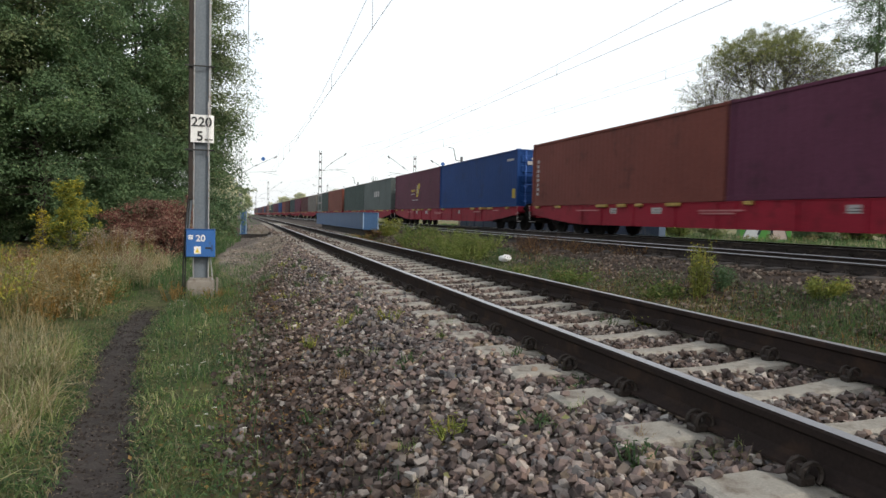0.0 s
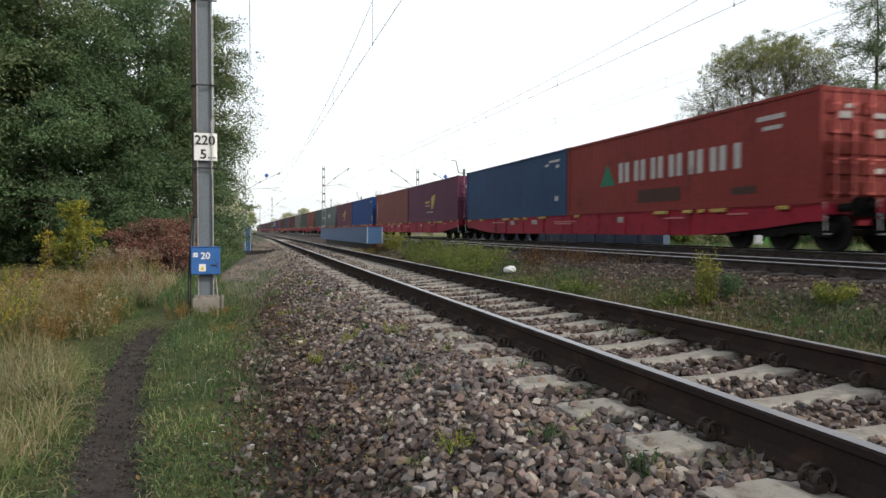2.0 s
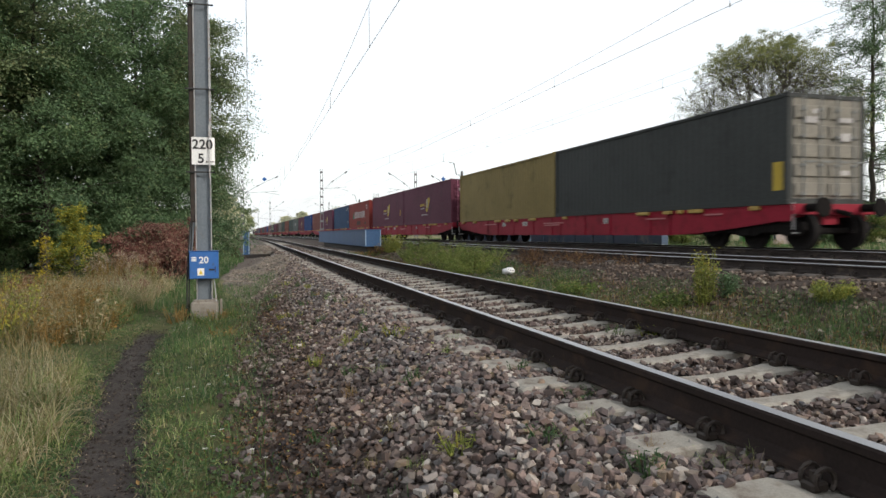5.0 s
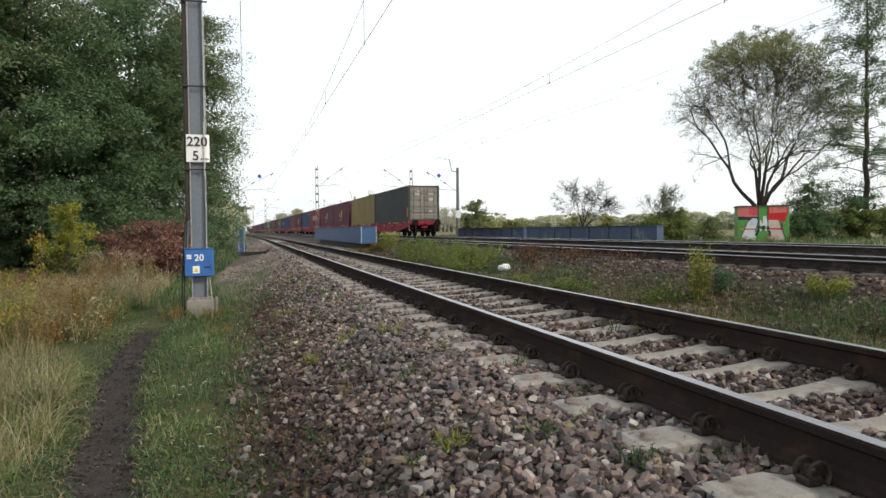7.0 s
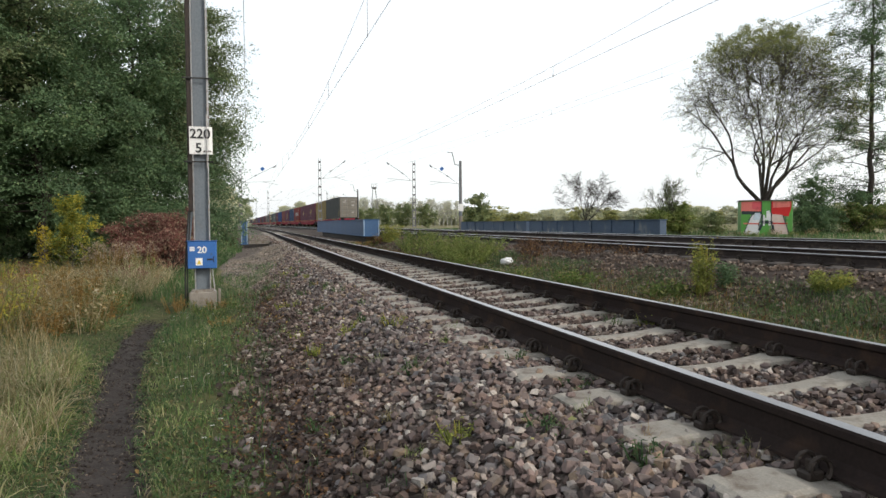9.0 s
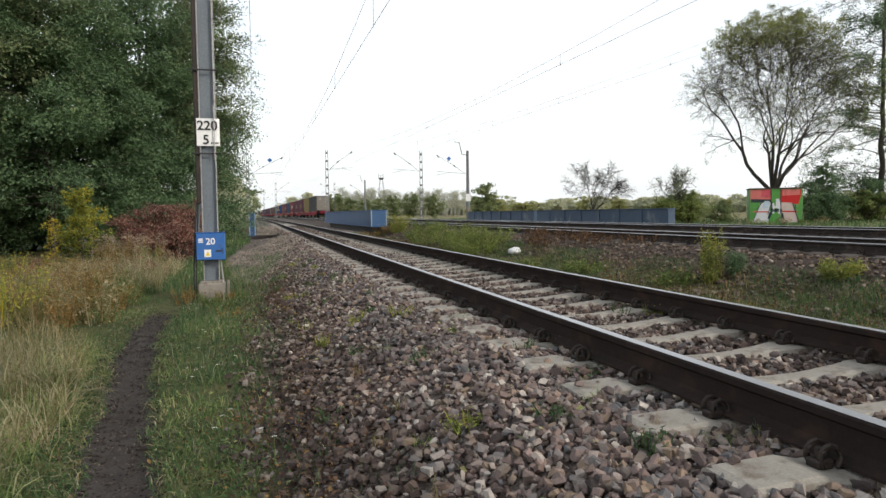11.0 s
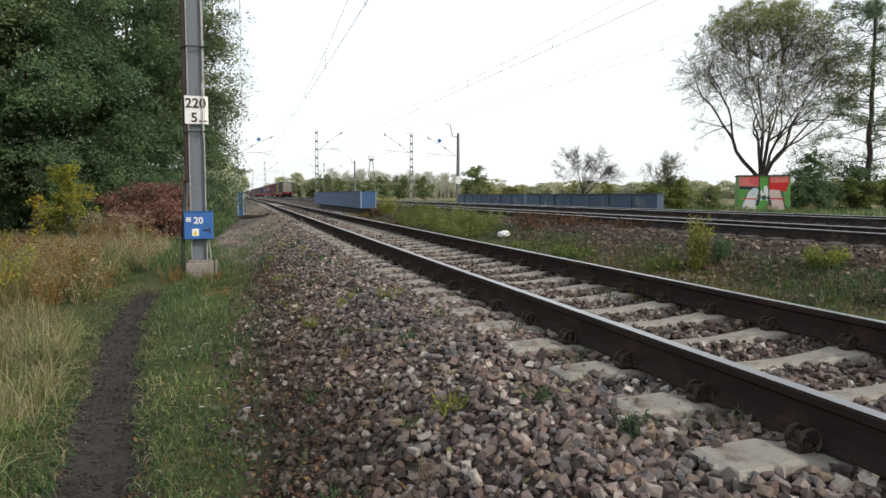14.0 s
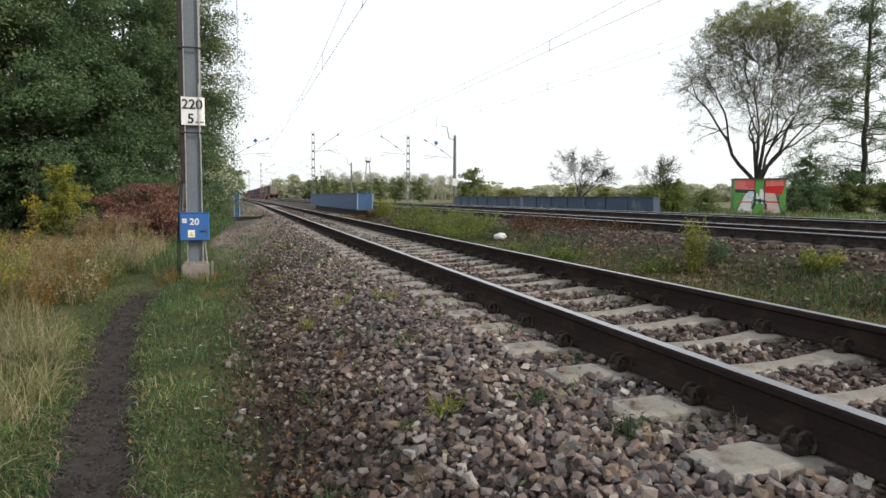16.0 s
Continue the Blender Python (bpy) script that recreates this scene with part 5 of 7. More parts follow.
# ---- painted hut ----
def build_hut():
    hut = empty("concrete_hut", pose(31.45, 34.6, -0.05, 0, 0, -36), "small flat-roofed hut covered in red, green and white graffiti", "hut")
    w, d, h = 2.98, 2.4, 2.22
    bm = bmesh.new()
    box(bm, -w / 2, w / 2, 0, d, -0.1, h, 0.02)
    part("wall", bm, paint("hut_wall", (0.16, 0.30, 0.12)), hut)
    bm = bmesh.new()
    box(bm, -w / 2 - 0.07, w / 2 + 0.07, -0.07, d + 0.07, h + 0.001, h + 0.06, 0.015)
    part("roof_slab", bm, paint("roof_felt", (0.07, 0.06, 0.055)), hut)
    green, red, pink, white, dark, blush = (paint(*c) for c in (("graffiti_green", (0.10, 0.30, 0.07)), ("graffiti_red", (0.50, 0.03, 0.03)), ("graffiti_pink", (0.60, 0.17, 0.15)),
                                            ("graffiti_white", (0.66, 0.68, 0.70)), ("graffiti_dark", (0.03, 0.045, 0.05)), ("graffiti_blush", (0.56, 0.46, 0.42))))

    def shape(out, mat, lift):
        bm = bmesh.new()
        prism(bm, [(-w / 2 + a * w, b * h) for a, b in out], "y", -0.002 - lift * 0.004, 0.005 - lift * 0.004)
        part("graffiti_shape", bm, mat, hut)
    shape([(0.01, .70), (.40, .68), (.40, .99), (.01, .98)], pink, 0)
    shape([(0.22, .78), (.40, .74), (.40, .99), (.22, .97)], paint("graffiti_rose", (0.56, 0.10, 0.12)), 1)
    shape([(.58, .60), (.97, .55), (.97, .98), (.58, .98)], red, 0)
    shape([(.62, .80), (.95, .82), (.95, .98), (.62, .98)], pink, 1)
    shape([(.40, .55), (.58, .55), (.58, 1.0), (.40, 1.0)], green, 1)
    shape([(.01, .02), (.06, .05), (.22, .66), (.01, .62)], green, 0)
    shape([(.90, .12), (.99, .02), (.99, .90), (.93, .60)], green, 1)
    shape([(.02, .62), (.40, .62), (.40, .70), (.02, .72)], dark, 1)
    shape([(.05, .05), (.36, .05), (.40, .62), (.20, .60)], white, 1)
    shape([(.60, .05), (.93, .05), (.80, .60), (.58, .62)], blush, 1)
    shape([(.36, .03), (.44, .03), (.50, .40), (.40, .45)], green, 2)
    shape([(.46, .02), (.55, .02), (.55, .46), (.46, .46)], green, 3)
    shape([(.40, .36), (.62, .34), (.62, .42), (.40, .45)], dark, 4)
    shape([(.44, .45), (.56, .45), (.56, .72), (.50, .72), (.50, .52), (.44, .52)], white, 3)
    shape([(.06, .34), (.36, .33), (.36, .37), (.06, .38)], pink, 2)
    shape([(.62, .34), (.90, .33), (.90, .37), (.62, .38)], red, 2)
    shape([(.24, .46), (.36, .46), (.38, .66), (.28, .66)], paint("graffiti_ice", (0.50, 0.60, 0.68)), 3)
    shape([(.43, .30), (.47, .30), (.47, .60), (.43, .60)], white, 4)
    shape([(.54, .30), (.58, .30), (.58, .66), (.54, .66)], white, 4)
    shape([(.34, .16), (.39, .16), (.44, .34), (.38, .34)], dark, 4)
    shape([(.60, .16), (.66, .16), (.64, .32), (.60, .32)], dark, 4)
    shape([(.86, .42), (.97, .42), (.97, .56), (.93, .56), (.93, .48), (.86, .48)], green, 3)
    for a, b in (((.14, .44), (.25, .66)), ((.42, .30), (.42, .62)), ((.59, .30), (.59, .66)), ((.86, .42), (.86, .56)), ((.05, .05), (.21, .62)), ((.93, .05), (.80, .60)), ((.34, .28), (.41, .62)), ((.56, .2), (.62, .12)), ((.40, .55), (.40, .98)), ((.58, .55), (.58, .98))):
        shape([(a[0], a[1]), (a[0] + .014, a[1]), (b[0] + .014, b[1]), (b[0], b[1])], dark, 5)


build_hut()


def build_bag():
    """A crumpled white plastic sack lying among the weeds."""
    bm = bmesh.new()
    bmesh.ops.create_icosphere(bm, subdivisions=3, radius=1.0)
    for v in bm.verts:
        k = 1 + 0.28 * noise.noise(v.co * 1.7) + 0.16 * noise.noise(v.co * 4.1)
        v.co = Vector((v.co.x * 0.185 * k, v.co.y * 0.14 * k, max(v.co.z, -0.8) * 0.105 * k))
    ob = part("plastic_sack", bm, MAT["bag"], None, smooth=True)
    ob.matrix_basis = pose(6.82, 17.0, float(ground_z(6.82, 17.0)) + 0.10, 0, 0, 12)
    for x, z, w, h in ((-0.09, 0.01, 0.03, 0.05), (-0.03, -0.01, 0.02, 0.06), (0.03, 0.015, 0.05, 0.018), (0.05, -0.03, 0.02, 0.04)):
        bm = bmesh.new()
        box(bm, x, x + w, -0.138 + abs(x) * 0.25, -0.05, z, z + h, 0.004)
        part("printed_mark", bm, MAT["ink"], ob, "dark printed mark")
    tagged(ob, "crumpled white plastic sack lying in the weeds", "sack")


build_bag()


# ---- plants ----
def blade_mesh(name, x, y, z, h, w, lean, rng):
    """Grass blades, each of three triangles, bent over its own way."""
    n = len(x)
    a = rng.uniform(0, math.tau, n)
    b = a + rng.uniform(1.0, 2.2, n)
    side = np.stack([np.cos(a), np.sin(a), np.zeros(n)], 1) * (w / 2)[:, None]
    over = np.stack([np.cos(b), np.sin(b), np.zeros(n)], 1)
    p = np.stack([x, y, z], 1)
    up = np.zeros((n, 3))
    up[:, 2] = 1
    mid = p + up * (h * 0.55)[:, None] + over * (h * lean * 0.25)[:, None]
    tip = p + up * (h * np.clip(1 - lean * 0.35, 0.3, 1))[:, None] + over * (h * lean)[:, None]
    v = np.stack([p - side, p + side, mid - side * 0.75, mid + side * 0.75, tip], 1).reshape(-1, 3)
    i = (np.arange(n) * 5)[:, None]
    f = np.concatenate([i + np.array([[0, 1, 3]]), i + np.array([[0, 3, 2]]), i + np.array([[2, 3, 4]])], 1).reshape(-1, 3)
    return fast_mesh(name, v, f)


def arc_mesh(name, x, y, z, length, w, arch, rng):
    """Long blades that rise and bow over, each a tapering strip of four steps."""
    n = len(x)
    a = rng.uniform(0, math.tau, n)
    out = np.stack([np.cos(a), np.sin(a), np.zeros(n)], 1)
    side = np.stack([-np.sin(a), np.cos(a), rng.normal(0, 0.3, n)], 1) * (w / 2)[:, None]
    p, tilt = np.stack([x, y, z], 1), rng.uniform(0.05, 0.4, n)
    rows = []
    for k in range(4):
        rows += [p - side * (1 - 0.2 * k), p + side * (1 - 0.2 * k)]
        tilt = tilt + arch * 0.25 * (0.6 + 0.4 * k)
        p = p + (out * np.sin(tilt)[:, None] + np.array([0, 0, 1]) * np.cos(tilt)[:, None]) * (length / 4)[:, None]
        p[:, 2] = np.maximum(p[:, 2], z + 0.012)
    v = np.stack(rows + [p], 1).reshape(-1, 3)
    i = (np.arange(n) * 9)[:, None]
    f = np.concatenate([i + np.array([q]) for k in range(3) for q in ([2 * k, 2 * k + 1, 2 * k + 3], [2 * k, 2 * k + 3, 2 * k + 2])] + [i + np.array([[6, 7, 8]])], 1).reshape(-1, 3)
    return fast_mesh(name, v, f)


def leaf_mesh(name, pos, size, rng, droop=0.0, slim=0.55, facing=None):
    """Single leaves: folded diamonds of two triangles, turned at random."""
    n = len(pos)
    up = rng.normal(0, 0.5, (n, 3)) + np.array([0, 0, 1.0])
    if facing is not None:
        up = rng.normal(0, 0.33, (n, 3)) + facing + np.array([0, 0, 0.45])
    up /= np.linalg.norm(up, axis=1)[:, None]
    a = np.cross(up, rng.normal(0, 1, (n, 3)))
    a /= np.linalg.norm(a, axis=1)[:, None] + 1e-9
    r = np.stack([a, np.cross(up, a), up], 2)
    base = np.array([(-0.5, 0, 0), (0, -0.5 * slim, 0.08), (0.5, 0, -0.05), (0, 0.5 * slim, 0.08)])
    v = np.einsum("nij,vj->nvi", r, base) * size[:, None, None]
    if droop:
        v[:, :, 2] *= 1 + droop
        v[:, :, :2] *= 1 - droop * 0.45
    v = (v + pos[:, None, :]).reshape(-1, 3)
    i = (np.arange(n) * 4)[:, None]
    f = np.concatenate([i + np.array([[0, 1, 2]]), i + np.array([[0, 2, 3]])], 1).reshape(-1, 3)
    return fast_mesh(name, v, f)


def limb_mesh(name, segs, sides=6):
    """Tapered limbs from segments (p0, p1, r0, r1)."""
    p0, p1 = np.array([s[0] for s in segs]), np.array([s[1] for s in segs])
    r0, r1 = np.array([s[2] for s in segs]), np.array([s[3] for s in segs])
    d = p1 - p0
    d /= np.linalg.norm(d, axis=1)[:, None] + 1e-9
    ref = np.where(np.abs(d[:, :1]) < 0.8, np.array([[1.0, 0, 0]]), np.array([[0, 1.0, 0]]))
    u = np.cross(d, ref)
    u /= np.linalg.norm(u, axis=1)[:, None]
    w = np.cross(d, u)
    a = np.arange(sides) * math.tau / sides
    ring = u[:, None, :] * np.cos(a)[None, :, None] + w[:, None, :] * np.sin(a)[None, :, None]
    v = np.concatenate([p0[:, None, :] + ring * r0[:, None, None], p1[:, None, :] + ring * r1[:, None, None]], 1).reshape(-1, 3)
    k = np.arange(sides)
    q = np.stack([k, (k + 1) % sides, (k + 1) % sides + sides, k + sides], 1)
    f = (np.arange(len(segs)) * 2 * sides)[:, None, None] + q[None]
    return fast_mesh(name, v, f.reshape(-1, 4))


def grow(rng, height, trunk_r, stems=1, bare=0.25, spread=0.6, levels=4, fan=3, up=0.35, first=0.45, wobble=0.12, flare=0.32):
    """Skeleton of a tree: trunk segments, twig segments and the tips where leaves sit."""
    trunk, twigs, tips = [], [], []

    def limb(p, d, length, r, level):
        n = 4 if level < 2 else 3
        for i in range(n):
            d = (d + Vector((rng.gauss(0, wobble), rng.gauss(0, wobble), rng.gauss(0, wobble) + up * 0.12))).normalized()
            q = p + d * (length / n)
            r2 = r * (0.86 if i < n - 1 else 0.75)
            (trunk if level == 0 else twigs).append((tuple(p), tuple(q), r, r2))
            p, r = q, r2
            if level + 1 < levels and (level > 0 or (i + 1) / n > bare):
                for _ in range(fan if i == n - 1 else max(1, fan - 1)):
                    a = rng.uniform(0, math.tau)
                    side = d.orthogonal().normalized()
                    side.rotate(Matrix.Rotation(a, 3, d))
                    nd = (d * (1 - spread) + side * spread * rng.uniform(0.7, 1.3) + Vector((0, 0, up * 0.4))).normalized()
                    limb(p, nd, length * rng.uniform(0.50, 0.72) * (1.0 if level else first / 0.45 * 0.85), r * rng.uniform(0.45, 0.62), level + 1)
            if level >= levels - 2:
                tips.append(tuple(p))
    for s in range(stems):
        a = rng.uniform(0, math.tau) if stems > 1 else 0
        d = Vector((math.cos(a) * flare, math.sin(a) * flare, 1)).normalized() if stems > 1 else Vector((rng.gauss(0, .03), rng.gauss(0, .03), 1)).normalized()
        limb(Vector((0, 0, -0.15)), d, height * first * rng.uniform(0.9, 1.1), trunk_r * rng.uniform(0.75, 1.0), 0)
    return trunk, twigs, np.array(tips)


def fit_tree(trunk, twigs, tips, height, width):
    """Scales a skeleton to a height and width picked to fit the camera's view."""
    top, reach = np.percentile(tips[:, 2], 99), np.percentile(np.abs(tips[:, :2]).max(1), 96) * 2
    k = np.array([width / reach, width / reach, height / top])

    def s(seg):
        return [(tuple(np.array(a) * k), tuple(np.array(b) * k), r, q) for a, b, r, q in seg]
    return s(trunk), s(twigs), tips * k


def tree(name, m, height, width, trunk_r, leaves, leaf, clump, mat, bark, label, seed, group="", category="tree", sides=6, droop=0.0, slim=0.55, trunk_label="", plain=False, thin=0.0, top_bias=0.0, fill=0, low=0.1, shell=0.0, **shape):
    rng, nr = random.Random(seed), np.random.default_rng(seed)
    trunk, twigs, tips = fit_tree(*grow(rng, height, trunk_r, **shape), height * 0.94, width)
    twigs = [(a, b, max(r, thin), max(q, thin * 0.7)) for a, b, r, q in twigs]
    ob = empty(name, m, label, category, group)
    link_mesh("trunk", limb_mesh("trunk", trunk, sides), [bark], ob, trunk_label, smooth=True)
    link_mesh("branching", limb_mesh("branching", twigs, max(3, sides - 2)), [bark], ob, smooth=True)["kind"] = "stuff"
    if leaves:
        if fill:
            # clumps spread through an uneven egg-shaped crown, or over its outer shell
            d = nr.normal(0, 1, (fill, 3))
            d /= np.linalg.norm(d, axis=1)[:, None]
            if shell:
                d[:, 2] = np.abs(d[:, 2]) * 1.0 + 0.02
                d /= np.linalg.norm(d, axis=1)[:, None]
            lump = 1 + 0.16 * np.array([noise.noise(Vector(q) * 2.3 + Vector((seed, 0, 0))) for q in d]) * 1.6
            r = lump * (nr.uniform(shell, 1.0, fill) if shell else nr.random(fill) ** 0.4)
            zc, hz = (low + 1) / 2 * height, (1 - low) / 2 * height
            if shell:
                zc, hz = low * height, (1 - low) * height
            more = np.stack([d[:, 0] * r * width / 2, d[:, 1] * r * width / 2, zc + d[:, 2] * r * hz], 1)
            more[:, :2] *= np.clip(0.75 + 0.5 * (more[:, 2:3] / height), 0.75, 1.0) if not shell else 1
            some = nr.permutation(len(tips))[:fill // 2]
            tips = np.concatenate([tips[some], more])
        wgt = np.ones(len(tips))
        if top_bias:
            wgt = np.clip((tips[:, 2] / tips[:, 2].max()) ** top_bias, 0.01, 1)
        which = nr.choice(len(tips), leaves, p=wgt / wgt.sum())
        off = nr.normal(0, 1, (leaves, 3))
        off *= (nr.random(leaves) ** 0.45 / np.linalg.norm(off, axis=1))[:, None] * clump * 1.75 * np.array([1, 1, 0.62])
        if droop:
            off[:, 2] -= np.abs(nr.normal(0, clump * 1.2, leaves))
        pos = tips[which] + off
        pos[:, 2] = np.maximum(pos[:, 2], 0.05)
        size = nr.uniform(0.7, 1.3, leaves) * leaf
        if fill and not shell:
            # broader inner foliage closes the crown
            inner = nr.random(leaves) < 0.22
            pos[inner, :2] *= 0.62
            size[inner] *= 2.1
        link_mesh("crown", leaf_mesh("crown", pos, size, nr, droop, slim, None if plain else off / (clump * 1.6)), [mat], ob)
    return ob


def fork_tree(name, m, height, width, fork, trunk_r, limbs, leaves, leaf, mat, bark, label, seed, thin=0.012, top=1.2, clump=0.2, depth=6, wide=62, twiggy=2, fringe=0, bend=0.14, cap=0.72):
    """A tree whose limbs rise from a low fork, part again and again and end in fine drooping twigs under a dome."""
    rng, nr = random.Random(seed), np.random.default_rng(seed)
    ob = empty(name, m, label, "tree")
    mid, rx, rz = height * 0.50, width / 2, height * 0.50
    trunk = [((0, 0, -0.2), (0.05, 0, fork * 0.5), trunk_r * 1.15, trunk_r), ((0.05, 0, fork * 0.5), (0.0, 0, fork), trunk_r, trunk_r * 0.95)]
    boughs, twigs, spots = [], [], []

    def outside(p):
        return (p.x / rx) ** 2 + (p.y / rx) ** 2 + ((p.z - mid) / (rz if p.z > mid else rz * 0.82)) ** 2

    def spray(p, d, length):
        for _ in range(2):
            d = (d + Vector((rng.gauss(0, .28), rng.gauss(0, .28), rng.gauss(-0.16, .22)))).normalized()
            q = p + d * length * 0.5
            twigs.append((tuple(p), tuple(q), thin, thin * 0.7))
            spots.append(q)
            for _ in range(2):
                e = (d + Vector((rng.gauss(0, .55), rng.gauss(0, .55), rng.gauss(-0.22, .4)))).normalized()
                q2 = q + e * length * rng.uniform(0.25, 0.5)
                twigs.append((tuple(q), tuple(q2), thin * 0.7, thin * 0.45))
                spots.append(q2)
            p = q

    def limb(p, d, length, r, level):
        for k in range(4):
            flat = Vector((p.x, p.y, 0))
            flat = flat.normalized() if flat.length > 0.3 else Vector()
            d = (d + Vector((rng.gauss(0, bend), rng.gauss(0, bend), rng.gauss(0.03, bend * 14 / 19))) + flat * ((0.06 if fringe else 0.085) if level < 3 else 0.02)).normalized()
            q = p + d * (length / 4)
            if outside(q) > 1.0:
                for _ in range(twiggy + 1):
                    spray(p, d, height * rng.uniform(0.05, 0.09))
                return
            r2 = max(thin, r * 0.92)
            boughs.append((tuple(p), tuple(q), r, r2))
            p, r = q, r2
            if level >= 1:
                for _ in range(twiggy):
                    side = d.orthogonal().normalized()
                    side.rotate(Matrix.Rotation(rng.uniform(0, math.tau), 3, d))
                    spray(p, (d * 0.5 + side * 0.8).normalized(), height * rng.uniform(0.04, 0.09))
        if level + 1 >= depth:
            for _ in range(twiggy + 1):
                spray(p, d, height * rng.uniform(0.05, 0.09))
            return
        side = d.orthogonal().normalized()
        side.rotate(Matrix.Rotation(rng.uniform(0, math.tau), 3, d))
        n = 2 if rng.random() < 0.62 else 3
        for j in range(n):
            s2 = side.copy()
            s2.rotate(Matrix.Rotation(math.tau * j / n + rng.uniform(-.4, .4), 3, d))
            limb(p, (d + s2 * rng.uniform(0.22, 0.62)).normalized(), length * rng.uniform(0.68, 0.92), r * rng.uniform(0.60, 0.80), level + 1)
    for i in range(limbs):
        a = math.tau * (i + 0.3 * rng.random()) / limbs
        e = radians(rng.uniform(6, 22) if i % 2 else rng.uniform(wide * 0.5, wide * 0.85))
        limb(Vector((0, 0, fork * rng.uniform(0.92, 1.0))), Vector((math.cos(a) * math.sin(e), math.sin(a) * math.sin(e), math.cos(e))), height * rng.uniform(0.20, 0.27), trunk_r * rng.uniform(0.30, 0.44), 0)
    # fine arching shoots close the dome between the limbs' ends
    ends = np.array([b[1] for b in boughs])
    for _ in range(fringe):
        g = Vector((rng.gauss(0, 1), rng.gauss(0, 1), abs(rng.gauss(0, 1.3)) + 0.30)).normalized()
        lump = 1 + 0.13 * noise.noise(g * 2.1 + Vector((seed, 0, 0))) + 0.07 * noise.noise(g * 5.3)
        rr = rng.uniform(0.80, 1.0) * lump
        q = Vector((g.x * rx * rr * 0.9, g.y * rx * rr * 0.9, mid + g.z * rz * rr))
        inner = Vector((q.x * 0.72, q.y * 0.72, mid + (q.z - mid) * 0.72))
        k = int(np.argmin(((ends - np.array(tuple(inner))) ** 2).sum(1)))
        p = Vector(ends[k])
        c = p.lerp(q, 0.5) + Vector((rng.gauss(0, .2), rng.gauss(0, .2), 0.35))
        twigs.append((tuple(p), tuple(c), thin * 1.5, thin * 1.1))
        twigs.append((tuple(c), tuple(q), thin * 1.1, thin * 0.7))
        for _ in range(2):
            spray(q, (q - c).normalized(), height * rng.uniform(0.04, 0.07))
    link_mesh("trunk", limb_mesh("trunk", trunk, 10), [bark], ob, smooth=True)
    link_mesh("limb", limb_mesh("limb", boughs, 6), [bark], ob, smooth=True)["kind"] = "stuff"
    link_mesh("branching", limb_mesh("branching", twigs, 3), [bark], ob, smooth=True)["kind"] = "stuff"
    pts = np.array([tuple(p) for p in spots])
    high = np.clip((pts[:, 2] - fork) / (height - fork), 0, 1)
    out = np.sqrt((pts[:, 0] / rx) ** 2 + (pts[:, 1] / rx) ** 2 + ((pts[:, 2] - mid) / rz) ** 2)
    wgt = (0.60 + top * 3 * np.clip(high - cap, 0, 1)) * (0.10 + np.clip(out - 0.35, 0, 1) ** 1.6)
    # crowded twigs carry fewer leaves each
    cell = np.floor(pts / 0.9).astype(int)
    _, at, many = np.unique(cell, axis=0, return_inverse=True, return_counts=True)
    wgt = wgt / many[at.ravel()] ** 0.7
    which = nr.choice(len(pts), leaves, p=wgt / wgt.sum())
    off = nr.normal(0, clump, (leaves, 3)) * np.array([1, 1, 0.9])
    link_mesh("crown", leaf_mesh("crown", pts[which] + off, nr.uniform(0.7, 1.3, leaves) * leaf, nr, slim=0.5, droop=0.2), [mat], ob)
    return ob


def pole_tree(name, m, height, width, trunk_r, limbs, leaves, leaf, mat, bark, label, seed):
    """A tall tree with one straight trunk and short uneven side limbs that carry loose leafy tufts."""
    rng, nr = random.Random(seed), np.random.default_rng(seed)
    ob = empty(name, m, label, "tree")
    trunk, twigs, spots = [], [], []
    n, p = 14, Vector((0, 0, -0.2))
    axis = [p]
    for k in range(n):
        q = Vector((rng.gauss(0, .06), rng.gauss(0, .06), height * (k + 1) / n))
        trunk.append((tuple(p), tuple(q), trunk_r * (1 - 0.82 * k / n), trunk_r * (1 - 0.82 * (k + 1) / n)))
        axis.append(q)
        p = q
    for i in range(limbs):
        h = rng.uniform(0.14, 0.98)
        base = Vector((0, 0, h * height))
        a = rng.uniform(0, math.tau)
        reach = width / 2 * rng.uniform(0.45, 1.05) * (1.0 if h < 0.6 else 1.4 - h * 0.7)
        d = Vector((math.cos(a), math.sin(a), rng.uniform(0.0, 0.55)))
        p, r = base, trunk_r * 0.22 * (1.15 - h)
        for k in range(6):
            d = (d + Vector((rng.gauss(0, .16), rng.gauss(0, .16), rng.gauss(-0.06, .12)))).normalized()
            q = p + d * reach / 6
            twigs.append((tuple(p), tuple(q), max(0.012, r), max(0.012, r * 0.8)))
            p, r = q, r * 0.8
            if k:
                for _ in range(4):
                    e = (d + Vector((rng.gauss(0, .7), rng.gauss(0, .7), rng.gauss(0, .5)))).normalized()
                    q2 = p + e * rng.uniform(0.3, 0.9)
                    twigs.append((tuple(p), tuple(q2), 0.011, 0.007))
                    spots += [q2, p.lerp(q2, 0.6)]
    link_mesh("trunk", limb_mesh("trunk", trunk, 10), [bark], ob, "straight dark trunk", smooth=True)
    link_mesh("branching", limb_mesh("branching", twigs, 4), [bark], ob, smooth=True)["kind"] = "stuff"
    pts = np.array([tuple(p) for p in spots])
    which = nr.choice(len(pts), leaves, p=(lambda w: w / w.sum())(nr.random(len(pts)) ** 1.3))
    link_mesh("crown", leaf_mesh("crown", pts[which] + nr.normal(0, 0.15, (leaves, 3)), nr.uniform(0.7, 1.3, leaves) * leaf, nr, slim=0.55), [mat], ob)
    return ob


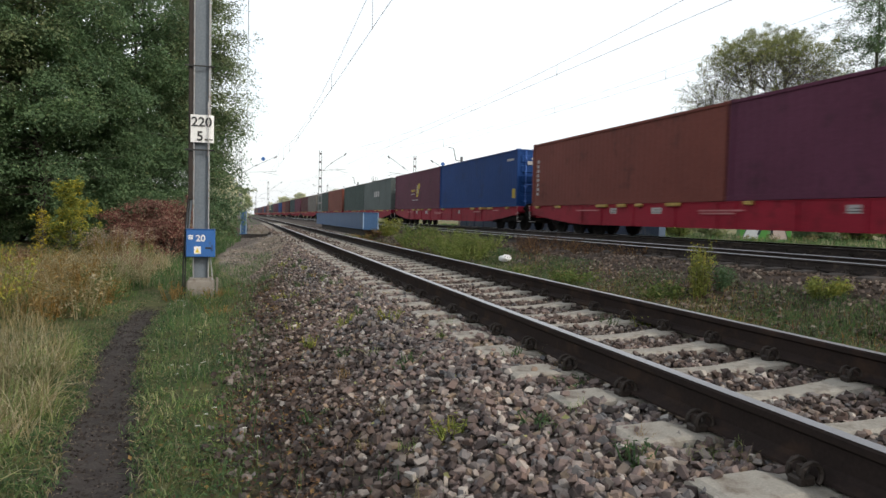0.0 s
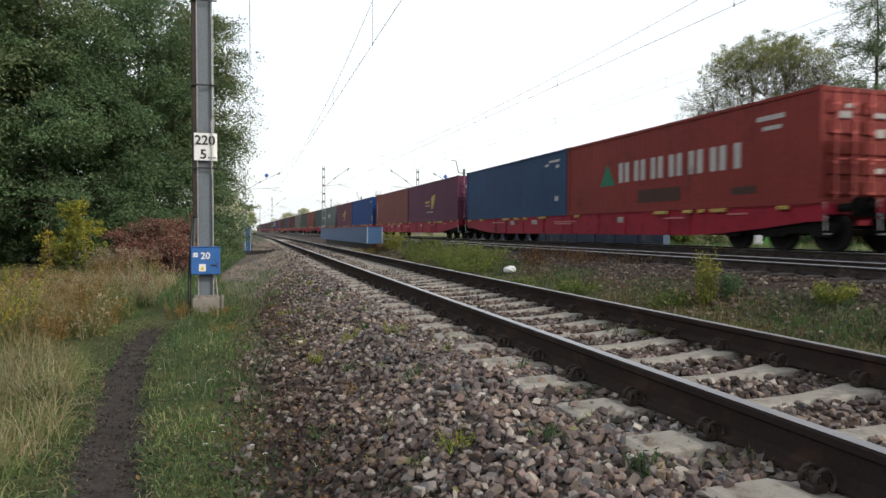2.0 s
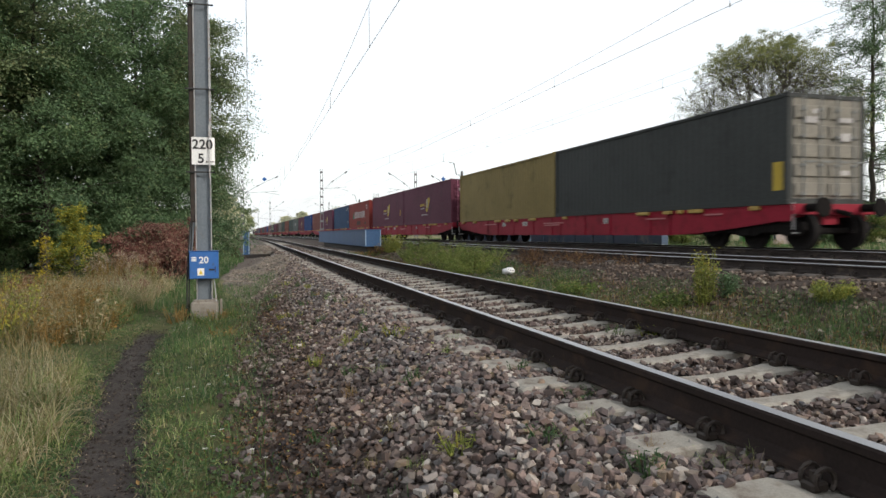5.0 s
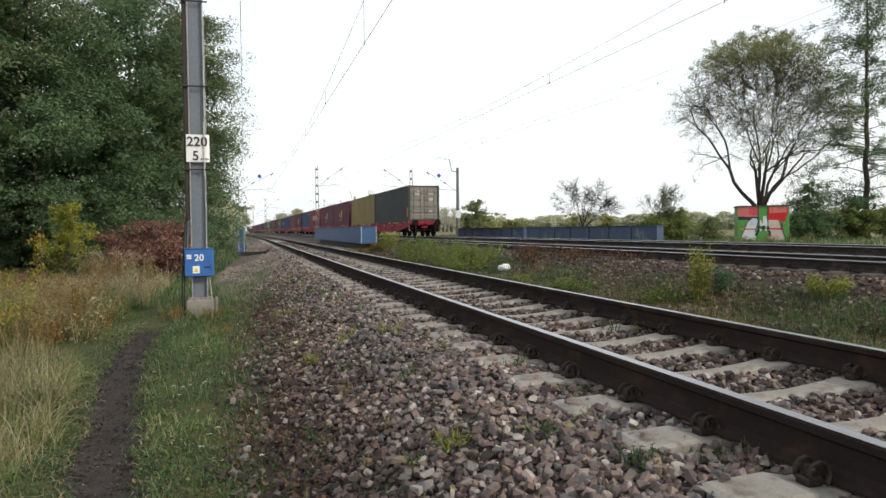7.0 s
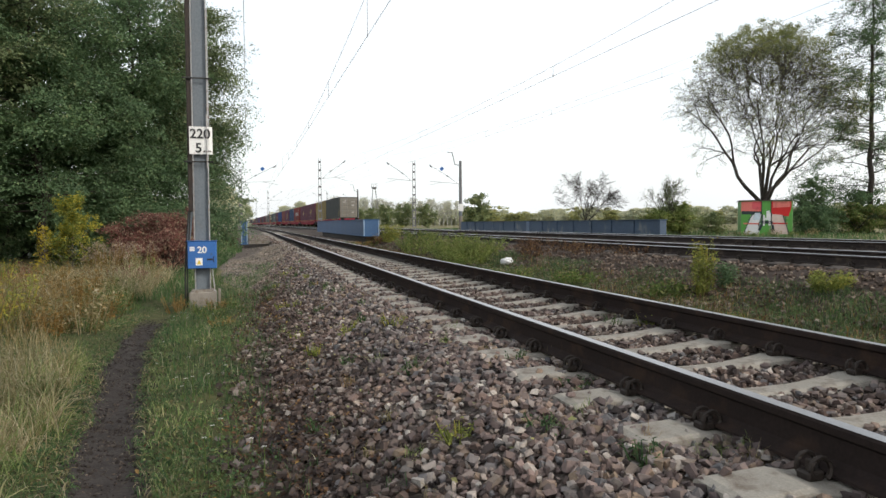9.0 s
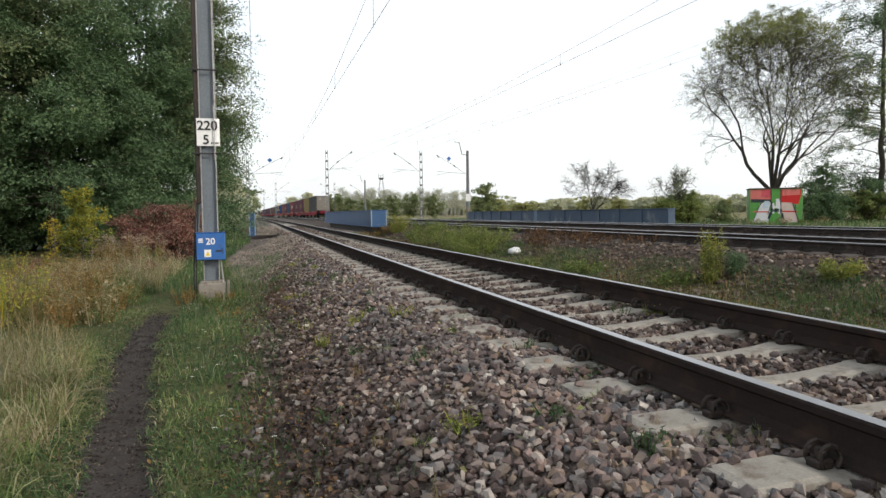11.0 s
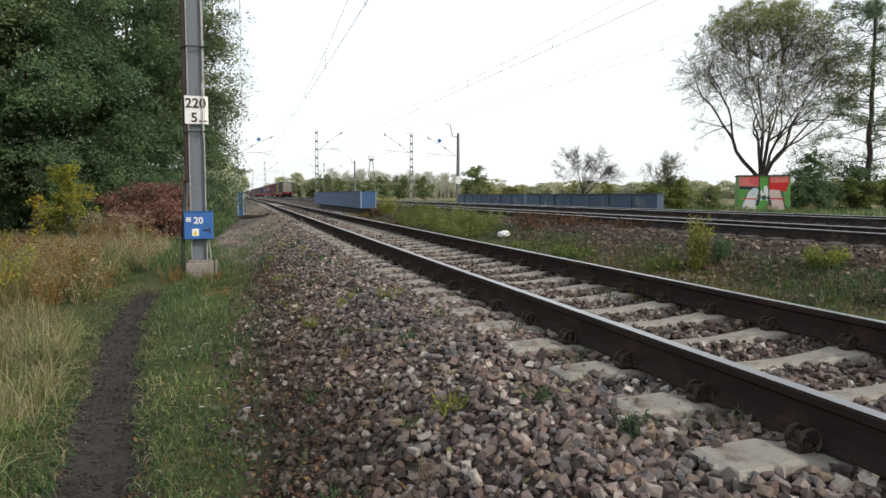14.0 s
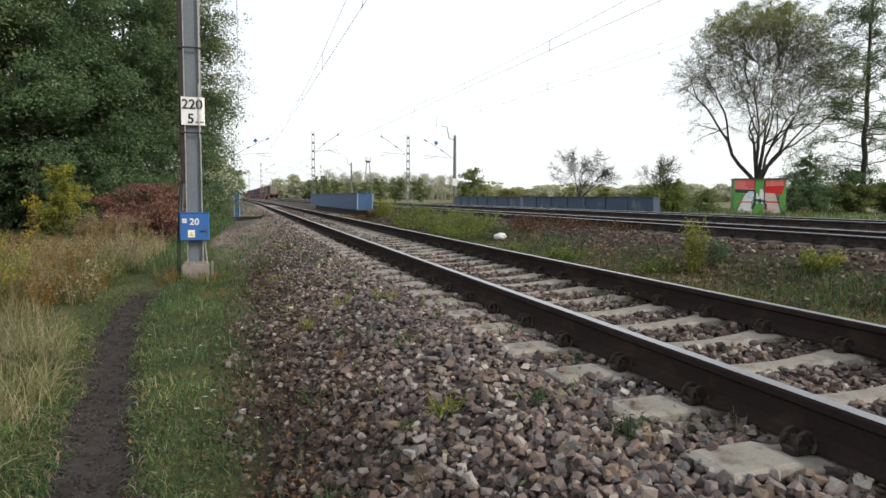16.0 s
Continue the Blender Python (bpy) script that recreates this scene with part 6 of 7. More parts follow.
def layered_tree(name, m, height, width, low, trunk_r, limbs, leaves, leaf, mat, bark, label, seed, group="", lean=0.0, droop=0.28, airy=0.0, tip=0.55):
    """A tree whose limbs carry flat, drooping leafy sprays in tiers, with dark gaps and glimpses of sky between them."""
    rng, nr = random.Random(seed), np.random.default_rng(seed)
    ob = empty(name, m, label, "tree", group)
    trunk, twigs, sprays = [], [], []
    p = Vector((0, 0, -0.2))
    for k in range(9):
        q = Vector((lean * (k + 1) / 9 + rng.gauss(0, .08), rng.gauss(0, .08), height * 0.95 * (k + 1) / 9))
        trunk.append((tuple(p), tuple(q), trunk_r * (1 - 0.9 * k / 9), trunk_r * (1 - 0.9 * (k + 1) / 9)))
        p = q
    for i in range(limbs):
        u = low + (0.99 - low) * ((i + rng.random()) / limbs)
        v = (u - low) / (1 - low)
        a = i * 2.39996 + rng.gauss(0, 0.35)
        lump = 1 + 0.34 * noise.noise(Vector((math.cos(a) * 1.4, math.sin(a) * 1.4, u * 4.2 + seed)))
        reach = width / 2 * (0.30 + 0.70 * math.sin(math.pi * min(1, 0.22 + 0.70 * v)) ** 0.8) * rng.uniform(0.72, 1.06) * lump
        rise = 0.10 + 0.95 * v ** 1.3 + rng.gauss(0, 0.28)
        d = Vector((math.cos(a), math.sin(a), rise)).normalized()
        p, r = Vector((lean * u, 0, u * height * 0.93)), trunk_r * 0.34 * (1.1 - u)
        for k in range(5):
            d = (d + Vector((rng.gauss(0, .14), rng.gauss(0, .14), rng.gauss(-0.06, .10)))).normalized()
            q = p + d * reach / 5
            twigs.append((tuple(p), tuple(q), max(0.012, r), max(0.010, r * 0.75)))
            p, r = q, r * 0.75
            if k >= 1:
                for _ in range(2 if k < 4 else 3):
                    b = rng.uniform(-1.2, 1.2)
                    e = Vector((d.x * math.cos(b) - d.y * math.sin(b), d.x * math.sin(b) + d.y * math.cos(b), d.z * 0.5 + rng.gauss(0, 0.35))).normalized()
                    c = p + e * rng.uniform(0.15, 0.75)
                    twigs.append((tuple(p), tuple(c), 0.010, 0.006))
                    sprays.append((c, e, rng.uniform(0.36, 0.80) * (tip + (1 - tip) * math.sin(math.pi * min(1, 0.15 + v)))))
    link_mesh("trunk", limb_mesh("trunk", trunk, 8), [bark], ob, smooth=True)
    link_mesh("branching", limb_mesh("branching", twigs, 3), [bark], ob, smooth=True)["kind"] = "stuff"
    keep = [s for s in sprays if rng.random() > airy]
    c, e, r = np.array([tuple(s[0]) for s in keep]), np.array([tuple(s[1]) for s in keep]), np.array([s[2] for s in keep])
    which = nr.choice(len(keep), leaves, p=r ** 2 / (r ** 2).sum())
    t, f = nr.random(leaves) ** 0.5, nr.uniform(0, math.tau, leaves)
    along, side, rad = t * np.cos(f), t * np.sin(f), r[which]
    perp = np.stack([-e[:, 1], e[:, 0], 0 * e[:, 0]], 1)[which]
    pos = c[which] + e[which] * (along * rad * 1.25)[:, None] + perp * (side * rad)[:, None]
    pos[:, 2] += nr.normal(0, 0.30, leaves) * rad * (1.1 - 0.6 * t) - droop * rad * (t ** 2) * (0.6 + 0.8 * (along > 0))
    pos[:, 2] = np.maximum(pos[:, 2], 0.1)
    size = nr.uniform(0.65, 1.3, leaves) * leaf
    # broader shade leaves close the inside of the crown
    inside = (nr.random(leaves) < 0.12) & (pos[:, 2] > 3.2)
    pos[inside, :2] = pos[inside, :2] * 0.55 + nr.normal(0, 0.25, (int(inside.sum()), 2))
    size[inside] *= 1.9
    face = nr.normal(0, 0.55, (leaves, 3)) + e[which] * (0.75 * (along[:, None] + 0.5)) + np.array([0, 0, 0.5])
    link_mesh("crown", leaf_mesh("crown", pos, size, nr, 0.0, 0.62, face), [mat], ob)
    return ob


def gz(x, y):
    return float(ground_z(x, y))


def cone_sapling(x, y, height, width, leaves, mat, label, seed, under=None):
    """An upright young tree: a thin stem with rising side shoots, widest low down."""
    rng, nr = random.Random(seed), np.random.default_rng(seed)
    ob = empty("sapling", pose(x, y, gz(x, y)), label, "sapling", "saplings")
    stem = [((0, 0, -0.1), (0.03, 0, height * 0.5), 0.025, 0.018), ((0.03, 0, height * 0.5), (0.0, 0, height), 0.018, 0.005)]
    shoots, pts = [], []
    for i in range(46):
        h = 0.06 + 0.9 * i / 46
        a, reach = rng.uniform(0, math.tau), width / 2 * (1.08 - h) ** 0.75 * rng.uniform(0.55, 1.1)
        p = Vector((0.02, 0, h * height))
        q = p + Vector((math.cos(a) * reach, math.sin(a) * reach, reach * rng.uniform(0.25, 0.75)))
        c = p.lerp(q, 0.5) - Vector((0, 0, reach * 0.08))
        shoots += [(tuple(p), tuple(c), 0.008, 0.006), (tuple(c), tuple(q), 0.006, 0.003)]
        for k in range(9):
            t = rng.uniform(0.25, 1.05)
            pts.append(tuple((p.lerp(c, t * 2) if t < 0.5 else c.lerp(q, t * 2 - 1)) + Vector((rng.gauss(0, .05), rng.gauss(0, .05), rng.gauss(0, .05)))))
    pts = np.array(pts)
    link_mesh("trunk", limb_mesh("trunk", stem, 6), [MAT["bark_grey"]], ob, smooth=True)
    link_mesh("branching", limb_mesh("branching", shoots, 4), [MAT["bark_grey"]], ob)["kind"] = "stuff"
    which = nr.integers(0, len(pts), leaves)
    pos, size = pts[which] + nr.normal(0, 0.04, (leaves, 3)), nr.uniform(0.6, 1.3, leaves) * 0.062
    # the lower leaves are still green
    green = (pos[:, 2] / height + nr.normal(0, 0.16, leaves) < 0.30) if under else np.zeros(leaves, bool)
    link_mesh("crown", leaf_mesh("crown", pos[~green], size[~green], nr, slim=0.65), [MAT[mat]], ob)
    if under:
        link_mesh("lower_crown", leaf_mesh("lower_crown", pos[green], size[green], nr, slim=0.65), [MAT[under]], ob, "still green lower leaves")
    return ob


def build_left_wood():
    words = "dense dark green alder tree with tiers of leafy sprays"
    for i, (x, y, h, w, n) in enumerate(((-4.9, 31.0, 12.2, 5.8, 62000), (-7.3, 28.0, 12.8, 7.4, 74000), (-10.4, 26.2, 12.6, 7.2, 64000), (-13.6, 25.0, 12.0, 7.0, 41000), (-8.8, 34.5, 13.2, 8.4, 26000), (-16.5, 30.0, 12.5, 8.0, 18000), (-12.6, 33.0, 13.5, 8.5, 26000), (-5.4, 37.0, 13.2, 6.6, 24000))):
        layered_tree("alder_tree", pose(x, y, gz(x, y), 0, 0, 47 * i), h, w, (0.10, 0.15, 0.18, 0.24)[i % 4], 0.17, 96, n, 0.105 if n > 40000 else 0.15, MAT["leaf_alder"], MAT["bark"], words, 100 + i, "trees on the left verge", LEANS[i % 4], airy=0.06)
    layered_tree("willow_tree", pose(-2.45, 34.2, gz(-2.45, 34.2)), 12.2, 4.5, 0.34, 0.2, 90, 58000, 0.10, MAT["leaf_willow"], MAT["bark"], "grey-green willow tree with feathery drooping sprays", 140, droop=0.6, tip=0.8)
    layered_tree("alder_tree", pose(-2.45, 32.6, gz(-2.45, 32.6)), 6.0, 4.2, 0.10, 0.12, 60, 24000, 0.10, MAT["leaf_alder"], MAT["bark"], "low dark green alder beside the walkway", 112, "trees on the left verge", 0.2, droop=0.6)
    # High crowns with lightened leaves stand in for the wood's sunlit tops.
    layered_tree("willow_tree", pose(-8.9, 26.4, gz(-8.9, 26.4)), 13.8, 6.6, 0.46, 0.2, 70, 40000, 0.10, MAT["leaf_sunlit"], MAT["bark"], "tall light olive willow tree among the alders, leaves lightened as if sunlit", 141, airy=0.12)
    layered_tree("willow_tree", pose(-12.6, 24.8, gz(-12.6, 24.8)), 13.0, 5.6, 0.55, 0.2, 60, 24000, 0.10, MAT["leaf_sunlit"], MAT["bark"], "tall light olive willow tree among the alders, leaves lightened as if sunlit", 142, airy=0.12)
    # low growth at the wood's foot
    for i, (x, y, h, w, n) in enumerate(((-6.2, 30.2, 3.0, 4.4, 8000), (-9.6, 30.0, 2.6, 4.4, 7000), (-2.7, 29.8, 2.4, 2.8, 9000), (-3.6, 28.2, 2.4, 3.0, 9000), (-2.3, 36.2, 1.9, 1.7, 4000), (-8.0, 31.5, 4.0, 5.0, 8000), (-4.8, 29.6, 3.4, 3.6, 9000))):
        tree("shrub", pose(x, y, gz(x, y)), h, w, 0.05, n, 0.095, 0.25, MAT["leaf_alder"] if i != 4 else MAT["leaf_yellow"], MAT["bark"], "dark green shrub at the foot of the trees" if i != 4 else "yellowing shrub beside the bridge girder", 150 + i, "wood edge shrubs", "shrub", 5, stems=4, bare=0, spread=0.6, levels=3, fan=2, up=0.2, fill=90, low=0.0)
    for i, (x, y) in enumerate(((-9.5, 33.0), (-12.5, 32.0), (-15.5, 30.5), (-18.5, 28.5), (-17.0, 33.5), (-13.5, 36.0))):
        tree("shrub", pose(x, y, gz(x, y)), 5.5, 6.5, 0.07, 6500, 0.16, 0.5, MAT["leaf_alder"], MAT["bark"], "dense dark green thicket within the wood", 180 + i, "thicket shrubs", "shrub", 5, stems=4, bare=0, spread=0.6, levels=3, fan=2, up=0.2, fill=90, low=0.0)
    cone_sapling(-4.55, 20.0, 2.2, 1.9, 11000, "leaf_yellow", "young conical tree with leaves turning yellow", 160, "leaf_weed")
    cone_sapling(-5.15, 19.7, 1.45, 0.6, 700, "flower", "slim young tree with bright yellow leaves", 161)
    cone_sapling(-3.95, 19.8, 0.95, 1.1, 1500, "leaf_weed", "low green sapling beside the yellowing one", 162)
    for i, (x, y, h, w, n) in enumerate(((-3.3, 21.3, 1.6, 1.4, 6400), (-2.55, 21.0, 1.85, 1.6, 8200), (-1.8, 21.0, 1.8, 1.3, 7000), (-2.2, 20.3, 1.35, 1.6, 4600), (-3.1, 20.4, 1.2, 1.4, 4000))):
        tree("russet_shrub", pose(x, y, gz(x, y)), h, w, 0.02, n, 0.046, 0.14, MAT["leaf_red"], MAT["bark"], "russet autumn shrub with faded seed heads", 170 + i, "russet shrubs", "shrub", 4, stems=6, bare=0, spread=0.4, levels=3, fan=2, up=0.5, fill=40, low=0.0)
    # slim pale trunk at the wood's dark edge
    bm = bmesh.new()
    tube(bm, [(0, 0, 0), (-0.1, 0, 1.2), (-0.28, 0.1, 2.6)], [0.07, 0.06, 0.05], 8)
    st = part("dead_trunk", bm, MAT["bark_grey"], None)
    st.matrix_basis = pose(-7.6, 21.6, gz(-7.6, 21.6))
    tagged(st, "slim bare grey trunk leaning before the wood", "trunk")


LEANS = (0.3, -0.4, 0.2, 0.5)
build_left_wood()


def build_right_trees():
    fork_tree("spreading_tree", pose(36.9, 41.0, gz(36.9, 41), 0, 0, 30) @ Matrix.Diagonal((1.0, 1.0, 0.955, 1.0)), 14.9, 12.6, 2.3, 0.42, 7, 56000, 0.105, MAT["leaf_crown"], MAT["bark"], "large spreading tree with dark limbs and a thin domed crown", 206, 0.010, 11.0, 0.13, 6, 66, 1, 560, 0.19, 0.84)
    pole_tree("tall_tree", pose(43.3, 37.6, gz(43.3, 37.6)), 19.0, 10.0, 0.22, 120, 38000, 0.13, MAT["leaf_alder"], MAT["bark"], "tall tree with straight dark trunk and sparse branches", 202)
    fork_tree("bare_tree", pose(25.2, 46.5, gz(25.2, 46.5)), 4.9, 6.2, 0.9, 0.11, 7, 450, 0.08, MAT["leaf_willow"], MAT["bark"], "nearly bare low spreading tree behind the girder", 203, 0.009, 0.5, 0.12, 4, 66, 2)
    tree("young_tree", pose(27.9, 40.0, gz(27.9, 40)), 4.2, 2.8, 0.07, 1500, 0.11, 0.16, MAT["leaf_willow"], MAT["bark"], "thin young tree with a scanty crown", 204, "", "tree", 5, thin=0.012, bare=0.2, spread=0.5, levels=4, fan=3, up=0.3)
    for i, (x, y, h, w, n, mat) in enumerate(((27.0, 39.6, 1.9, 2.0, 3000, "leaf_bright"), (28.6, 39.4, 2.2, 2.2, 3600, "leaf_bright"), (37.4, 36.6, 2.2, 3.6, 5200, "leaf_alder"), (40.4, 36.2, 2.2, 4.0, 5200, "leaf_weed"), (42.6, 35.0, 2.2, 3.0, 3600, "leaf_weed"),
                                          (46.5, 35.0, 2.4, 3.2, 2600, "leaf_alder"), (32.5, 46.0, 2.4, 4.0, 2600, "leaf_far"), (33.8, 43.0, 1.7, 3.0, 2000, "leaf_far"), (44.6, 36.4, 2.6, 3.4, 4200, "leaf_alder"), (42.2, 37.2, 3.2, 3.0, 4200, "leaf_alder"), (31.0, 43.0, 2.2, 4.0, 3000, "leaf_far"), (38.6, 38.0, 4.0, 3.0, 3000, "leaf_alder"), (29.8, 41.0, 1.8, 2.4, 2000, "leaf_far"))):
        tree("bush", pose(x, y, gz(x, y)), h, w, 0.05, n, 0.13, 0.22, MAT[mat], MAT["bark"], "leafy green bush beside the painted hut", 210 + i, "bushes beyond the line", "bush", 4, stems=4, bare=0, spread=0.6, levels=3, fan=2, up=0.2, fill=40, low=0.0)
    for i, (x, y, h, w) in enumerate(((39.4, 38.6, 3.9, 5.0), (42.2, 38.0, 3.2, 4.6), (37.0, 37.4, 2.4, 3.0))):
        layered_tree("wild_shrub", pose(x, y, gz(x, y), 0, 0, 70 * i), h, w, 0.05, 0.07, 30, 5200, 0.11, MAT["leaf_alder"], MAT["bark"], "dark spreading shrub with uneven leafy sprays", 250 + i, "bushes beyond the line", 0.1, droop=0.5)


build_right_trees()


def build_far_trees():
    rng = random.Random(77)
    shape = dict(group="distant trees", category="tree", sides=4, bare=0.05, spread=0.6, levels=2, fan=2, up=0.2, fill=46)
    round_tree = tree("far_tree", pose(0, -300, 0), 9, 8.5, 0.2, 2000, 0.52, 0.6, MAT["leaf_dome"], MAT["bark"], "distant round green tree beyond the field", 300, low=0.04, **shape)
    # Foliage and bark colours from here on carry painted haze.
    hazed = tree("far_tree", pose(0, -310, 0), 9, 8.5, 0.2, 900, 0.95, 0.8, MAT["leaf_hazed"], MAT["bark_hazed"], "far green tree on the horizon, paled as by haze", 305, low=0.0, **shape)
    autumn = tree("far_tree", pose(0, -320, 0), 10, 9, 0.2, 900, 0.95, 0.85, MAT["leaf_autumn"], MAT["bark_hazed"], "distant yellowing tree beyond the field", 301, low=0.0, **shape)
    poplar = tree("far_tree", pose(0, -340, 0), 17, 5.5, 0.25, 420, 0.5, 0.6, MAT["leaf_hazed"], MAT["bark_hazed"], "distant tall thin-leaved poplar", 302, "distant trees", "tree", 4, bare=0.1, spread=0.35, levels=4, fan=2, up=0.7, thin=0.05)

    def put(proto, x, y, k, kz=None):
        copy_thing(proto, Matrix.LocRotScale((x, y, gz(x, y) - 0.1), Euler((0, 0, rng.uniform(0, 6.28))), None)).scale = (k, k, kz or k * rng.uniform(0.9, 1.1))
    # single round trees: bearing in degrees from the track, distance, size
    for deg, dist, k in ((11.5, 135, 0.5), (12.9, 125, 0.55), (15.0, 122, 0.55), (19.35, 92, 0.56), (10.2, 170, 0.6), (9.0, 160, 0.5), (7.6, 185, 0.7)):
        put(round_tree, dist * math.sin(radians(deg)), dist * math.cos(radians(deg)), k)
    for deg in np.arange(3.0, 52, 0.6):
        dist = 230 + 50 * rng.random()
        put(rng.choice([hazed, hazed, autumn]), dist * math.sin(radians(deg)), dist * math.cos(radians(deg)), rng.uniform(0.8, 1.2), rng.uniform(0.46, 0.72) * (1.15 if deg < 12 else 1.0))
    for deg in list(np.arange(7.4, 17.6, 0.36)):
        dist = 225 + 15 * rng.random()
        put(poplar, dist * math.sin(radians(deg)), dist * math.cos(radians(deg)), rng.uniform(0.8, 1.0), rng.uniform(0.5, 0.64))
    # scrub along the far side of the line and at the far left
    for deg, dist, k in ((-1.5, 120, 0.8), (-2.2, 90, 0.7), (-1.0, 160, 0.9), (-0.3, 210, 0.9), (4.4, 190, 0.8), (5.6, 190, 0.7), (6.4, 180, 0.75)):
        put(rng.choice([round_tree, hazed]), dist * math.sin(radians(deg)), dist * math.cos(radians(deg)), k)
    for proto, x in ((round_tree, -60), (autumn, -75), (poplar, -90), (hazed, -105)):
        proto.matrix_basis = pose(x, 70 + x * 0.1, gz(x, 70))


build_far_trees()


def build_tower():
    """Far slender mast tower with a ring platform, beyond the wood."""
    d, a = 200.0, radians(10.5)
    ob = empty("tower", pose(d * math.sin(a), d * math.cos(a), -0.5), "distant slim lattice tower with a platform on top", "tower")
    for sx in (-1, 1):
        for sy in (-1, 1):
            bm = bmesh.new()
            tube(bm, [(sx * 1.5, sy * 1.5, 0), (sx * 0.35, sy * 0.35, 12.0)], 0.06, 5)
            part("leg", bm, MAT["mast"], ob)
    bm = bmesh.new()
    tube(bm, [(0, 0, 11.6), (0, 0, 12.0), (0, 0, 12.15)], [0.4, 0.85, 0.85], 10)
    part("platform", bm, MAT["mast"], ob)
    for sx in (-0.8, -0.3, 0.3, 0.8):
        bm = bmesh.new()
        tube(bm, [(sx, 0, 12.1), (sx, 0, 13.4)], 0.06, 5)
        part("aerial", bm, MAT["mast"], ob)


build_tower()


# ---- grass and weeds ----
def build_grass():
    rng = np.random.default_rng(5)

    def band(name, label, mat, x, y, h, w, lean):
        ob = link_mesh(name, blade_mesh(name, x, y, ground_z(x, y) - 0.01, h, w, lean, rng), [mat])
        tagged(ob, label, "grass", kind="stuff")

    def off_path(x, y, grow=0.0):
        d = np.abs(x - path_x(y) + 0.06 * lumps(x, y, 3.1))
        return (d > 0.12 + grow + 0.17 * rng.random(len(x)) ** 1.5) | (y > 11 + rng.random(len(x))) | (rng.random(len(x)) < 0.008)
    # short verge grass, thick near the eye
    n = 80000
    y = 1.2 + 14.5 * rng.random(n) ** 1.9
    x = rng.uniform(-1, 0.12, n) * (1.6 + y * 0.42)
    x = np.where(x > 0.05, x * 0.5, x)
    keep = off_path(x, y) & (x > -9) & (x < -0.16 + 0.22 * lumps(x, y, 1.7) + rng.normal(0, 0.16, n)) & (rng.random(n) < 0.42 + 0.4 * (lumps(x, y, 1.6, 9.0) > -0.3) + 0.2 * (lumps(x, y, 5.0, 3.0) > 0))
    x, y = x[keep], y[keep]
    n = len(x)
    band("verge_grass", "short green verge grass mixed with dry stems", MAT["grass"], x, y, rng.uniform(0.02, 0.06, n) * (1 + 0.5 * (lumps(x, y, 1.1, 4.0) > 0.2)), rng.uniform(0.004, 0.009, n), rng.uniform(0.2, 1.1, n))
    # strip of taller weeds between path and ballast
    n = 9000
    y = 3.0 + 15 * rng.random(n) ** 1.1
    x = rng.uniform(-1.2, 0.15, n) + 0.1 * lumps(y, y, 0.7)
    keep = off_path(x, y, 0.12) & (x > path_x(y) + 0.1) & (rng.random(n) < smooth_step(2.5, 9.0, y)) & (lumps(x, y, 1.9, 3.0) + rng.normal(0, 0.3, n) > -0.2)
    x, y = x[keep], y[keep]
    n = len(x)
    band("verge_weeds", "straggling dull green verge weeds beside the ballast", MAT["grass"], x, y, rng.uniform(0.05, 0.24, n), rng.uniform(0.004, 0.009, n), rng.uniform(0.2, 1.2, n))
    # rougher grass on the bank up to the bridge
    n = 15000
    y = 13 + 22 * rng.random(n)
    x = np.interp(y, [13, 20, 23, 27, 31, 35], [-0.75, -0.85, -0.6, -0.35, -0.35, -0.45]) + 0.15 * lumps(y, y, 0.6) - 2.8 * rng.random(n) ** 1.2
    band("bank_grass", "rough green grass on the bank before the bridge", MAT["grass"], x, y, rng.uniform(0.08, 0.3, n), rng.uniform(0.008, 0.016, n), rng.uniform(0.2, 0.8, n))
    # dead stems, leaves and litter where grass gives way to stones
    n = 9000
    y = 1.8 + 12 * rng.random(n) ** 1.5
    x = rng.normal(0.12, 0.26, n) + 0.12 * lumps(x=y, y=y, s=0.9)
    keep = (x > -0.7) & (x < 0.8) & (lumps(x, y, 2.3, 5.0) + rng.normal(0, 0.3, n) > -0.15)
    x, y = x[keep], y[keep]
    n = len(x)
    pos = np.stack([x, y, ground_z(x, y) + rng.uniform(0.01, 0.05, n)], 1)
    ob = link_mesh("leaf_litter", leaf_mesh("leaf_litter", pos, rng.uniform(0.015, 0.045, n), rng, slim=0.5), [MAT["litter"]])
    tagged(ob, "brown leaf litter and dead stems at the ballast's foot", "litter", kind="stuff")
    n = 10000
    y = 2.0 + 19 * rng.random(n) ** 1.1
    x = rng.normal(0.1, 0.3, n) + 0.15 * smooth_step(8, 14, y)
    keep = (lumps(x, y, 2.9, 1.0) + rng.normal(0, 0.2, n) > 0.25) & (x < 1.0)
    x, y = x[keep], y[keep]
    n = len(x)
    band("edge_tufts", "thin olive tufts straggling onto the stones", MAT["grass"], x, y, rng.uniform(0.04, 0.13, n) * (1 + smooth_step(8, 16, y)), rng.uniform(0.003, 0.007, n), rng.uniform(0.3, 1.2, n))
    # bleached tussocks by the eye
    n = 7500
    cx, cy = rng.uniform(-3.0, -1.35, 44), rng.uniform(3.2, 7.6, 44)
    k = rng.integers(0, 44, n)
    x, y = cx[k] + rng.normal(0, 0.09, n), cy[k] + rng.normal(0, 0.12, n)
    keep = x < path_x(y) - 0.42
    x, y = x[keep], y[keep]
    n = len(x)
    half = rng.random(n) < 0.72
    for sel, name, label, mat in ((half, "bleached_tussocks", "bleached drooping grass tussocks beside the path", "grass_dry"), (~half, "green_tussocks", "green drooping grass tussocks beside the path", "grass_fresh")):
        m = int(sel.sum())
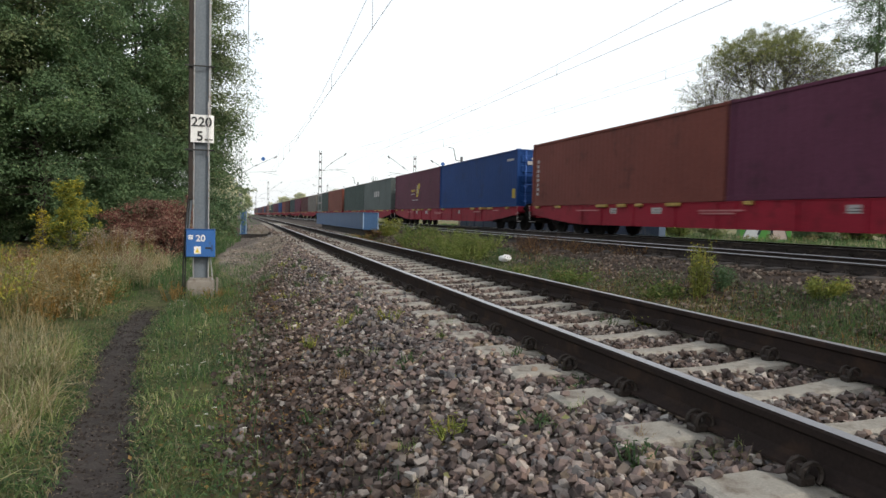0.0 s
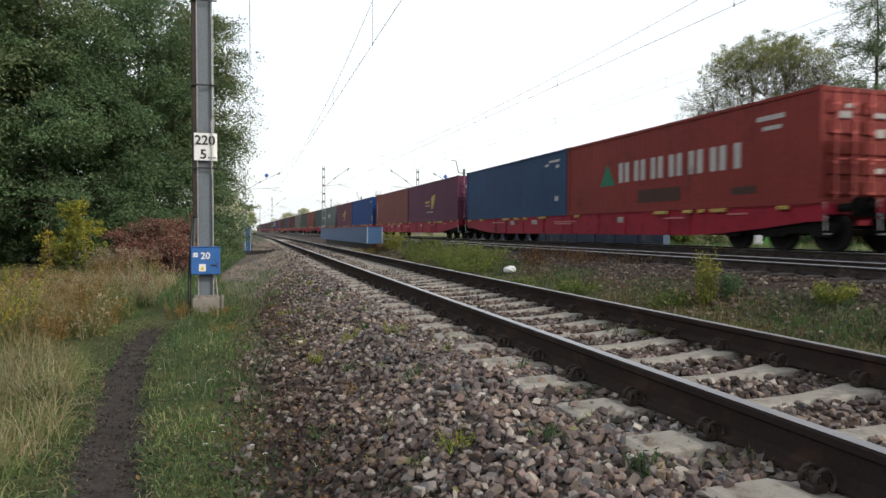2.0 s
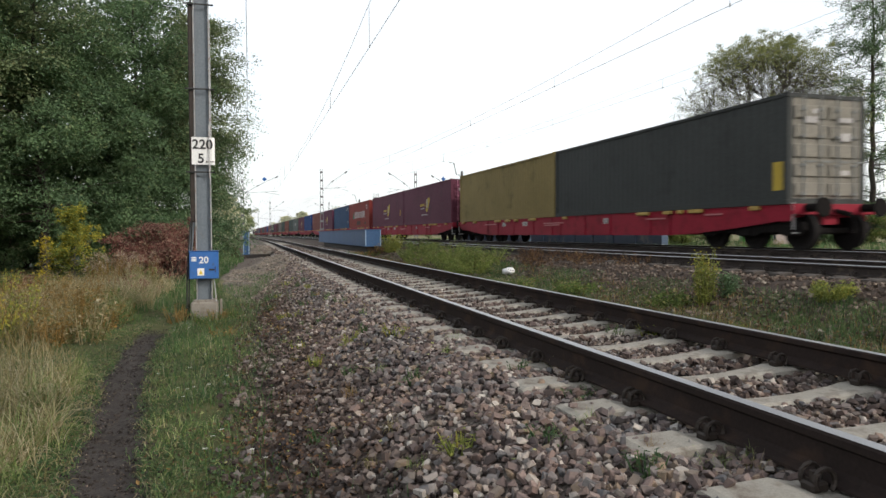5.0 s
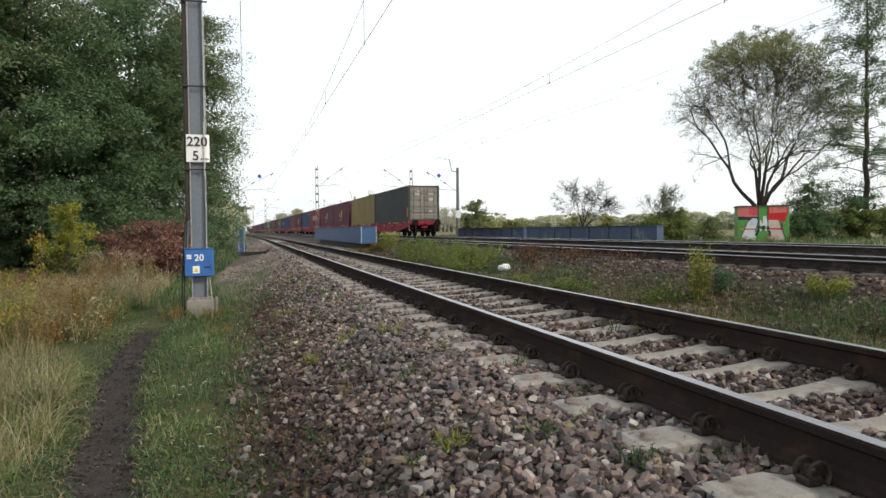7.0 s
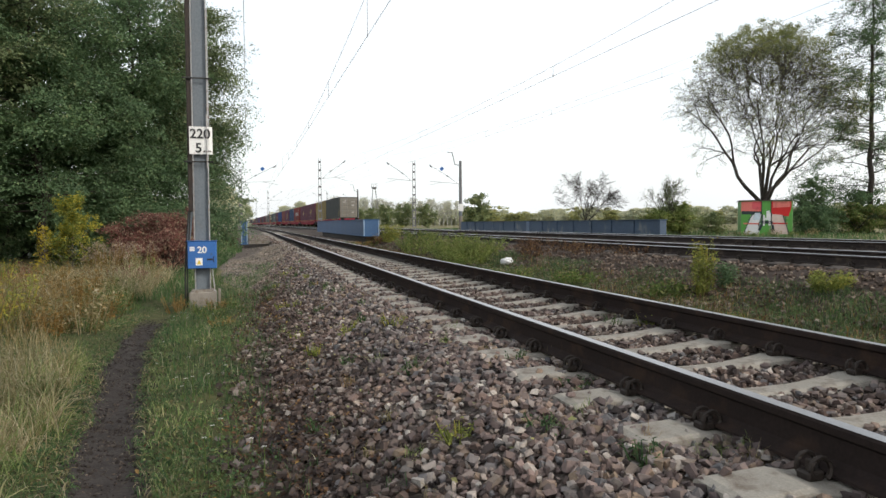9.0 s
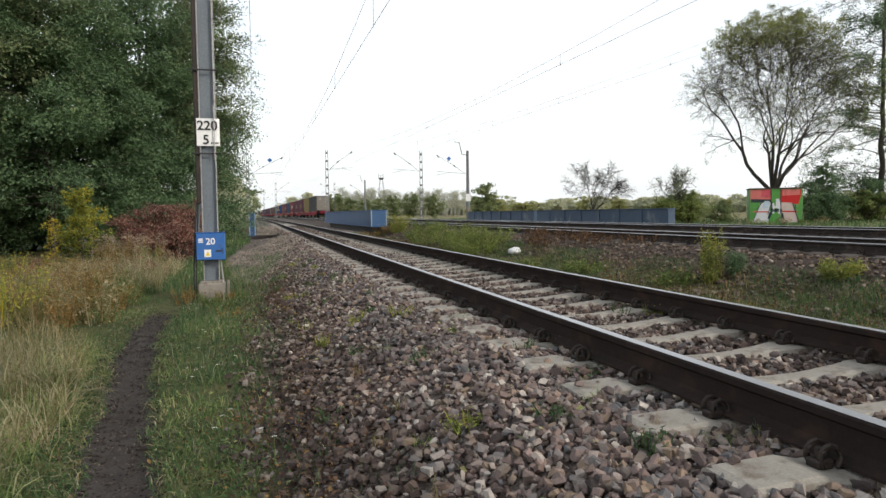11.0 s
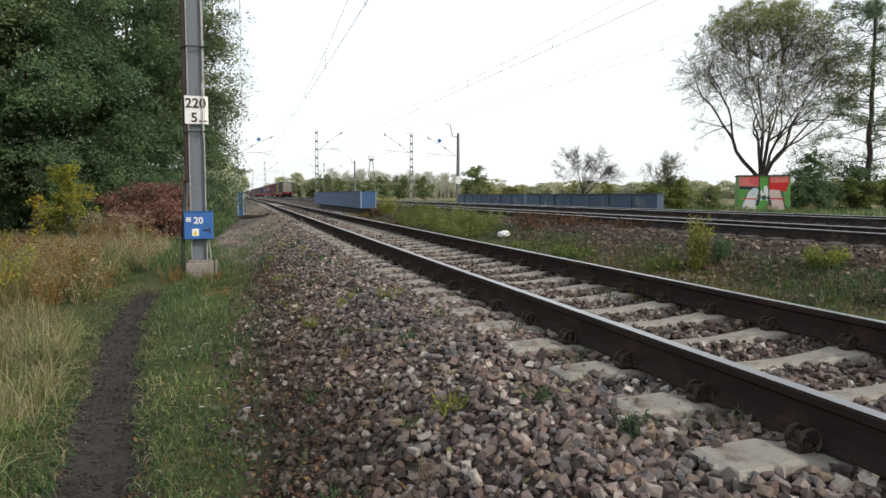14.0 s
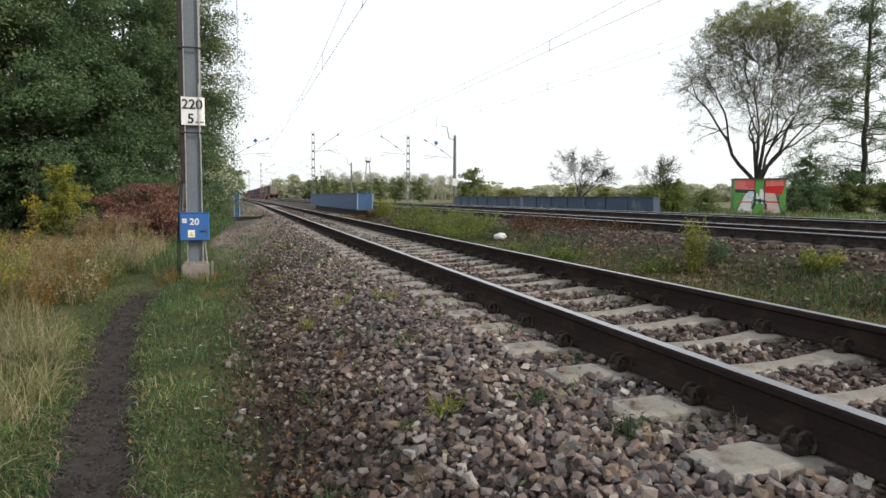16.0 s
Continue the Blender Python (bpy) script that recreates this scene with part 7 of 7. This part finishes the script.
        band(name, label, MAT[mat], x[sel], y[sel], rng.uniform(0.14, 0.42, m), rng.uniform(0.004, 0.007, m), rng.uniform(0.5, 1.4, m))
    # long pale-green blades bowing over beside the path
    for name, label, mat, count, (la, lb), (x0, x1), (y0, y1), tufts in (
            ("arching_grass", "long pale green grass blades bowing over beside the path", "grass_pale", 9000, (0.16, 0.46), (-3.4, -1.15), (2.6, 7.4), 120),
            ("arching_straw", "bleached straw blades bowing over beside the path", "straw", 8500, (0.18, 0.55), (-3.4, -1.25), (2.8, 7.2), 60),
            ("bowed_meadow_grass", "bowed straw-coloured grass at the meadow's edge", "grass_dry", 3000, (0.35, 0.85), (-5.2, -1.7), (9.6, 16.0), 80),
            ("straw_fountains", "tall pale straw bowing over before the russet shrubs", "straw", 3400, (0.45, 1.0), (-3.7, -1.75), (12.3, 17.6), 26),
            ("green_fountains", "tall fresh green grass bowing over beside the mast", "grass_fresh", 4200, (0.25, 0.75), (-2.5, -1.2), (11.6, 15.5), 40),
            ("rusty_fountains", "bowed rust-brown grass in the rough meadow", "grass_rust", 3600, (0.35, 0.85), (-5.4, -2.6), (9.5, 16.5), 40),
            ("verge_blades", "low bent grass blades between path and ballast", "grass_pale", 3800, (0.04, 0.14), (-1.0, -0.05), (2.6, 12.0), 320)):
        cx, cy = rng.uniform(x0, x1, tufts), y0 + (y1 - y0) * rng.random(tufts) ** 1.3
        k = rng.integers(0, tufts, count)
        x, y = cx[k] + rng.normal(0, 0.075, count), cy[k] + rng.normal(0, 0.09, count)
        if name == "verge_blades":
            keep = x > path_x(y) + 0.26
        else:
            keep = x < path_x(y) - (0.34 if y0 < 9 else 0.7 if y0 < 12 else 0.3) + 0.08 * lumps(x, y, 3.0)
        x, y = x[keep], y[keep]
        m = len(x)
        ob = link_mesh(name, arc_mesh(name, x, y, ground_z(x, y) - 0.01, rng.uniform(la, lb, m), rng.uniform(0.004, 0.0085, m), rng.uniform(0.5, 2.0, m), rng), [MAT[mat]])
        tagged(ob, label, "grass", kind="stuff")
    # trampled blades lying flat along the path's edges
    n = 7000
    y = 2.4 + 9 * rng.random(n) ** 1.4
    off = (0.17 + 0.30 * rng.random(n) ** 1.4) * np.where(rng.random(n) < 0.62, -1, 1)
    x = path_x(y) + off - 0.06 * lumps(path_x(y) + off, y, 3.1)
    flat = rng.random(n) < 0.35
    for sel, name, label, mat in ((flat, "trampled_straw", "trampled straw lying flat along the path", "grass_dry"), (~flat, "trampled_grass", "trampled dull grass lying flat along the path", "grass")):
        m = int(sel.sum())
        ob = link_mesh(name, arc_mesh(name, x[sel], y[sel], ground_z(x[sel], y[sel]), rng.uniform(0.04, 0.15, m), rng.uniform(0.003, 0.007, m), rng.uniform(2.0, 3.6, m), rng), [MAT[mat]])
        tagged(ob, label, "grass", kind="stuff")
    # dry tussocks at the left
    n = 9000
    cx, cy = rng.uniform(-6.0, -1.25, 150), 3.2 + 12 * rng.random(150) ** 1.2
    ok = cx < path_x(cy) - 0.8
    cx, cy = cx[ok], cy[ok]
    k = rng.integers(0, len(cx), n)
    x, y = cx[k] + rng.normal(0, 0.13, n), cy[k] + rng.normal(0, 0.16, n)
    keep = x < path_x(y) - 0.32
    x, y = x[keep], y[keep]
    n = len(x)
    band("dry_tussocks", "bleached dry grass tussocks left of the path", MAT["grass_dry"], x, y, rng.uniform(0.12, 0.40, n), rng.uniform(0.004, 0.008, n), rng.uniform(0.3, 1.1, n))
    # tall meadow before the wood
    for name, label, mat, count, hh, seedk in (("tall_dry_grass", "tall straw-coloured autumn grass before the wood", MAT["grass_dry"], 19000, (0.25, 0.7), 1.0), ("rusty_weeds", "tall rust-brown autumn weeds before the wood", MAT["grass_rust"], 30000, (0.2, 0.62), 2.0),
                                               ("tall_green_grass", "tall green meadow grass before the wood", MAT["grass_fresh"], 64000, (0.15, 0.55), 3.0)):
        y = 7.5 + 15.5 * rng.random(count) ** 0.9
        x = -1.5 - 0.05 * (y - 7) - (1 - rng.random(count) ** 1.2) * (3.0 + 0.42 * y)
        side = path_x(y) - x + 0.5 * lumps(x, y, 0.9, 2.0)     # metres left of the path
        liking = {1.0: smooth_step(0.9, 1.6, side) * (1 - 0.75 * smooth_step(2.6, 4.2, side)), 2.0: smooth_step(1.3, 3.0, side), 3.0: 1 - 0.5 * smooth_step(0.8, 1.8, side)}[seedk]
        keep = (lumps(x, y, 0.8, seedk * 3) + rng.normal(0, 0.22, count) > 0.55 - 1.15 * liking) & (x < path_x(y) - 0.45) & ((y > 9.5) | (x < -2.6))
        x, y = x[keep], y[keep]
        n = len(x)
        side = path_x(y) - x
        band(name, label, mat, x, y, rng.uniform(*hh, n) * (0.75 + 0.35 * lumps(x, y, 0.9, seedk)) * (0.35 + 0.65 * smooth_step(0.4, 1.5, side)), rng.uniform(0.005, 0.013, n), rng.uniform(0.2, 1.3, n))
    # strip of weeds between the tracks
    n = 100000
    y = 3 + 38 * rng.random(n) ** 1.35
    x = rng.uniform(4.9, 7.7, n)
    patch = lumps(x, y, 0.75, 6.0) + 0.6 * lumps(x, y, 0.25, 2.0)
    keep = (patch + rng.normal(0, 0.3, n) > -0.4 + 0.35 * smooth_step(5.8, 7.6, x) + 1.1 * smooth_step(23.5, 25, y)) & (x - SLANT * y < 7.9)
    x, y, patch = x[keep], y[keep], patch[keep]
    n = len(x)
    band("ditch_weeds", "low green and brown weeds between the tracks", MAT["grass"], x, y, rng.uniform(0.03, 0.14, n) * (1 + 0.6 * (patch > 0.6)), rng.uniform(0.005, 0.008, n) * (1 + 0.6 * smooth_step(9, 20, y)), rng.uniform(0.2, 1.1, n))
    n = 60000
    y = 3 + 22 * rng.random(n) ** 1.3
    x = rng.uniform(4.9, 7.5, n)
    keep = lumps(x, y, 1.1, 2.0) + rng.normal(0, 0.35, n) > -0.35 + 0.5 * smooth_step(6.4, 7.4, x)
    x, y = x[keep], y[keep]
    n = len(x)
    brown = rng.random(n) < 0.22 + 0.25 * (lumps(x, y, 0.7, 9.0) > 0.2)
    for sel, name, label, mat in ((~brown, "ditch_cover", "low leafy weeds covering the ground between the tracks", "clover"), (brown, "withered_cover", "withered brown leaves and stalks between the tracks", "litter")):
        m = int(sel.sum())
        pos = np.stack([x[sel], y[sel], ground_z(x[sel], y[sel]) + 0.11 * rng.random(m) ** 1.5], 1)
        ob = link_mesh(name, leaf_mesh(name, pos, rng.uniform(0.012, 0.036, m), rng, slim=0.6), [MAT[mat]])
        tagged(ob, label, "weeds", kind="stuff")
    n = 17000
    y = 3 + 24 * rng.random(n) ** 1.3
    x = rng.uniform(4.9, 7.3, n)
    keep = lumps(x, y, 0.9, 4.0) + rng.normal(0, 0.4, n) > -0.1
    x, y = x[keep], y[keep]
    n = len(x)
    half = rng.random(n) < 0.55
    for sel, name, label, mat in ((half, "withered_ditch_grass", "withered straw and olive grass between the tracks", "grass_dry"), (~half, "rusty_ditch_grass", "rust-brown thin grass between the tracks", "grass_rust")):
        m = int(sel.sum())
        band(name, label, MAT[mat], x[sel], y[sel], rng.uniform(0.05, 0.19, m), rng.uniform(0.004, 0.009, m), rng.uniform(0.2, 1.1, m))
    n = 15000
    y = 4 + 34 * rng.random(n) ** 1.2
    x = rng.uniform(5.4, 8.0, n) + SLANT * y * 0.5
    keep = lumps(x, y, 0.8, 1.0) + rng.normal(0, 0.3, n) > 0.25
    x, y = x[keep], y[keep]
    n = len(x)
    band("russet_weeds", "russet withered weeds on the ballast slope", MAT["litter"], x, y, rng.uniform(0.04, 0.17, n), rng.uniform(0.008, 0.018, n), rng.uniform(0.2, 0.9, n))
    # low broad-leaved cover in the verge
    n = 90000
    y = 1.5 + 12 * rng.random(n) ** 1.5
    x = rng.uniform(-1, 0.06, n) * (1.4 + y * 0.3)
    keep = off_path(x, y, 0.03) & (lumps(x, y, 1.7, 8.0) + rng.normal(0, 0.35, n) > -0.12) & (x < -0.05 + rng.normal(0, 0.15, n))
    x, y = x[keep], y[keep]
    n = len(x)
    pos = np.stack([x, y, ground_z(x, y) + rng.uniform(0.005, 0.06, n)], 1)
    ob = link_mesh("clover_cover", leaf_mesh("clover_cover", pos, rng.uniform(0.010, 0.028, n), rng, slim=0.75), [MAT["clover"]])
    tagged(ob, "low clover and broad-leaved weeds in the verge", "weeds", kind="stuff")
    # clods and grit on the trodden path
    for name, label, mat, n, lo, hi in (("path_clods", "dark crumbled soil clods on the trodden path", "soil", 5200, 0.008, 0.028), ("path_grit", "small grit and pebbles on the trodden path", "stones_dark", 700, 0.006, 0.016)):
        y = 2.2 + 8.6 * rng.random(n) ** 1.5
        x = path_x(y) + rng.normal(0, 0.155, n)
        size = rng.uniform(lo, hi, n)
        ob = link_mesh(name, scatter_mesh(name, stone_shapes(5, 7, 8), np.stack([x, y, ground_z(x, y) + size * 0.1], 1), size, rng), [MAT[mat]])
        tagged(ob, label, "pebbles", kind="stuff")
    # scrubby growth beyond the main line
    n = 26000
    y = 6 + 90 * rng.random(n)
    x = 17.2 + 28 * rng.random(n) ** 1.3
    keep = ~((np.abs(x - 19.1) < 0.4) & (y > 26) & (y < 61)) & ~((x > 29) & (x < 34) & (y > 33) & (y < 38))
    x, y = x[keep], y[keep]
    n = len(x)
    band("field_grass", "rough field grass beyond the main line", MAT["grass"], x, y, rng.uniform(0.1, 0.45, n), rng.uniform(0.02, 0.05, n), rng.uniform(0.1, 0.6, n))


build_grass()


def weed_clump(name, x, y, stems, height, spread, mat, label, category, seed, leaf=0.05, per=26, flower=None, flowers=0, group="weed clumps"):
    """Upright leafy stems in a clump, with flower heads where given."""
    rng, nr = random.Random(seed), np.random.default_rng(seed)
    ob = empty(name, pose(x, y, gz(x, y)), label, category, group)
    segs, pts, heads = [], [], []
    for _ in range(stems):
        a, r = rng.uniform(0, math.tau), spread * math.sqrt(rng.random())
        p = Vector((math.cos(a) * r * 0.6, math.sin(a) * r * 0.6, -0.02))
        q = p + Vector((math.cos(a) * r * 0.6, math.sin(a) * r * 0.6, height * rng.uniform(0.55, 1.0)))
        segs.append((tuple(p), tuple(p.lerp(q, 0.6)), 0.006, 0.005))
        segs.append((tuple(p.lerp(q, 0.6)), tuple(q), 0.005, 0.002))
        for k in range(per):
            pts.append(tuple(p.lerp(q, rng.uniform(0.08, 1.0)) + Vector((rng.gauss(0, leaf * 0.7), rng.gauss(0, leaf * 0.7), rng.gauss(0, 0.02)))))
        heads.append(q)
    link_mesh("stalk", limb_mesh("stalk", segs, 4), [mat], ob)["kind"] = "stuff"
    pts = np.array(pts)
    link_mesh("foliage", leaf_mesh("foliage", pts, nr.uniform(0.6, 1.3, len(pts)) * leaf, nr, slim=0.4), [mat], ob)["kind"] = "stuff"
    if flower is not None:
        fp = np.array([tuple(rng.choice(heads) + Vector((rng.gauss(0, 0.03), rng.gauss(0, 0.03), rng.uniform(-0.12, 0.02)))) for _ in range(flowers)])
        link_mesh("blossom", leaf_mesh("blossom", fp, nr.uniform(0.6, 1.2, len(fp)) * 0.03, nr, slim=0.9), [flower], ob)["kind"] = "stuff"
    return ob


def build_weeds():
    weed_clump("goldenrod", 6.92, 8.98, 34, 0.92, 0.17, MAT["leaf_golden"], "yellow-flowering goldenrod clump between the tracks", "weed", 401, 0.06, 34, MAT["flower"], 80)
    weed_clump("nettle_clump", 7.28, 8.85, 16, 0.5, 0.13, MAT["leaf_alder"], "dark green nettle clump between the tracks", "weed", 402, 0.07, 30)
    weed_clump("goldenrod", 7.58, 7.19, 46, 0.30, 0.27, MAT["leaf_golden"], "low yellow-green weed clump on the ballast", "weed", 403, 0.06, 26)
    weed_clump("goldenrod", 7.05, 33.6, 60, 0.95, 0.6, MAT["leaf_golden"], "bright yellow-green goldenrod by the girder's end", "weed", 404, 0.10, 26, MAT["flower"], 300)
    weed_clump("weed_clump", 7.6, 29.5, 50, 0.55, 0.8, MAT["leaf_weed"], "tall green weeds beside the main line", "weed", 405, 0.10, 26)
    for i, (x, y, h, s, n) in enumerate(((6.5, 21.0, 0.72, 0.9, 70), (7.0, 19.6, 0.70, 0.8, 70), (7.0, 22.5, 0.75, 0.9, 70), (6.2, 18.6, 0.5, 0.8, 50), (6.5, 25.0, 0.65, 0.9, 60), (6.9, 27.5, 0.6, 0.9, 50), (5.7, 14.0, 0.35, 0.6, 30), (6.2, 12.0, 0.35, 0.6, 30), (6.6, 9.4, 0.3, 0.5, 30), (7.5, 5.2, 0.3, 0.5, 24), (6.9, 4.9, 0.3, 0.5, 24))):
        weed_clump("weed_clump", x, y, n, h, s, MAT["leaf_bright" if 18 < y < 26 else "leaf_weed"], "leafy weeds growing between the tracks", "weed", 410 + i, 0.08, 30)
    for i, (x, y, h) in enumerate(((-1.0, 11.2, 0.3), (-0.75, 11.1, 0.25), (-0.5, 11.25, 0.22), (-0.3, 11.5, 0.2), (-1.15, 11.6, 0.35), (-0.55, 10.4, 0.2), (-0.35, 9.6, 0.2))):
        weed_clump("footing_weed", x, y, 14, h, 0.2, MAT["leaf_weed"] if i % 2 else MAT["grass_rust"], "straggling weeds round the mast's footing", "weed", 480 + i, 0.035, 16, group="weeds at the mast")
    for i, (x, y, h, n) in enumerate(((8.0, 17.8, 0.4, 30), (8.4, 16.4, 0.35, 30), (8.2, 15.0, 0.3, 26), (8.6, 19.0, 0.4, 26), (7.6, 16.8, 0.4, 26), (8.7, 13.6, 0.3, 24))):
        weed_clump("russet_weed", x, y, n, h, 0.6, MAT["litter"], "withered russet weeds on the ballast slope", "weed", 460 + i, 0.06, 20, group="russet weeds")
    for i, (x, y) in enumerate(((-3.75, 18.6), (-3.4, 18.9), (-3.0, 19.2), (-3.3, 18.3), (-2.65, 19.0))):
        weed_clump("seeding_weed", x, y, 26, 1.0, 0.34, MAT["grass_rust"], "withered weeds with pale fluffy seed heads", "weed", 475 + i, 0.045, 12, MAT["fluff"], 520, group="seeding weeds")
    for i, (x, y, h) in enumerate(((5.7, 34.4, 0.35), (6.2, 34.7, 0.42), (6.6, 34.9, 0.45), (6.9, 35.2, 0.5), (5.75, 36.2, 0.3), (5.6, 38.5, 0.3), (5.65, 41.5, 0.3))):
        weed_clump("weed_clump", x, y, 26, h, 0.5, MAT[("grass_rust", "leaf_weed", "litter")[i % 3]], "straggling weeds at the girder's foot", "weed", 490 + i, 0.08, 18)
    for i, (x, y, h) in enumerate(((29.7, 34.6, 0.5), (30.4, 34.3, 0.35), (31.2, 33.7, 0.55), (32.1, 33.0, 0.35), (32.8, 32.5, 0.6))):
        weed_clump("weed_clump", x, y, 24, h, 0.4, MAT["leaf_bright" if i % 2 else "grass_dry"], "pale weeds at the painted hut's foot", "weed", 600 + i, 0.09, 18)
    # autumn stalks in the meadow before the wood
    rng = random.Random(19)
    for i in range(46):
        y = rng.uniform(8.5, 18.5)
        x = float(path_x(y)) - 0.7 - rng.random() ** 1.3 * (2.0 + 0.34 * y)
        mat, words = (("grass_dry", "straw-coloured"), ("leaf_weed", "dull green"), ("leaf_yellow", "yellowing"), ("grass_rust", "rust-brown"), ("grass_rust", "rust-brown"), ("grass_dry", "straw-coloured"), ("leaf_red", "russet withered"))[i % 7]
        weed_clump("meadow_weed", x, y, rng.randint(10, 20), rng.uniform(0.4, 0.85), rng.uniform(0.25, 0.5), MAT[mat], words + " tall weed clump in the rough meadow", "weed", 500 + i, 0.065, 24, group="meadow weeds")
    # small tufts that push through the ballast
    rng = random.Random(9)
    for i, (x, y) in enumerate(((0.95, 3.0), (1.05, 4.3), (0.75, 5.2), (1.25, 5.9), (1.1, 6.6), (0.4, 4.0), (0.55, 6.0), (0.85, 8.2), (1.2, 9.2), (0.6, 9.5), (1.75, 3.35), (1.7, 4.1), (4.5, 5.3), (1.45, 2.2), (0.35, 2.6), (0.5, 7.2), (1.0, 11.0), (0.7, 12.0), (0.5, 12.8), (0.9, 13.4), (0.35, 11.6), (0.75, 14.6), (1.1, 13.9), (0.3, 13.6), (0.95, 15.4), (1.2, 16.6), (0.8, 10.2), (0.45, 9.9), (1.15, 10.1), (0.6, 15.2), (1.05, 12.3), (0.65, 8.6), (1.3, 7.6), (0.9, 6.3), (1.3, 2.75), (3.2, 5.4), (3.45, 5.25))):
        weed_clump("weed_tuft", x, y, 10, rng.uniform(0.09, 0.17), 0.10, MAT["clover"] if i % 3 else MAT["leaf_golden"], "small weed tuft growing through the ballast", "weed", 440 + i, 0.028, 12, group="ballast tufts")
    for i in range(34):
        y = 2.1 + 10 * rng.random() ** 1.6
        x = rng.uniform(0.35, 1.75) if i % 4 else rng.uniform(1.85, 1.98)
        k = rng.randint(26, 48)
        nr = np.random.default_rng(700 + i)
        spread = nr.normal(0, 0.028, (2, k))
        me = arc_mesh("grass_tuft", spread[0], spread[1], np.zeros(k), nr.uniform(0.05, 0.13, k), nr.uniform(0.002, 0.004, k), nr.uniform(0.3, 1.8, k), nr)
        ob = link_mesh("grass_tuft", me, [MAT[("grass_pale", "grass_dry", "grass_rust")[i % 3]]])
        ob.matrix_basis = pose(x, y, gz(x, y) + 0.015)
        tagged(ob, ("small yellow-green", "small straw-coloured", "small rusty")[i % 3] + " grass tuft between ballast stones", "grass tuft", "ballast grass tufts")
    # white daisies by the path
    nr = np.random.default_rng(31)
    for i in range(34):
        y = 3.6 + 9 * nr.random()
        x = float(path_x(y)) + 0.3 + nr.random() * 0.55
        bm = bmesh.new()
        h = nr.uniform(0.10, 0.26)
        tube(bm, [(0, 0, 0), (0.01, 0, h)], 0.0025, 4)
        for k in range(7):
            a = k * math.tau / 7
            c = Vector((0.01, 0, h))
            d = Vector((math.cos(a), math.sin(a), 0.25))
            e = Vector((-math.sin(a), math.cos(a), 0)) * 0.004
            vs = [bm.verts.new(c + d * 0.004), bm.verts.new(c + d * 0.010 + e), bm.verts.new(c + d * 0.018), bm.verts.new(c + d * 0.010 - e)]
            bm.faces.new(vs).material_index = 1
        ob = part("daisy", bm, [MAT["leaf_weed"], MAT["petal"]], None)
        ob.matrix_basis = pose(x, y, gz(x, y) - 0.01, 0, 0, nr.uniform(0, 360))
        tagged(ob, "small white daisy on a thin stem", "flower", "verge daisies")
    # fallen yellow and brown leaves on the stones
    n = 170
    y = 2.0 + 8 * nr.random(n)
    x = nr.uniform(-0.6, 1.5, n)
    pos = np.stack([x, y, ground_z(x, y) + 0.05], 1)
    ob = link_mesh("fallen_leaves", leaf_mesh("fallen_leaves", pos, nr.uniform(0.02, 0.045, n), nr, slim=0.7), [MAT["leaf_autumn"]])
    tagged(ob, "fallen yellow and brown leaves on stones and grass", "leaves", kind="stuff")


build_weeds()

motions()
